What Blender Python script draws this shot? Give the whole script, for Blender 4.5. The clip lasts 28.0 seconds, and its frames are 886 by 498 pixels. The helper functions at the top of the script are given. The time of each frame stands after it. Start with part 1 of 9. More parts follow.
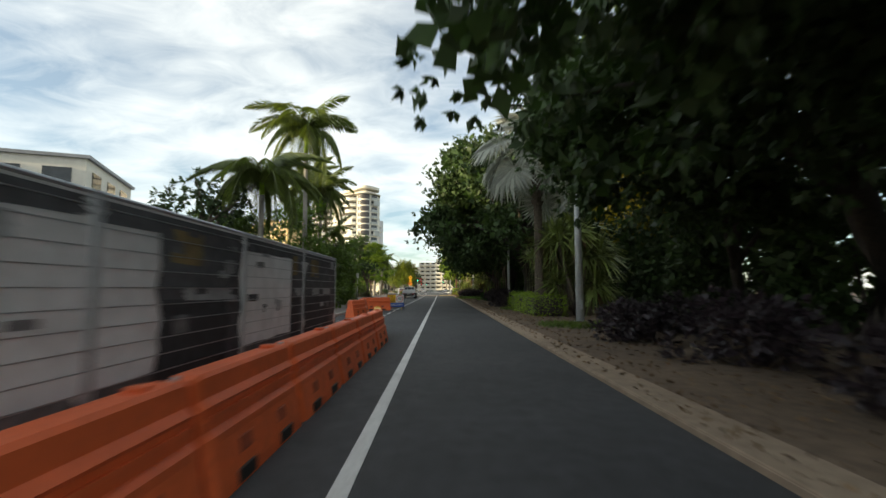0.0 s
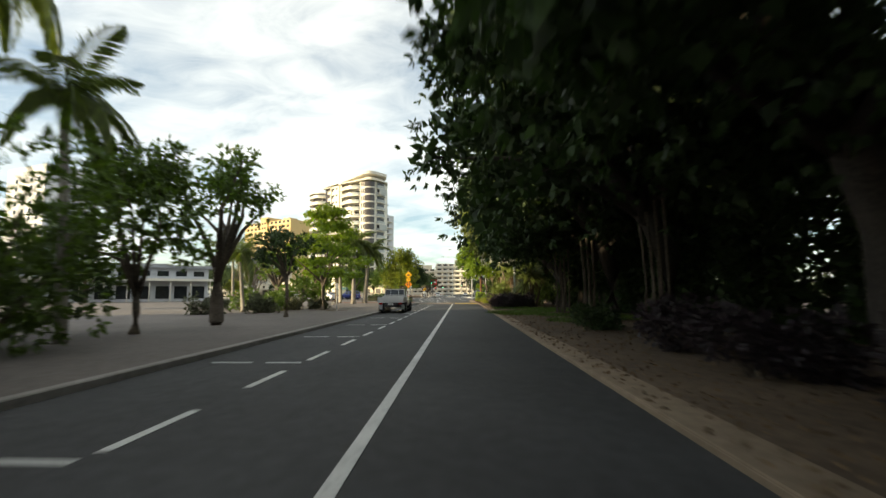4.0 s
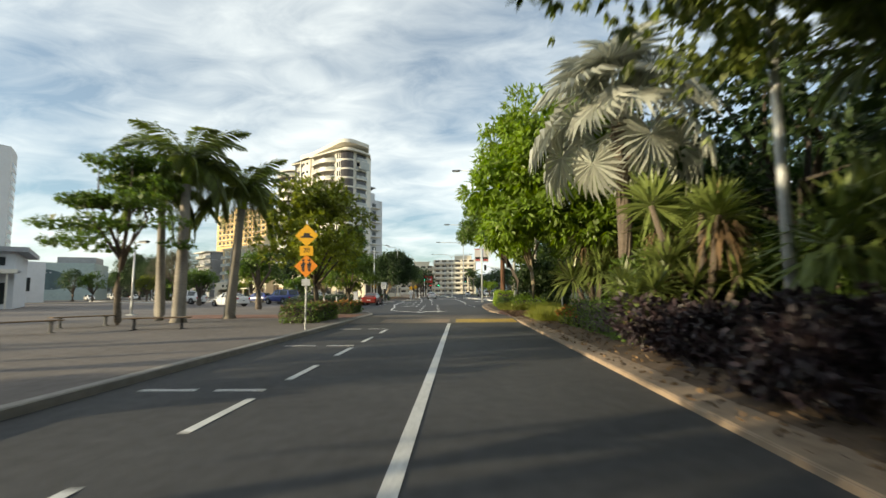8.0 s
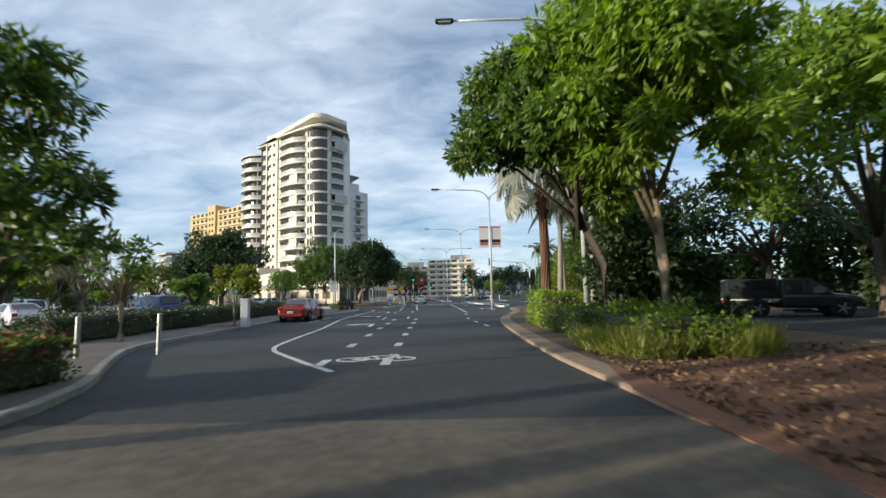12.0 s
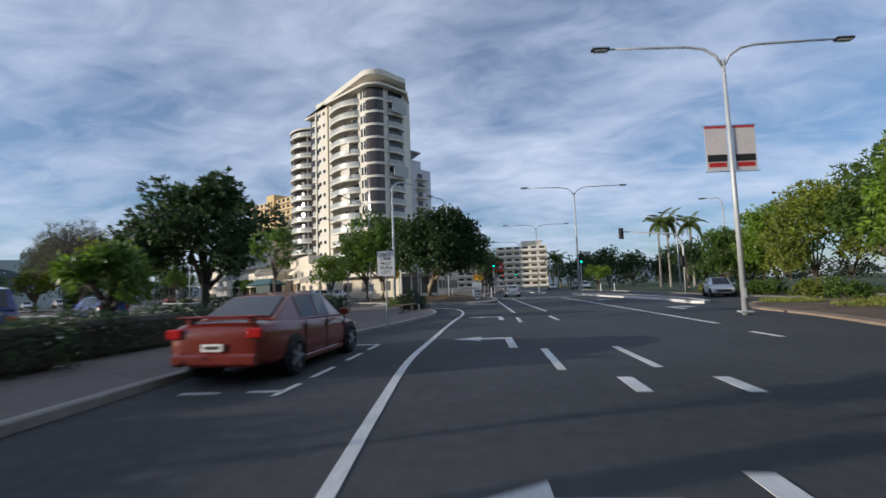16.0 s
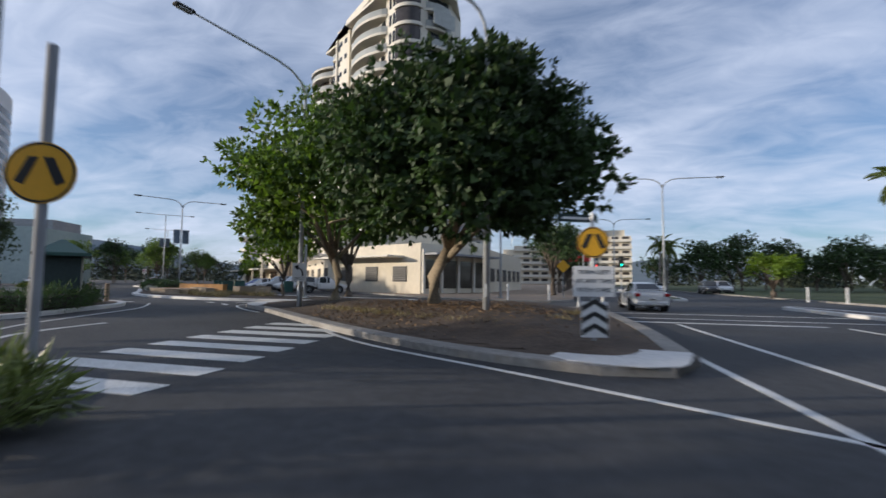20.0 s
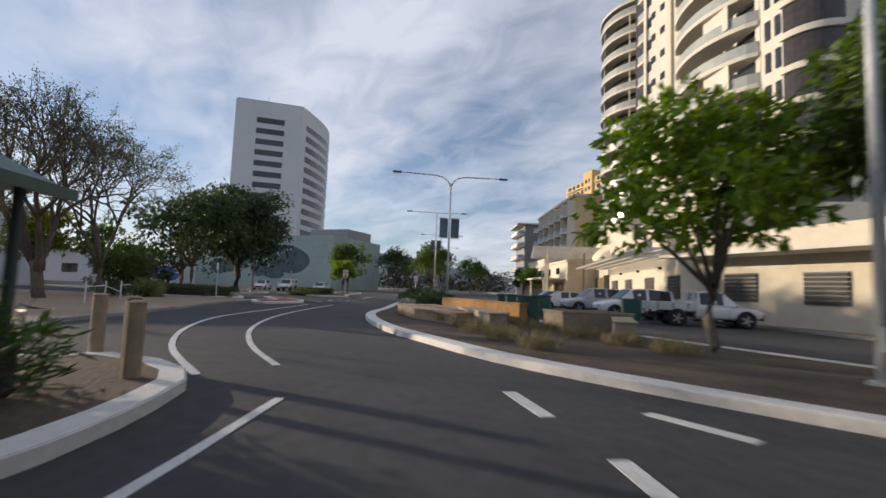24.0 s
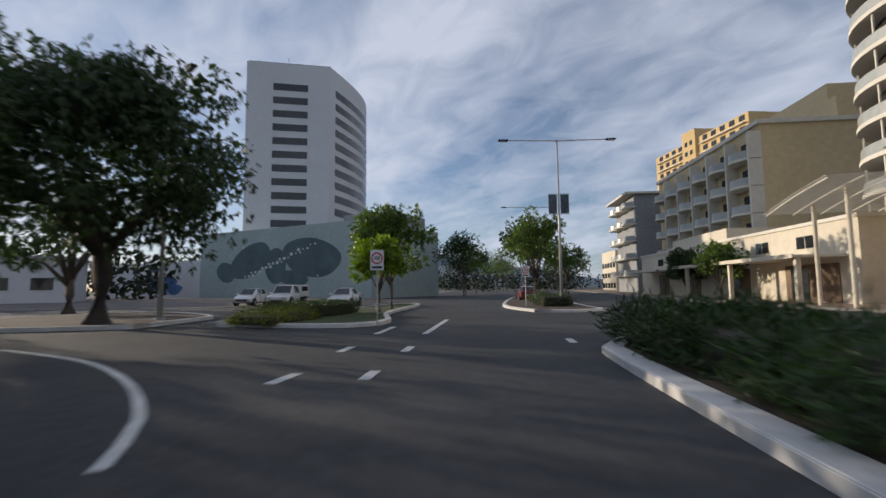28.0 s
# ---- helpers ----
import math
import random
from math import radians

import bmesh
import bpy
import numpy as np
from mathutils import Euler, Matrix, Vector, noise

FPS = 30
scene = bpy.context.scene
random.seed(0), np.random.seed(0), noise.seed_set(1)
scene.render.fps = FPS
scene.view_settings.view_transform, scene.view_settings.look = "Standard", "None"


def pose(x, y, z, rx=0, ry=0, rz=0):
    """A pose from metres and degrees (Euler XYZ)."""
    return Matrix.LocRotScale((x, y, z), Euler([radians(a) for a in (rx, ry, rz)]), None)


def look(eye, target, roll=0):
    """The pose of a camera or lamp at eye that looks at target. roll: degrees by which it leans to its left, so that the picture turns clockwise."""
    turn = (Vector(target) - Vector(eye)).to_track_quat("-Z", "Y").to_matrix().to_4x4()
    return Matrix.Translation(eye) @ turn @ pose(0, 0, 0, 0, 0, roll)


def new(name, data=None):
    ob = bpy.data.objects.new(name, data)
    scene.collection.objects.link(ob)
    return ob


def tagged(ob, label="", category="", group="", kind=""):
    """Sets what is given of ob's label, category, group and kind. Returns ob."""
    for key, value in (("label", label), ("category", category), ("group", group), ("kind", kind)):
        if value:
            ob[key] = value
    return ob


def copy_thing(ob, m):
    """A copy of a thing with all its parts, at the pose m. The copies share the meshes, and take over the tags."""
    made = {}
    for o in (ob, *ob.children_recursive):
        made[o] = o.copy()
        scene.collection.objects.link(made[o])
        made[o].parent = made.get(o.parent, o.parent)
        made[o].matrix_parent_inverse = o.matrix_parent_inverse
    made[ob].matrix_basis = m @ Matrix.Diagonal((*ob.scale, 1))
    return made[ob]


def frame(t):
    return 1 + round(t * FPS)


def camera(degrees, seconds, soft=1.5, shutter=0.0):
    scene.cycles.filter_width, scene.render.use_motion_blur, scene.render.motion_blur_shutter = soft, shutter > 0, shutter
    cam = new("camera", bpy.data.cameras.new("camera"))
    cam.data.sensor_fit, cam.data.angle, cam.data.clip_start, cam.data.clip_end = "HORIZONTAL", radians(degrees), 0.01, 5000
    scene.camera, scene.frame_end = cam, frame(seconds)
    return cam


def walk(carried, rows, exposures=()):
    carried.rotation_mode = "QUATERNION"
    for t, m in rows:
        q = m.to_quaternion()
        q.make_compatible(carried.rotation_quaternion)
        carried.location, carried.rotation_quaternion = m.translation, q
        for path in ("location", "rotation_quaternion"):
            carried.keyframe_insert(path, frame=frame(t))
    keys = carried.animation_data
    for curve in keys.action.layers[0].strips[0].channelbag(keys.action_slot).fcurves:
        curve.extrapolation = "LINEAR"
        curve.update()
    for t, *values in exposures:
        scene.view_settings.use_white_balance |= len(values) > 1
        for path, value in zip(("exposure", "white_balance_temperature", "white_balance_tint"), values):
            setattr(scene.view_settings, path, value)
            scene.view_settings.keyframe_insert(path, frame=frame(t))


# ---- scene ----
cam = camera(88.4, 28.0, soft=1.5, shutter=0.5)
PATH = [
    (0, (1.046, -48.35, 1.47), (1.056, -46.358, 1.643), -0.1),
    (0.5, (1.159, -44.265, 1.462), (1.164, -42.273, 1.637), -0.0),
    (1, (1.248, -40.275, 1.442), (1.244, -38.282, 1.619), 0.0),
    (1.5, (1.34, -36.232, 1.446), (1.324, -34.24, 1.624), -0.0),
    (2, (1.455, -32.203, 1.441), (1.428, -30.211, 1.62), -0.3),
    (2.5, (1.482, -27.881, 1.424), (1.44, -25.889, 1.606), -0.4),
    (3, (1.419, -23.47, 1.443), (1.368, -21.479, 1.63), -0.4),
    (3.5, (1.338, -18.872, 1.474), (1.274, -16.883, 1.665), -0.2),
    (5.5, (1.128, -0.041, 1.442), (1.034, 1.948, 1.63), -0.6),
    (6, (1.003, 4.716, 1.435), (0.913, 6.705, 1.623), -0.4),
    (6.5, (1.009, 9.467, 1.428), (0.92, 11.456, 1.617), -0.6),
    (7, (0.952, 14.059, 1.42), (0.863, 16.048, 1.607), -0.7),
    (7.5, (0.841, 18.628, 1.432), (0.763, 20.617, 1.622), -0.4),
    (8, (0.844, 22.981, 1.44), (0.77, 24.971, 1.629), -0.5),
    (8.5, (0.878, 26.681, 1.467), (0.814, 28.672, 1.649), -0.9),
    (9, (0.851, 30.329, 1.484), (0.794, 32.32, 1.664), -1.1),
    (9.5, (0.892, 33.598, 1.505), (0.841, 35.59, 1.677), -1.3),
    (10, (0.907, 36.495, 1.452), (0.87, 38.488, 1.622), -0.9),
    (10.5, (0.965, 39.057, 1.443), (0.935, 41.049, 1.614), -0.9),
    (11, (0.892, 41.523, 1.423), (0.869, 43.515, 1.604), -0.7),
    (11.5, (0.827, 44.001, 1.412), (0.794, 45.99, 1.614), -0.8),
    (12, (0.84, 46.451, 1.463), (0.781, 48.44, 1.664), -1.4),
    (12.5, (0.794, 48.457, 1.464), (0.687, 50.444, 1.664), -1.2),
    (13, (0.69, 50.532, 1.503), (0.499, 52.515, 1.682), -1.1),
    (13.5, (0.322, 52.869, 1.494), (0.025, 54.839, 1.671), -1.1),
    (15.5, (-4.08, 64.332, 1.442), (-4.461, 66.287, 1.619), -1.6),
    (16, (-4.68, 67.935, 1.452), (-5.003, 69.902, 1.621), -2.0),
    (16.5, (-4.958, 71.996, 1.44), (-5.221, 73.972, 1.605), -2.2),
    (17, (-5.108, 76.18, 1.459), (-5.346, 78.159, 1.624), -2.3),
    (17.5, (-5.27, 80.293, 1.417), (-5.493, 82.274, 1.582), -1.8),
    (18, (-5.511, 84.318, 1.421), (-5.735, 86.299, 1.584), -1.4),
    (18.5, (-5.84, 88.361, 1.409), (-6.092, 90.338, 1.568), -0.6),
    (19, (-6.41, 92.281, 1.456), (-6.731, 94.249, 1.608), 0.0),
    (19.5, (-7.272, 95.914, 1.442), (-7.713, 97.859, 1.588), 0.5),
    (20, (-8.579, 99.064, 1.45), (-9.18, 100.967, 1.589), 0.6),
    (20.5, (-10.46, 101.852, 1.424), (-11.241, 103.688, 1.562), 0.5),
    (21, (-12.634, 104.409, 1.442), (-13.578, 106.167, 1.587), 0.8),
    (21.5, (-14.801, 106.569, 1.435), (-15.872, 108.251, 1.586), 0.8),
    (22, (-17.044, 108.631, 1.425), (-18.21, 110.248, 1.581), 0.8),
    (22.5, (-19.229, 110.683, 1.394), (-20.478, 112.237, 1.551), 0.9),
    (24.5, (-29.407, 118.255, 1.458), (-31.001, 119.451, 1.627), 2.6),
    (25, (-32.595, 119.882, 1.456), (-34.26, 120.978, 1.623), 2.7),
    (25.5, (-36.123, 121.41, 1.462), (-37.833, 122.434, 1.626), 2.4),
    (26, (-39.717, 123.014, 1.475), (-41.445, 124.008, 1.638), 1.7),
    (26.5, (-43.388, 124.859, 1.47), (-45.11, 125.863, 1.634), 1.1),
    (27, (-46.997, 127.018, 1.457), (-48.697, 128.059, 1.62), 0.3),
    (27.5, (-50.538, 129.575, 1.455), (-52.209, 130.661, 1.62), -0.2),
    (28, (-54.03, 132.468, 1.462), (-55.675, 133.593, 1.63), -0.6),
]
EXPOSURES = [(0.0, 0.72, 7900, 3), (1.0, 0.88, 7950, 3), (3.5, 0.9, 8500, 3), (5.5, 0.5, 7300, 4), (8.0, 0.5, 7600, 2), (9.0, 0.5, 7500, 0), (10.0, 0.6, 8200, 3), (11.0, 0.35, 6500, 3), (12.0, 0.2, 6300, 5), (13.0, 0.1, 6300, 9), (16.0, -0.27, 5950, 11), (18.0, -0.27, 5950, 12), (20.0, -0.2, 6050, 13), (21.0, -0.12, 6500, 15), (22.0, 0.12, 6600, 15), (22.5, 0.1, 6600, 14), (25.0, -0.32, 6800, 14), (26.5, -0.4, 6600, 14), (28.0, -0.4, 6400, 13)]
walk(cam, [(t, look(eye, target, roll)) for t, eye, target, roll in PATH], EXPOSURES)

# ---- light ----
SUN_FROM = Vector((-0.90, -0.40, 0.17)).normalized()

world = bpy.data.worlds.new("sky")
scene.world = world
world.use_nodes = True
wn, wl = world.node_tree.nodes, world.node_tree.links
wn.clear()
w_out = wn.new("ShaderNodeOutputWorld")
w_bg = wn.new("ShaderNodeBackground")
w_bg.inputs["Strength"].default_value = 0.15
sky = wn.new("ShaderNodeTexSky")
sky.sky_type = "NISHITA"
sky.sun_disc = False
sky.sun_elevation = math.asin(SUN_FROM.z)
sky.sun_rotation = math.atan2(SUN_FROM.x, SUN_FROM.y)
sky.air_density, sky.dust_density, sky.ozone_density = 1.0, 0.5, 4.0
# thin streaky high cloud
w_tc = wn.new("ShaderNodeTexCoord")
w_sep = wn.new("ShaderNodeSeparateXYZ")
wl.new(w_tc.outputs["Generated"], w_sep.inputs[0])
w_up = wn.new("ShaderNodeMath")
w_up.operation = "ADD"
w_up.inputs[1].default_value = 0.22
wl.new(w_sep.outputs["Z"], w_up.inputs[0])
w_max = wn.new("ShaderNodeMath")
w_max.operation = "MAXIMUM"
w_max.inputs[1].default_value = 0.12
wl.new(w_up.outputs[0], w_max.inputs[0])
w_flat = wn.new("ShaderNodeVectorMath")
w_flat.operation = "DIVIDE"
w_cmb = wn.new("ShaderNodeCombineXYZ")
for k in range(3):
    wl.new(w_max.outputs[0], w_cmb.inputs[k])
wl.new(w_tc.outputs["Generated"], w_flat.inputs[0])
wl.new(w_cmb.outputs[0], w_flat.inputs[1])
w_map = wn.new("ShaderNodeMapping")
w_map.inputs["Rotation"].default_value = (0, 0, radians(-35))
w_map.inputs["Scale"].default_value = (0.95, 1.5, 1.0)
wl.new(w_flat.outputs[0], w_map.inputs[0])


def sky_noise(scale, detail, rough, warp):
    nd = wn.new("ShaderNodeTexNoise")
    nd.inputs["Scale"].default_value, nd.inputs["Detail"].default_value = scale, detail
    nd.inputs["Roughness"].default_value, nd.inputs["Distortion"].default_value = rough, warp
    wl.new(w_map.outputs[0], nd.inputs["Vector"])
    return nd


# broad banks, broken up by finer wisps
w_broad, w_wisp = sky_noise(1.25, 3.0, 0.5, 0.35), sky_noise(4.2, 7.0, 0.58, 0.7)
w_sum = wn.new("ShaderNodeMath")
w_sum.operation = "MULTIPLY_ADD"
w_sum.inputs[1].default_value = 0.5
wl.new(w_wisp.outputs["Fac"], w_sum.inputs[0])
wl.new(w_broad.outputs["Fac"], w_sum.inputs[2])
w_ramp = wn.new("ShaderNodeValToRGB")
w_ramp.color_ramp.elements[0].position = 0.56
w_ramp.color_ramp.elements[0].color = (0.20, 0.20, 0.20, 1)
w_ramp.color_ramp.elements[1].position = 0.97
w_ramp.color_ramp.elements[1].color = (0.90, 0.90, 0.90, 1)
wl.new(w_sum.outputs[0], w_ramp.inputs[0])
w_mix = wn.new("ShaderNodeMix")
w_mix.data_type = "RGBA"
wl.new(w_ramp.outputs["Color"], w_mix.inputs["Factor"])
wl.new(sky.outputs[0], w_mix.inputs["A"])
w_dot = wn.new("ShaderNodeVectorMath")
w_dot.operation = "DOT_PRODUCT"
wl.new(w_tc.outputs["Generated"], w_dot.inputs[0])
w_dot.inputs[1].default_value = SUN_FROM
w_lit = wn.new("ShaderNodeMath")
w_lit.operation = "MULTIPLY_ADD"
w_lit.inputs[1].default_value = 0.0
w_lit.inputs[2].default_value = 0.95
wl.new(w_dot.outputs["Value"], w_lit.inputs[0])
w_cloud = wn.new("ShaderNodeVectorMath")
w_cloud.operation = "SCALE"
w_cloud.inputs[0].default_value = (5.6, 6.1, 7.0)
wl.new(w_lit.outputs[0], w_cloud.inputs["Scale"])
wl.new(w_cloud.outputs[0], w_mix.inputs["B"])
wl.new(w_mix.outputs["Result"], w_bg.inputs["Color"])
wl.new(w_bg.outputs[0], w_out.inputs["Surface"])

sun_lamp = bpy.data.lights.new("sun", "SUN")
sun_lamp.energy = 5.0
sun_lamp.angle = radians(0.6)
sun_lamp.color = (1.0, 0.86, 0.66)
sun = new("sun", sun_lamp)
sun.matrix_world = look(SUN_FROM * 300, (0, 0, 0))

# ---- materials ----
def rgb(c):
    return (c[0], c[1], c[2], 1.0)


def paint(name, col, rough=0.6, metal=0.0, vary=0.12, scale=3.0, bump=0.0, bscale=40.0, col2=None, rand=0.0, trans=0.0, stain=0.0):
    """Principled surface with two scales of colour variation, optional stains, bump, per-object or per-island variation."""
    m = bpy.data.materials.new(name)
    m.use_nodes = True
    n, l = m.node_tree.nodes, m.node_tree.links
    b = n["Principled BSDF"]
    b.inputs["Roughness"].default_value = rough
    b.inputs["Metallic"].default_value = metal
    tc = n.new("ShaderNodeTexCoord")
    geo = n.new("ShaderNodeNewGeometry")
    n1, n2 = n.new("ShaderNodeTexNoise"), n.new("ShaderNodeTexNoise")
    n1.inputs["Scale"].default_value, n1.inputs["Detail"].default_value = scale * 0.22, 5.0
    n2.inputs["Scale"].default_value, n2.inputs["Detail"].default_value = scale * 4.0, 6.0
    l.new(geo.outputs["Position"], n1.inputs["Vector"])
    l.new(geo.outputs["Position"], n2.inputs["Vector"])
    add = n.new("ShaderNodeMath")
    add.operation = "ADD"
    l.new(n1.outputs["Fac"], add.inputs[0])
    l.new(n2.outputs["Fac"], add.inputs[1])
    ramp = n.new("ShaderNodeMapRange")
    ramp.inputs["From Min"].default_value, ramp.inputs["From Max"].default_value = 0.7, 1.3
    l.new(add.outputs[0], ramp.inputs["Value"])
    c2 = col2 or tuple(v * (1 - 2.2 * vary) for v in col)
    mix = n.new("ShaderNodeMix")
    mix.data_type = "RGBA"
    mix.inputs["A"].default_value = rgb(c2)
    mix.inputs["B"].default_value = rgb(tuple(min(1.0, v * (1 + vary * 0.5)) for v in col))
    l.new(ramp.outputs["Result"], mix.inputs["Factor"])
    last = mix.outputs["Result"]
    if stain:
        n3 = n.new("ShaderNodeTexNoise")
        n3.inputs["Scale"].default_value, n3.inputs["Detail"].default_value, n3.inputs["Distortion"].default_value = scale * 0.6, 8.0, 1.2
        l.new(geo.outputs["Position"], n3.inputs["Vector"])
        r3 = n.new("ShaderNodeMapRange")
        r3.inputs["From Min"].default_value, r3.inputs["From Max"].default_value = 0.52, 0.72
        r3.inputs["To Max"].default_value = stain
        l.new(n3.outputs["Fac"], r3.inputs["Value"])
        mx = n.new("ShaderNodeMix")
        mx.data_type = "RGBA"
        l.new(r3.outputs["Result"], mx.inputs["Factor"])
        l.new(last, mx.inputs["A"])
        mx.inputs["B"].default_value = rgb(tuple(v * 0.45 for v in col))
        last = mx.outputs["Result"]
    if rand:
        hsv = n.new("ShaderNodeHueSaturation")
        src = n.new("ShaderNodeMath")
        src.operation = "MULTIPLY_ADD"
        src.inputs[1].default_value, src.inputs[2].default_value = 2 * rand, 1 - rand
        l.new(geo.outputs["Random Per Island"], src.inputs[0])
        l.new(src.outputs[0], hsv.inputs["Value"])
        l.new(last, hsv.inputs["Color"])
        last = hsv.outputs["Color"]
    l.new(last, b.inputs["Base Color"])
    if trans:
        tr = n.new("ShaderNodeBsdfTranslucent")
        mt = n.new("ShaderNodeHueSaturation")
        mt.inputs["Saturation"].default_value, mt.inputs["Value"].default_value = 1.15, 1.7
        l.new(last, mt.inputs["Color"])
        l.new(mt.outputs["Color"], tr.inputs["Color"])
        ms = n.new("ShaderNodeMixShader")
        ms.inputs[0].default_value = trans
        l.new(b.outputs[0], ms.inputs[1])
        l.new(tr.outputs[0], ms.inputs[2])
        l.new(ms.outputs[0], n["Material Output"].inputs["Surface"])
    if bump:
        nb = n.new("ShaderNodeTexNoise")
        nb.inputs["Scale"].default_value, nb.inputs["Detail"].default_value = bscale, 5.0
        l.new(geo.outputs["Position"], nb.inputs["Vector"])
        bp = n.new("ShaderNodeBump")
        bp.inputs["Strength"].default_value, bp.inputs["Distance"].default_value = bump, 0.02
        l.new(nb.outputs["Fac"], bp.inputs["Height"])
        l.new(bp.outputs[0], b.inputs["Normal"])
    return m


def glow(name, col, strength):
    m = bpy.data.materials.new(name)
    m.use_nodes = True
    b = m.node_tree.nodes["Principled BSDF"]
    b.inputs["Base Color"].default_value = rgb(col)
    b.inputs["Emission Color"].default_value = rgb(col)
    b.inputs["Emission Strength"].default_value = strength
    return m


ASPHALT = paint("asphalt", (0.055, 0.056, 0.06), 0.82, vary=0.22, scale=1.2, bump=0.5, bscale=90, stain=0.35)
ASPHALT_WARM = paint("asphalt_paved", (0.17, 0.14, 0.11), 0.85, vary=0.22, scale=1.5, bump=0.5, bscale=80, stain=0.3)
PATH_GREY = paint("footpath", (0.17, 0.145, 0.13), 0.9, vary=0.16, scale=1.4, bump=0.3, bscale=50, stain=0.2)
PATH_TAN = paint("footpath_tan", (0.36, 0.27, 0.19), 0.9, vary=0.14, scale=1.6, bump=0.3, bscale=50, stain=0.2)
KERB = paint("kerb_concrete", (0.33, 0.31, 0.28), 0.85, vary=0.18, scale=2.0, bump=0.3, stain=0.35)
KERB_WHITE = paint("kerb_white", (0.72, 0.70, 0.67), 0.7, vary=0.10, scale=2.0, stain=0.25)
LINE = paint("line_paint", (0.70, 0.70, 0.68), 0.6, vary=0.16, scale=5.0, stain=0.25)
LINE_YELLOW = paint("yellow_paint", (0.62, 0.40, 0.06), 0.7, vary=0.25, scale=3.0, stain=0.4)
DIRT = paint("dirt", (0.17, 0.115, 0.075), 0.95, vary=0.25, scale=1.6, bump=0.7, bscale=25, stain=0.35)
DIRT_PALE = paint("pale_edge", (0.34, 0.25, 0.175), 0.95, vary=0.18, scale=1.6, bump=0.4, bscale=30, stain=0.25)
MULCH = paint("mulch", (0.12, 0.085, 0.06), 0.95, vary=0.3, scale=3.0, bump=0.9, bscale=18, stain=0.3)
GRASS_GROUND = paint("grass_ground", (0.075, 0.10, 0.03), 0.95, vary=0.3, scale=0.8, bump=0.8, bscale=30, stain=0.3)
BRICK_PAVE = paint("brick_paving", (0.26, 0.12, 0.075), 0.9, vary=0.22, scale=3.0, bump=0.4, bscale=30, stain=0.2)
RED_INFILL = paint("red_infill", (0.33, 0.09, 0.06), 0.85, vary=0.16, scale=3.0, bump=0.3, stain=0.2)
WALL_WHITE = paint("wall_white", (0.71, 0.665, 0.575), 0.75, vary=0.05, scale=0.6, stain=0.06)
WALL_CREAM = paint("wall_cream", (0.72, 0.645, 0.51), 0.8, vary=0.06, scale=0.5, stain=0.08)
WALL_YELLOW = paint("wall_yellow", (0.66, 0.47, 0.22), 0.8, vary=0.07, scale=0.5, stain=0.1)
WALL_SAND = paint("wall_sand", (0.68, 0.54, 0.32), 0.85, vary=0.07, scale=0.4, stain=0.12)
WALL_TAN = paint("wall_tan", (0.55, 0.43, 0.27), 0.8, vary=0.08, scale=0.4, stain=0.12)
WALL_GREY = paint("wall_grey", (0.60, 0.61, 0.63), 0.8, vary=0.04, scale=0.4, stain=0.06)
WALL_TEAL = paint("mural_wall", (0.36, 0.44, 0.43), 0.85, vary=0.08, scale=0.4, stain=0.15)
MURAL_DARK = paint("mural_dark", (0.10, 0.15, 0.16), 0.85, vary=0.2, scale=1.5)
MURAL_BLUE = paint("mural_blue", (0.07, 0.16, 0.36), 0.85, vary=0.3, scale=1.2)
GLASS_DARK = paint("dark_glass", (0.035, 0.04, 0.045), 0.06, vary=0.2, scale=0.4)
GLASS_BROWN = paint("bronze_glass", (0.065, 0.055, 0.05), 0.08, vary=0.2, scale=0.4)
GLASS_RAIL = paint("rail_glass", (0.40, 0.42, 0.40), 0.32, vary=0.1, scale=0.4)
LOUVRE = paint("louvre", (0.12, 0.115, 0.11), 0.5, vary=0.1)
ROOF_GREY = paint("roof_grey", (0.30, 0.31, 0.33), 0.6, vary=0.12, scale=0.5)
STEEL = paint("galvanised_steel", (0.50, 0.52, 0.54), 0.42, metal=0.7, vary=0.1, scale=4.0)
POLE_GREY = paint("pole_grey", (0.55, 0.57, 0.58), 0.5, metal=0.3, vary=0.1, scale=3.0)
DARK_METAL = paint("dark_metal", (0.04, 0.042, 0.045), 0.5, metal=0.3, vary=0.1)
BLACK = paint("black_plastic", (0.02, 0.02, 0.022), 0.5, vary=0.1)
RUBBER = paint("rubber", (0.018, 0.018, 0.019), 0.85, vary=0.1)
WHITE_SIGN = paint("sign_white", (0.75, 0.75, 0.74), 0.5, vary=0.05)
YELLOW_SIGN = paint("sign_yellow", (0.80, 0.42, 0.02), 0.5, vary=0.05)
ORANGE_SIGN = paint("sign_orange", (0.80, 0.26, 0.02), 0.5, vary=0.05)
BLUE_SIGN = paint("sign_blue", (0.03, 0.10, 0.42), 0.5, vary=0.05)
RED_SIGN = paint("sign_red", (0.55, 0.03, 0.03), 0.5, vary=0.05)
SIGN_BLACK = paint("sign_black", (0.02, 0.02, 0.02), 0.6, vary=0.05)
BARRIER_ORANGE = paint("barrier_orange", (0.86, 0.15, 0.045), 0.55, vary=0.12, scale=3.0, stain=0.22)
# darker, blotchy orange: shade of the barrier recesses put into the colour
BARRIER_SHADE = paint("barrier_recess_shade", (0.42, 0.08, 0.035), 0.7, vary=0.3, scale=6.0, stain=0.3)
BARRIER_YELLOW = paint("barrier_yellow", (0.72, 0.36, 0.02), 0.55, vary=0.14, scale=3.0, stain=0.2)
CLOTH_GREY = paint("shade_cloth", (0.80, 0.81, 0.82), 0.9, vary=0.12, scale=1.2, stain=0.3)
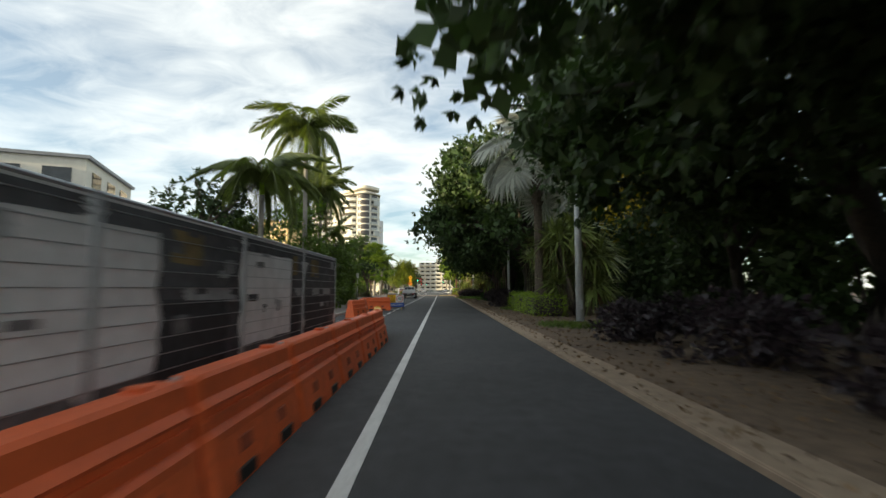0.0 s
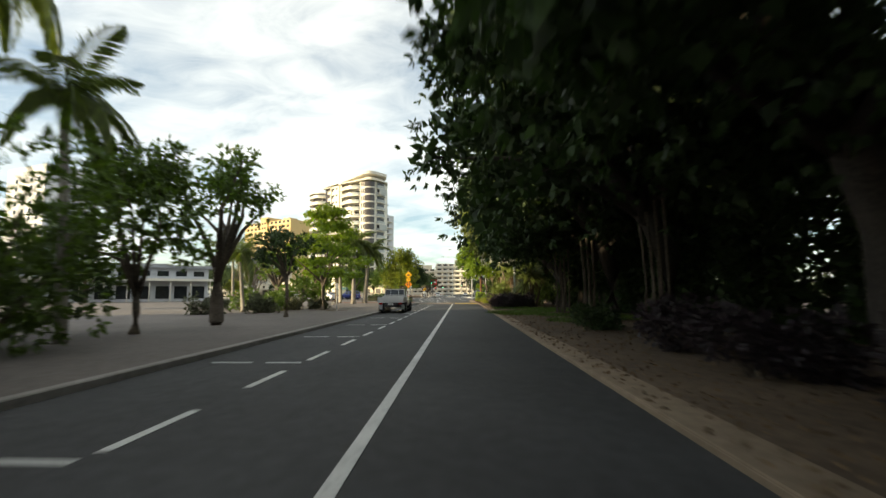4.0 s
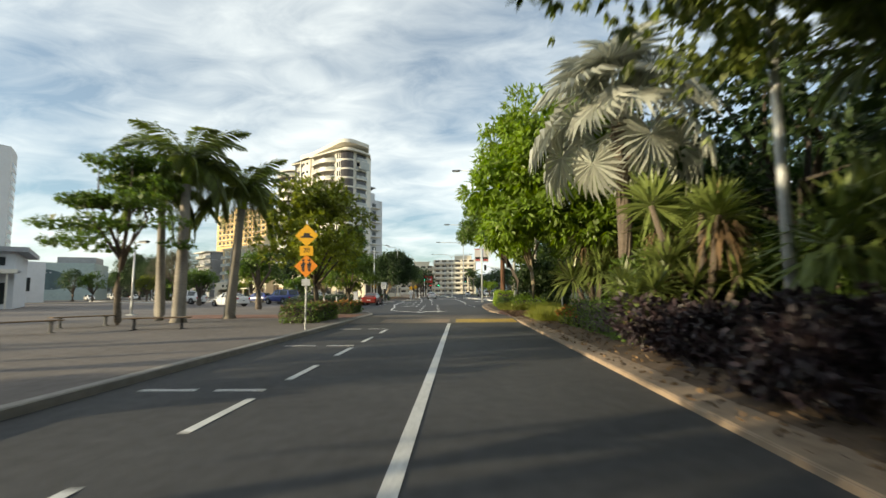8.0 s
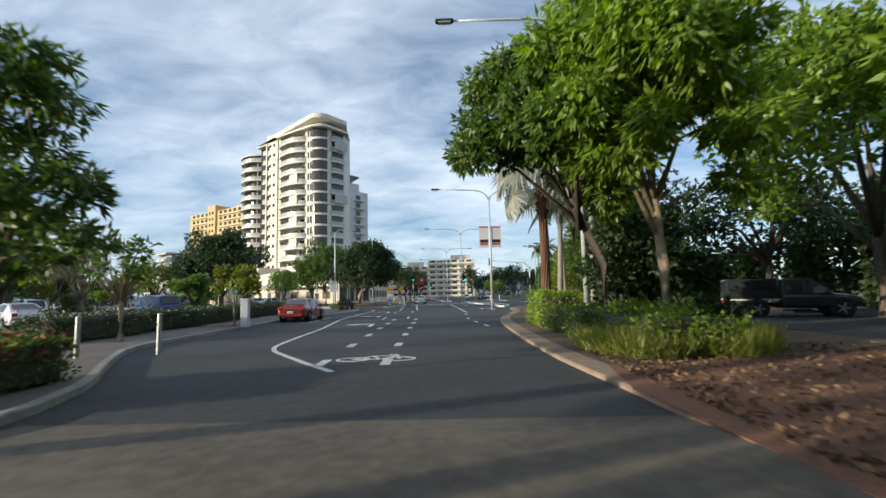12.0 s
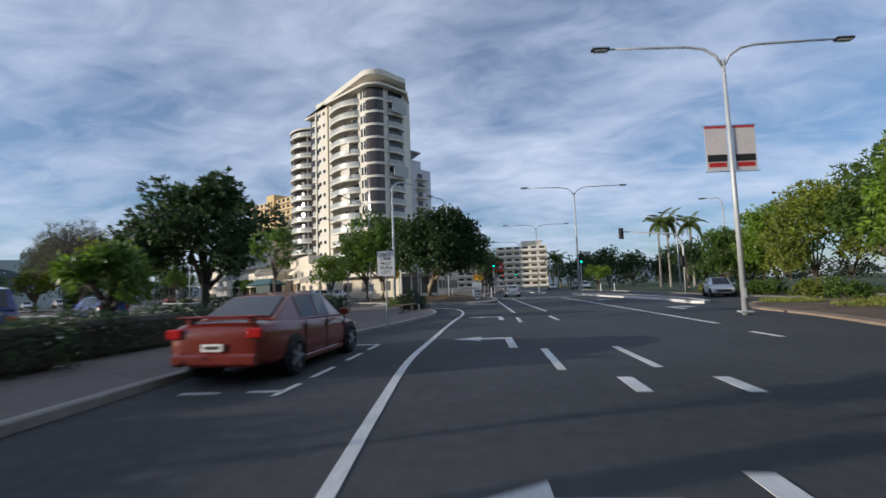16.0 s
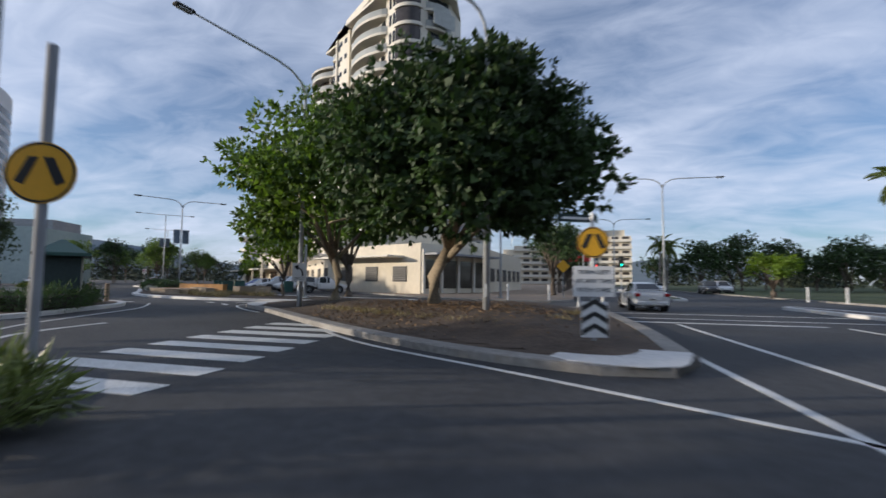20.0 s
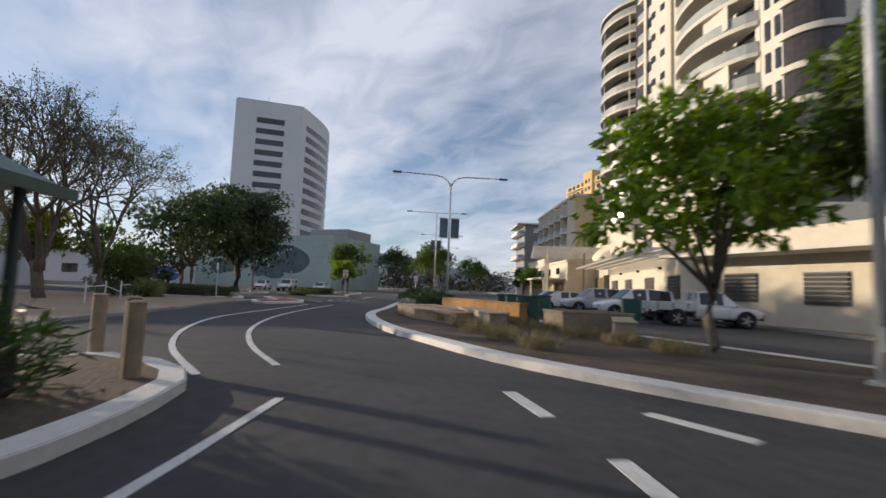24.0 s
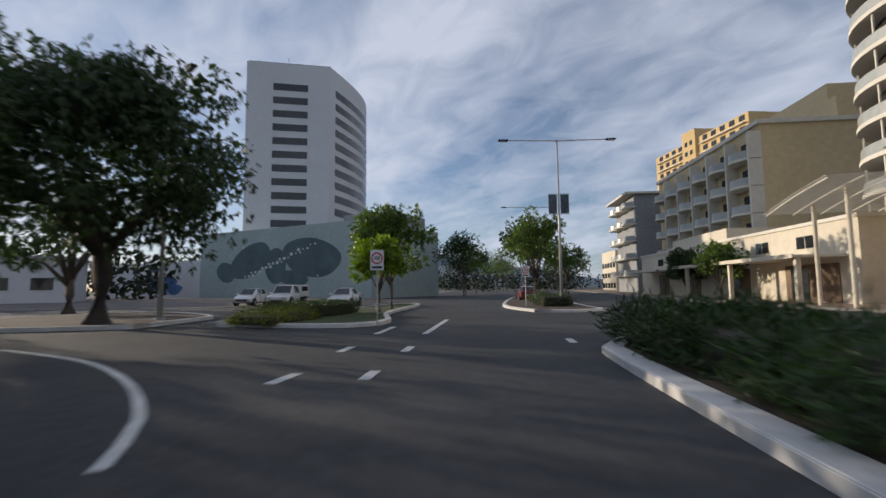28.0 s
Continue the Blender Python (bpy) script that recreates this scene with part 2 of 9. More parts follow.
CLOTH_DARK = paint("cloth_print_dark", (0.11, 0.115, 0.125), 0.9, vary=0.3, scale=2.0, stain=0.3)
CLOTH_SMOKE = paint("cloth_print_smoke", (0.24, 0.245, 0.255), 0.9, vary=0.35, scale=3.0, stain=0.35)
CLOTH_BLACK = paint("cloth_print_black", (0.055, 0.058, 0.065), 0.9, vary=0.3, scale=2.0)
CLOTH_PALE = paint("cloth_print_pale", (0.42, 0.44, 0.46), 0.9, vary=0.2, scale=2.0)
CLOTH_TAN = paint("cloth_print_tan", (0.28, 0.21, 0.10), 0.9, vary=0.3, scale=2.0)
FLAG_WHITE = paint("flag_white", (0.74, 0.68, 0.64), 0.8, vary=0.08)
FLAG_DARK = paint("flag_dark", (0.13, 0.17, 0.22), 0.8, vary=0.3, scale=2.0)
WOOD = paint("timber", (0.23, 0.15, 0.09), 0.7, vary=0.25, scale=5.0, bump=0.3)
STONE_WALL = paint("rammed_wall", (0.42, 0.34, 0.25), 0.9, vary=0.16, scale=2.0, bump=0.4, stain=0.25)
RUST = paint("rust_steel", (0.42, 0.21, 0.06), 0.8, vary=0.3, scale=3.0, stain=0.3)
GREEN_BIN = paint("green_enamel", (0.035, 0.10, 0.085), 0.45, vary=0.1)
BIN_PALE = paint("pale_green_enamel", (0.16, 0.27, 0.13), 0.5, vary=0.12)
KIOSK_GREEN = paint("kiosk_green", (0.03, 0.055, 0.055), 0.6, vary=0.15, scale=2.0)
KIOSK_PANEL = paint("kiosk_panel", (0.36, 0.37, 0.33), 0.6, vary=0.1, scale=2.0)
PALE_BLUE = paint("pale_blue_cabinet", (0.32, 0.42, 0.47), 0.5, vary=0.1, scale=2.0)
BARK = paint("bark", (0.16, 0.125, 0.095), 0.9, vary=0.3, scale=3.0, bump=0.8, bscale=14)
BARK_RED = paint("bark_red", (0.17, 0.085, 0.05), 0.9, vary=0.3, scale=6.0, bump=0.5, bscale=24, stain=0.2)
BARK_PALE = paint("bark_pale", (0.34, 0.27, 0.18), 0.85, vary=0.25, scale=3.0, bump=0.5, bscale=14)
BARK_DARK = paint("bark_dark", (0.075, 0.06, 0.05), 0.9, vary=0.3, scale=3.0, bump=0.8, bscale=14)
BARK_GREY = paint("palm_trunk", (0.30, 0.27, 0.23), 0.85, vary=0.2, scale=4.0, bump=0.4, bscale=10)
LEAF_DARK = paint("leaf_dark", (0.050, 0.090, 0.026), 0.6, vary=0.25, scale=0.7, rand=0.33, trans=0.22)
LEAF_MID = paint("leaf_mid", (0.115, 0.185, 0.036), 0.45, vary=0.25, scale=0.7, rand=0.33, trans=0.36)
LEAF_BRIGHT = paint("leaf_bright", (0.20, 0.30, 0.040), 0.45, vary=0.25, scale=0.7, rand=0.33, trans=0.4)
LEAF_YELLOW = paint("leaf_yellow", (0.23, 0.27, 0.04), 0.5, vary=0.25, scale=0.7, rand=0.4, trans=0.32)
# gold of the low sunlight is mixed into this leaf colour
LEAF_SUN_GOLD = paint("leaf_sun_gold", (0.34, 0.29, 0.035), 0.5, vary=0.25, scale=0.7, rand=0.4, trans=0.4)
LEAF_OLIVE = paint("leaf_olive", (0.16, 0.20, 0.05), 0.5, vary=0.25, scale=0.7, rand=0.36, trans=0.3)
LEAF_LIME = paint("leaf_lime", (0.23, 0.34, 0.035), 0.5, vary=0.2, scale=1.0, rand=0.35, trans=0.3)
LEAF_PURPLE = paint("leaf_purple", (0.040, 0.026, 0.032), 0.5, vary=0.3, scale=1.0, rand=0.5, trans=0.12)
LEAF_GREYISH = paint("leaf_sparse", (0.115, 0.125, 0.07), 0.6, vary=0.25, scale=1.0, rand=0.4, trans=0.2)
LEAF_SILVER = paint("leaf_silver", (0.37, 0.385, 0.33), 0.55, vary=0.15, scale=1.0, rand=0.3, trans=0.2)
LEAF_PALM = paint("leaf_palm", (0.13, 0.17, 0.045), 0.45, vary=0.2, scale=1.0, rand=0.35, trans=0.25)
LEAF_SWORD = paint("leaf_sword", (0.19, 0.24, 0.07), 0.4, vary=0.2, scale=1.0, rand=0.35, trans=0.15)
LEAF_DEAD = paint("leaf_dead", (0.20, 0.125, 0.065), 0.8, vary=0.25, scale=1.0, rand=0.4)
FLOWER_ORANGE = paint("flower_orange", (0.55, 0.16, 0.04), 0.6, vary=0.2, rand=0.4)
FLOWER_WHITE = paint("flower_white", (0.65, 0.62, 0.52), 0.6, vary=0.1, rand=0.2)
GRASS_BLADE = paint("grass_blade", (0.24, 0.27, 0.045), 0.6, vary=0.25, scale=1.0, rand=0.33, trans=0.25)
GRASS_DRY = paint("grass_dry", (0.30, 0.25, 0.13), 0.7, vary=0.25, scale=1.0, rand=0.4, trans=0.2)
HILL = paint("far_hill", (0.13, 0.17, 0.20), 0.95, vary=0.12, scale=0.01)
WOODS = paint("far_woods", (0.045, 0.062, 0.035), 0.9, vary=0.3, scale=0.2, rand=0.4)
LAMP_GLASS = paint("lamp_glass", (0.55, 0.56, 0.55), 0.3)
SIGNAL_GREEN = glow("signal_green", (0.02, 0.9, 0.45), 5.0)
SIGNAL_RED = glow("signal_red", (0.9, 0.03, 0.02), 4.0)
LENS_OFF = paint("signal_lens_off", (0.04, 0.035, 0.03), 0.3)


# ---- mesh tools ----
def link(name, bm, mat, parent=None, label="", smooth=False):
    me = bpy.data.meshes.new(name)
    bm.normal_update()
    bm.to_mesh(me)
    bm.free()
    return place_mesh(name, me, mat, parent, label, smooth)


def place_mesh(name, me, mat, parent=None, label="", smooth=False):
    if mat is not None and not me.materials:
        me.materials.append(mat)
    if smooth:
        me.shade_smooth()
    ob = new(name, me)
    if parent is not None:
        ob.parent = parent
    if label:
        ob["label"] = label
    return ob


def part(name, bm, mat, parent, label="", smooth=False):
    return link(name, bm, mat, parent, label, smooth)


def thing(name, m, label, category, group="", kind=""):
    ob = new(name)
    ob.empty_display_size = 0.2
    ob.matrix_world = m
    return tagged(ob, label, category, group, kind)


def box(bm, c, s, rz=0.0, rx=0.0, ry=0.0, bevel=0.0):
    """A box of size s round c."""
    m = Matrix.LocRotScale(Vector(c), Euler((rx, ry, rz)), None) @ Matrix.Diagonal((s[0], s[1], s[2], 1))
    r = bmesh.ops.create_cube(bm, size=1.0, matrix=m)
    if bevel:
        es = list({e for v in r["verts"] for e in v.link_edges})
        bmesh.ops.bevel(bm, geom=es, offset=bevel, segments=1, affect="EDGES")
    return bm


def boxm(c, s, rz=0.0, rx=0.0, ry=0.0, bevel=0.0):
    return box(bmesh.new(), c, s, rz, rx, ry, bevel)


def rod(bm, p0, p1, r0, r1=None, n=10, caps=True):
    p0, p1 = Vector(p0), Vector(p1)
    d = p1 - p0
    m = Matrix.Translation((p0 + p1) / 2) @ d.to_track_quat("Z", "Y").to_matrix().to_4x4()
    bmesh.ops.create_cone(bm, cap_ends=caps, segments=n, radius1=r0, radius2=r0 if r1 is None else r1, depth=d.length, matrix=m)
    return bm


def tube(bm, pts, radii, n=8):
    """A swept tube through pts, closed at both ends."""
    pts = [Vector(p) for p in pts]
    rings = []
    for i, p in enumerate(pts):
        d = (pts[min(i + 1, len(pts) - 1)] - pts[max(i - 1, 0)]).normalized()
        q = d.to_track_quat("Z", "Y")
        r = radii[i] if isinstance(radii, (list, tuple)) else radii
        rings.append([bm.verts.new(p + q @ Vector((r * math.cos(2 * math.pi * k / n), r * math.sin(2 * math.pi * k / n), 0))) for k in range(n)])
    for a, b in zip(rings, rings[1:]):
        for k in range(n):
            bm.faces.new((a[k], a[(k + 1) % n], b[(k + 1) % n], b[k]))
    bm.faces.new(rings[0][::-1])
    bm.faces.new(rings[-1])
    return bm


def prism(bm, poly, z0, z1):
    """A flat polygon raised from z0 to z1."""
    area = sum(a[0] * b[1] - b[0] * a[1] for a, b in zip(poly, poly[1:] + poly[:1]))
    if area < 0:
        poly = poly[::-1]
    lo = [bm.verts.new((x, y, z0)) for x, y in poly]
    hi = [bm.verts.new((x, y, z1)) for x, y in poly]
    k = len(poly)
    top = bm.faces.new(hi)
    bm.faces.new(lo[::-1])
    for i in range(k):
        bm.faces.new((lo[i], lo[(i + 1) % k], hi[(i + 1) % k], hi[i]))
    bmesh.ops.triangulate(bm, faces=[top])
    return bm


def smooth_line(pts, step=1.0):
    """Points along a rounded line through pts."""
    out = []
    n = len(pts)
    for i in range(n - 1):
        p0, p1, p2, p3 = (Vector((*pts[max(0, min(n - 1, j))], 0)) for j in (i - 1, i, i + 1, i + 2))
        k = max(1, int((p2 - p1).length / step))
        for j in range(k):
            t = j / k
            q = 0.5 * ((2 * p1) + (p2 - p0) * t + (2 * p0 - 5 * p1 + 4 * p2 - p3) * t * t + (3 * p1 - p0 - 3 * p2 + p3) * t ** 3)
            out.append((q.x, q.y))
    out.append(tuple(pts[-1]))
    return out


def ribbon(bm, pts, width, z, thick=0.004, off=0.0):
    """A band of given width along pts, lying at height z."""
    pts = [Vector((p[0], p[1], 0)) for p in pts]
    rows = []
    for i, p in enumerate(pts):
        d = (pts[min(i + 1, len(pts) - 1)] - pts[max(i - 1, 0)]).normalized()
        s = Vector((d.y, -d.x, 0))
        rows.append([bm.verts.new((p + s * (off + w)).to_tuple()[:2] + (h,)) for w in (-width / 2, width / 2) for h in (z - thick, z)])
    for a, b in zip(rows, rows[1:]):
        bm.faces.new((a[1], a[3], b[3], b[1]))
        bm.faces.new((a[0], a[1], b[1], b[0]))
        bm.faces.new((a[3], a[2], b[2], b[3]))
    for r in (rows[0], rows[-1]):
        bm.faces.new((r[0], r[2], r[3], r[1]))
    bmesh.ops.recalc_face_normals(bm, faces=bm.faces[:])
    return bm


# ---- ground, roads, kerbs ----
g = bmesh.new()
bmesh.ops.create_grid(g, x_segments=2, y_segments=2, size=3000, matrix=Matrix.Translation((0, 0, -0.06)))
tagged(link("ground", g, GRASS_GROUND), "flat green and brown land reaching the horizon", "ground", kind="structure")
g = bmesh.new()
prism(g, [(-260, -160), (160, -160), (160, 420), (-260, 420)], -0.05, 0.0)
tagged(link("road", g, ASPHALT), "dark grey asphalt road surface with stains", "road", kind="structure")


def block(name, poly, mat, label, category, kerb=KERB, h=0.13, kw=0.16, kind="structure", closed=True):
    """A raised piece of ground with a kerb round it."""
    ob = tagged(link(name, prism(bmesh.new(), poly, -0.02, h), mat), label, category, kind=kind)
    if kerb:
        area = sum(a[0] * b[1] - b[0] * a[1] for a, b in zip(poly, poly[1:] + poly[:1]))
        ring = poly + poly[:2] if closed else poly
        side = -1 if area > 0 else 1
        bm = bmesh.new()
        pts = [Vector((p[0], p[1], 0)) for p in ring]
        rows = []
        for i, p in enumerate(pts):
            d0 = (pts[i] - pts[max(i - 1, 0)])
            d1 = (pts[min(i + 1, len(pts) - 1)] - pts[i])
            if closed and i == 0:
                d0 = pts[0] - pts[-3]
            if closed and i == len(pts) - 1:
                d1 = pts[2] - pts[1]
            d = (d0.normalized() + d1.normalized()).normalized()
            s = Vector((d.y, -d.x, 0)) * side
            rows.append([bm.verts.new((p.x + s.x * w, p.y + s.y * w, z)) for w, z in ((-0.012, -0.01), (-0.012, h - 0.01), (0.02, h + 0.012), (kw, h + 0.012), (kw, h - 0.02))])
        for a, b in zip(rows, rows[1:]):
            for k in range(4):
                bm.faces.new((a[k], b[k], b[k + 1], a[k + 1]))
        bmesh.ops.recalc_face_normals(bm, faces=bm.faces[:])
        part("kerb", bm, kerb, ob, "white painted kerb" if kerb is KERB_WHITE else "worn concrete kerb")
    return ob


L1_EDGE = smooth_line([(-4.5, -160), (-4.5, -60), (-4.5, 20), (-4.5, 46), (-4.6, 51), (-5.4, 54), (-7.4, 57.2), (-9.1, 60.5), (-9.7, 65), (-10.2, 71),
                       (-10.6, 75.5), (-10.5, 80), (-9.9, 83), (-9.3, 87), (-9.1, 91.5), (-9.5, 94), (-10.2, 96.3), (-11.8, 98.6), (-13.6, 101), (-15, 103),
                       (-16.2, 103.9), (-18, 103.9), (-24, 103), (-60, 97)], 1.2)
block("pavement_left", L1_EDGE + [(-260, 80), (-260, -160)], PATH_GREY, "grey-brown paved footpath and park edge with concrete kerb", "pavement")
R_EDGE = smooth_line([(3.6, -160), (3.6, -60), (3.6, 20), (3.6, 46), (3.4, 52), (2.95, 58), (2.95, 68), (3.4, 74), (4.6, 80), (5.6, 86), (6.0, 92), (8, 95.5), (14, 97), (60, 98)], 1.2)
block("verge_right", R_EDGE + [(160, 98), (160, -160)], DIRT, "brown earth verge with leaf litter beside the road", "verge", kerb=DIRT_PALE, h=0.07, kw=0.55)
block("kiosk_island", smooth_line([(-60, 101.8), (-40, 106), (-29, 107.8), (-27.4, 108.6), (-27.6, 110.5), (-28.8, 112.7), (-30.6, 115.9), (-32.4, 117.5), (-34, 118.1), (-36, 117.4), (-38.5, 114.6), (-60, 103.2)], 0.8),
      MULCH, "planted traffic island with a broad white kerb", "island", KERB_WHITE, 0.15, 0.32)
block("pavement_west", smooth_line([(-60, 105.5), (-41.5, 114.3), (-43.7, 116.6), (-46.5, 118.7), (-52.8, 122.7), (-56.4, 125.1), (-58.6, 127.1), (-60.2, 127), (-61.5, 125), (-66, 120.5), (-90, 99)], 1.0) + [(-140, 60), (-100, 60)],
      PATH_TAN, "tan paved footpath along the side street", "pavement")
block("hedge_island", smooth_line([(-62.4, 126.9), (-65.6, 121.6), (-67.5, 121.2), (-69.8, 124), (-68.8, 128.3), (-64, 128.2), (-62.4, 126.9)], 0.8)[:-1], MULCH,
      "small planted island with white kerb", "island", KERB_WHITE, 0.15, 0.25)
block("red_island", smooth_line([(-55.20, 126.27), (-55.80, 128.07), (-56.90, 129.87), (-59.00, 130.87), (-61.20, 130.97), (-65.40, 130.37), (-62.40, 129.57), (-60.40, 129.27), (-59.00, 128.57), (-59.80, 127.87), (-58.20, 126.87), (-55.20, 126.27)], 0.6)[:-1],
      RED_INFILL, "crescent traffic island with red infill and white kerb", "island", KERB_WHITE, 0.14, 0.3)
TREE_ISLAND = smooth_line([(-6.7, 108.2), (-7.3, 106.9), (-8.4, 106.7), (-11, 107.6), (-14.6, 109.9), (-18.5, 113), (-22.1, 116.0), (-24.6, 117.9), (-26.1, 119.6), (-25.9, 121.2), (-24.5, 121.8), (-20, 122.1), (-14, 123.2), (-9.2, 124), (-7.9, 122.5), (-6.9, 114), (-6.7, 108.2)], 0.8)[:-1]
block("tree_island", TREE_ISLAND,
      MULCH, "brown mulched traffic island with worn kerb", "island", KERB, 0.15, 0.45)


def island_depth(x, y):
    """Distance inwards from the island's edge, negative outside."""
    x, y = np.asarray(x, float), np.asarray(y, float)
    best, inside = np.full(x.shape, 1e9), np.zeros(x.shape, bool)
    pts = [(p[0], p[1]) for p in TREE_ISLAND]
    for (ax, ay), (bx, by) in zip(pts, pts[1:] + pts[:1]):
        u = np.clip(((x - ax) * (bx - ax) + (y - ay) * (by - ay)) / max(1e-9, (bx - ax) ** 2 + (by - ay) ** 2), 0, 1)
        best = np.minimum(best, np.hypot(x - ax - u * (bx - ax), y - ay - u * (by - ay)))
        if ay != by:
            inside ^= ((ay > y) != (by > y)) & (x < (bx - ax) * (y - ay) / (by - ay) + ax)
    return np.where(inside, best, -best)


def island_z(x, y):
    """Height of the mounded mulch."""
    u = np.clip((island_depth(x, y) - 0.5) / 3.6, 0, 1)
    return 0.156 + 0.40 * u * u * (3 - 2 * u) + 0.012 * np.sin(2.3 * np.asarray(x)) * np.sin(1.9 * np.asarray(y))  * u


gx_, gy_ = np.meshgrid(np.arange(-26.5, -6.4, 0.4), np.arange(106.4, 124.4, 0.4), indexing="ij")
gd_, gz_ = island_depth(gx_, gy_), island_z(gx_, gy_)
mound = bmesh.new()
mv_ = {ij: mound.verts.new((gx_[ij], gy_[ij], gz_[ij])) for ij in np.ndindex(gx_.shape) if gd_[ij] > 0.46}
for i, j in list(mv_):
    q = [(i, j), (i + 1, j), (i + 1, j + 1), (i, j + 1)]
    if all(c in mv_ for c in q):
        mound.faces.new([mv_[c] for c in q])
tagged(link("island_mound", mound, MULCH), "mounded brown mulch on the traffic island", "mulch", kind="structure")
block("garden_island", smooth_line([(-19.6, 125.7), (-25, 123.9), (-31.6, 123.3), (-35.9, 124.0), (-39.6, 125), (-44.5, 127.5), (-49, 131.4), (-53.8, 135.4), (-60.4, 141), (-61.2, 142.6), (-60, 144), (-52, 139.8), (-45, 136), (-36, 132), (-28, 129.8), (-20, 128.6), (-19.6, 125.7)], 0.9)[:-1],
      MULCH, "long planted bed with a broad white kerb", "garden bed", KERB_WHITE, 0.15, 0.42)
block("pavement_north", [(-9.5, 420), (-9.5, 134), (-11, 132), (-14, 131.4), (-20, 133.5), (-26.8, 139.4), (-41.9, 150.8), (-64.8, 165.6), (-86, 182.5), (-110, 208), (-160, 256), (-160, 420)],
      PATH_TAN, "pale paved forecourt round the corner building", "pavement")
block("median_a", smooth_line([(5.4, 97.5), (5.3, 103), (4.4, 110), (3.5, 116), (2.1, 130), (2.8, 131), (4.4, 126), (5.8, 118), (6.6, 110), (7.0, 103), (6.5, 97.5), (5.9, 96.8), (5.4, 97.5)], 1.2)[:-1],
      PATH_GREY, "narrow median island with white kerb", "median", KERB_WHITE, 0.15, 0.3)
block("median_b", [(-1.9, 140), (-2.4, 146), (-5.5, 180), (-9.0, 216), (-6.8, 216), (-3.4, 180), (-0.4, 146), (-0.9, 140)], GRASS_GROUND, "grassed median with white kerb", "median", KERB_WHITE, 0.15, 0.3)
block("verge_east", [(12.4, 101), (11.6, 120), (9, 150), (2, 240), (-8, 420), (160, 420), (160, 101)], GRASS_GROUND, "grass verge with shrubs across the road", "verge", KERB, 0.13, 0.2)
block("bay_island", smooth_line([(-75.2, 132.6), (-78, 134.8), (-81, 136), (-88, 133), (-85, 126), (-78, 127), (-75.2, 132.6)], 0.9)[:-1], MULCH, "mulched island round a large tree", "island", KERB_WHITE, 0.15, 0.25)
block("median_c", smooth_line([(-74.5, 134.9), (-70.8, 138.2), (-70.2, 139.9), (-71.4, 141.6), (-77, 144.6), (-86, 152), (-88, 151), (-80, 141), (-74.5, 134.9)], 0.9)[:-1], GRASS_GROUND, "planted median with white kerb", "median", KERB_WHITE, 0.15, 0.25)
block("median_d", smooth_line([(-72.6, 151.4), (-71.0, 152.8), (-70.8, 155.4), (-73, 157), (-88, 170), (-100, 180), (-102, 178), (-81, 156.5), (-72.6, 151.4)], 0.9)[:-1], MULCH, "planted median with lamp post and white kerb", "median", KERB_WHITE, 0.15, 0.25)
block("pavement_office", [(-94, 138), (-104, 153), (-118, 167), (-150, 196), (-230, 260), (-260, 200), (-260, 84), (-120, 100)], PATH_GREY, "grey apron in front of the office building", "pavement", KERB, 0.03, 0.2)
# flush driveway inside the right-hand verge, brick apron, garden strip
tagged(link("driveway", prism(bmesh.new(), [(11.5, 58), (60, 58), (60, 75), (12.5, 75)], 0.06, 0.085), ASPHALT), "asphalt driveway entering a shaded car park", "driveway", kind="structure")
tagged(link("brick_apron", prism(bmesh.new(), [(3.6, 48.5), (3.3, 53.2), (3.6, 55.2), (11.5, 57.2), (12.5, 48.5)], 0.06, 0.09), BRICK_PAVE), "reddish brick-paved crossing apron strewn with leaves", "paving", kind="structure")
tagged(link("brick_apron_left", prism(bmesh.new(), [(-5.0, 47.4), (-5.1, 51.0), (-16, 51.8), (-16, 47.4)], 0.12, 0.136), BRICK_PAVE), "reddish brick-paved crossing apron on the footpath", "paving", kind="structure")
tagged(link("white_nose", prism(bmesh.new(), smooth_line([(-6.72, 108.6), (-7.2, 106.95), (-8.3, 106.75), (-9.2, 107.3), (-8.4, 108.6), (-6.72, 108.6)], 0.4)[:-1], 0.155, 0.172), KERB_WHITE), "white painted nose of the traffic island", "paving", kind="structure")
tagged(link("white_nose", prism(bmesh.new(), smooth_line([(-23.6, 117.3), (-24.7, 118.0), (-26.05, 119.65), (-25.9, 121.1), (-24.6, 121.7), (-24.9, 120.0), (-23.6, 117.3)], 0.4)[:-1], 0.155, 0.176), KERB_WHITE), "white painted tip of the traffic island", "paving", kind="structure")
# speed table
st = bmesh.new()
secs = [(44.4, 0.004), (46.6, 0.085), (50.6, 0.085), (52.0, 0.004)]
va = [[st.verts.new((x, y, z)) for x in (-4.5, 3.6)] for y, z in secs]
for a, b in zip(va, va[1:]):
    st.faces.new((a[0], a[1], b[1], b[0]))
tagged(link("speed_table", st, ASPHALT_WARM), "raised brown pedestrian speed table across the road", "speed table", kind="structure")
yr = bmesh.new()
vy = [[yr.verts.new((x, y, z + 0.006)) for x in (0.6, 3.5)] for y, z in ((44.7, 0.015), (46.4, 0.078))]
yr.faces.new((vy[0][0], vy[0][1], vy[1][1], vy[1][0]))
tagged(link("ramp_marking", yr, LINE_YELLOW), "worn yellow paint on the speed table ramp", "road marking", kind="structure")
yr = bmesh.new()
vy = [[yr.verts.new((x, y, z + 0.006)) for x in (-3.0, 0.3)] for y, z in ((44.7, 0.015), (46.4, 0.078))]
yr.faces.new((vy[0][0], vy[0][1], vy[1][1], vy[1][0]))
tagged(link("ramp_marking", yr, DIRT_PALE), "worn pale paint on the speed table ramp", "road marking", kind="structure")


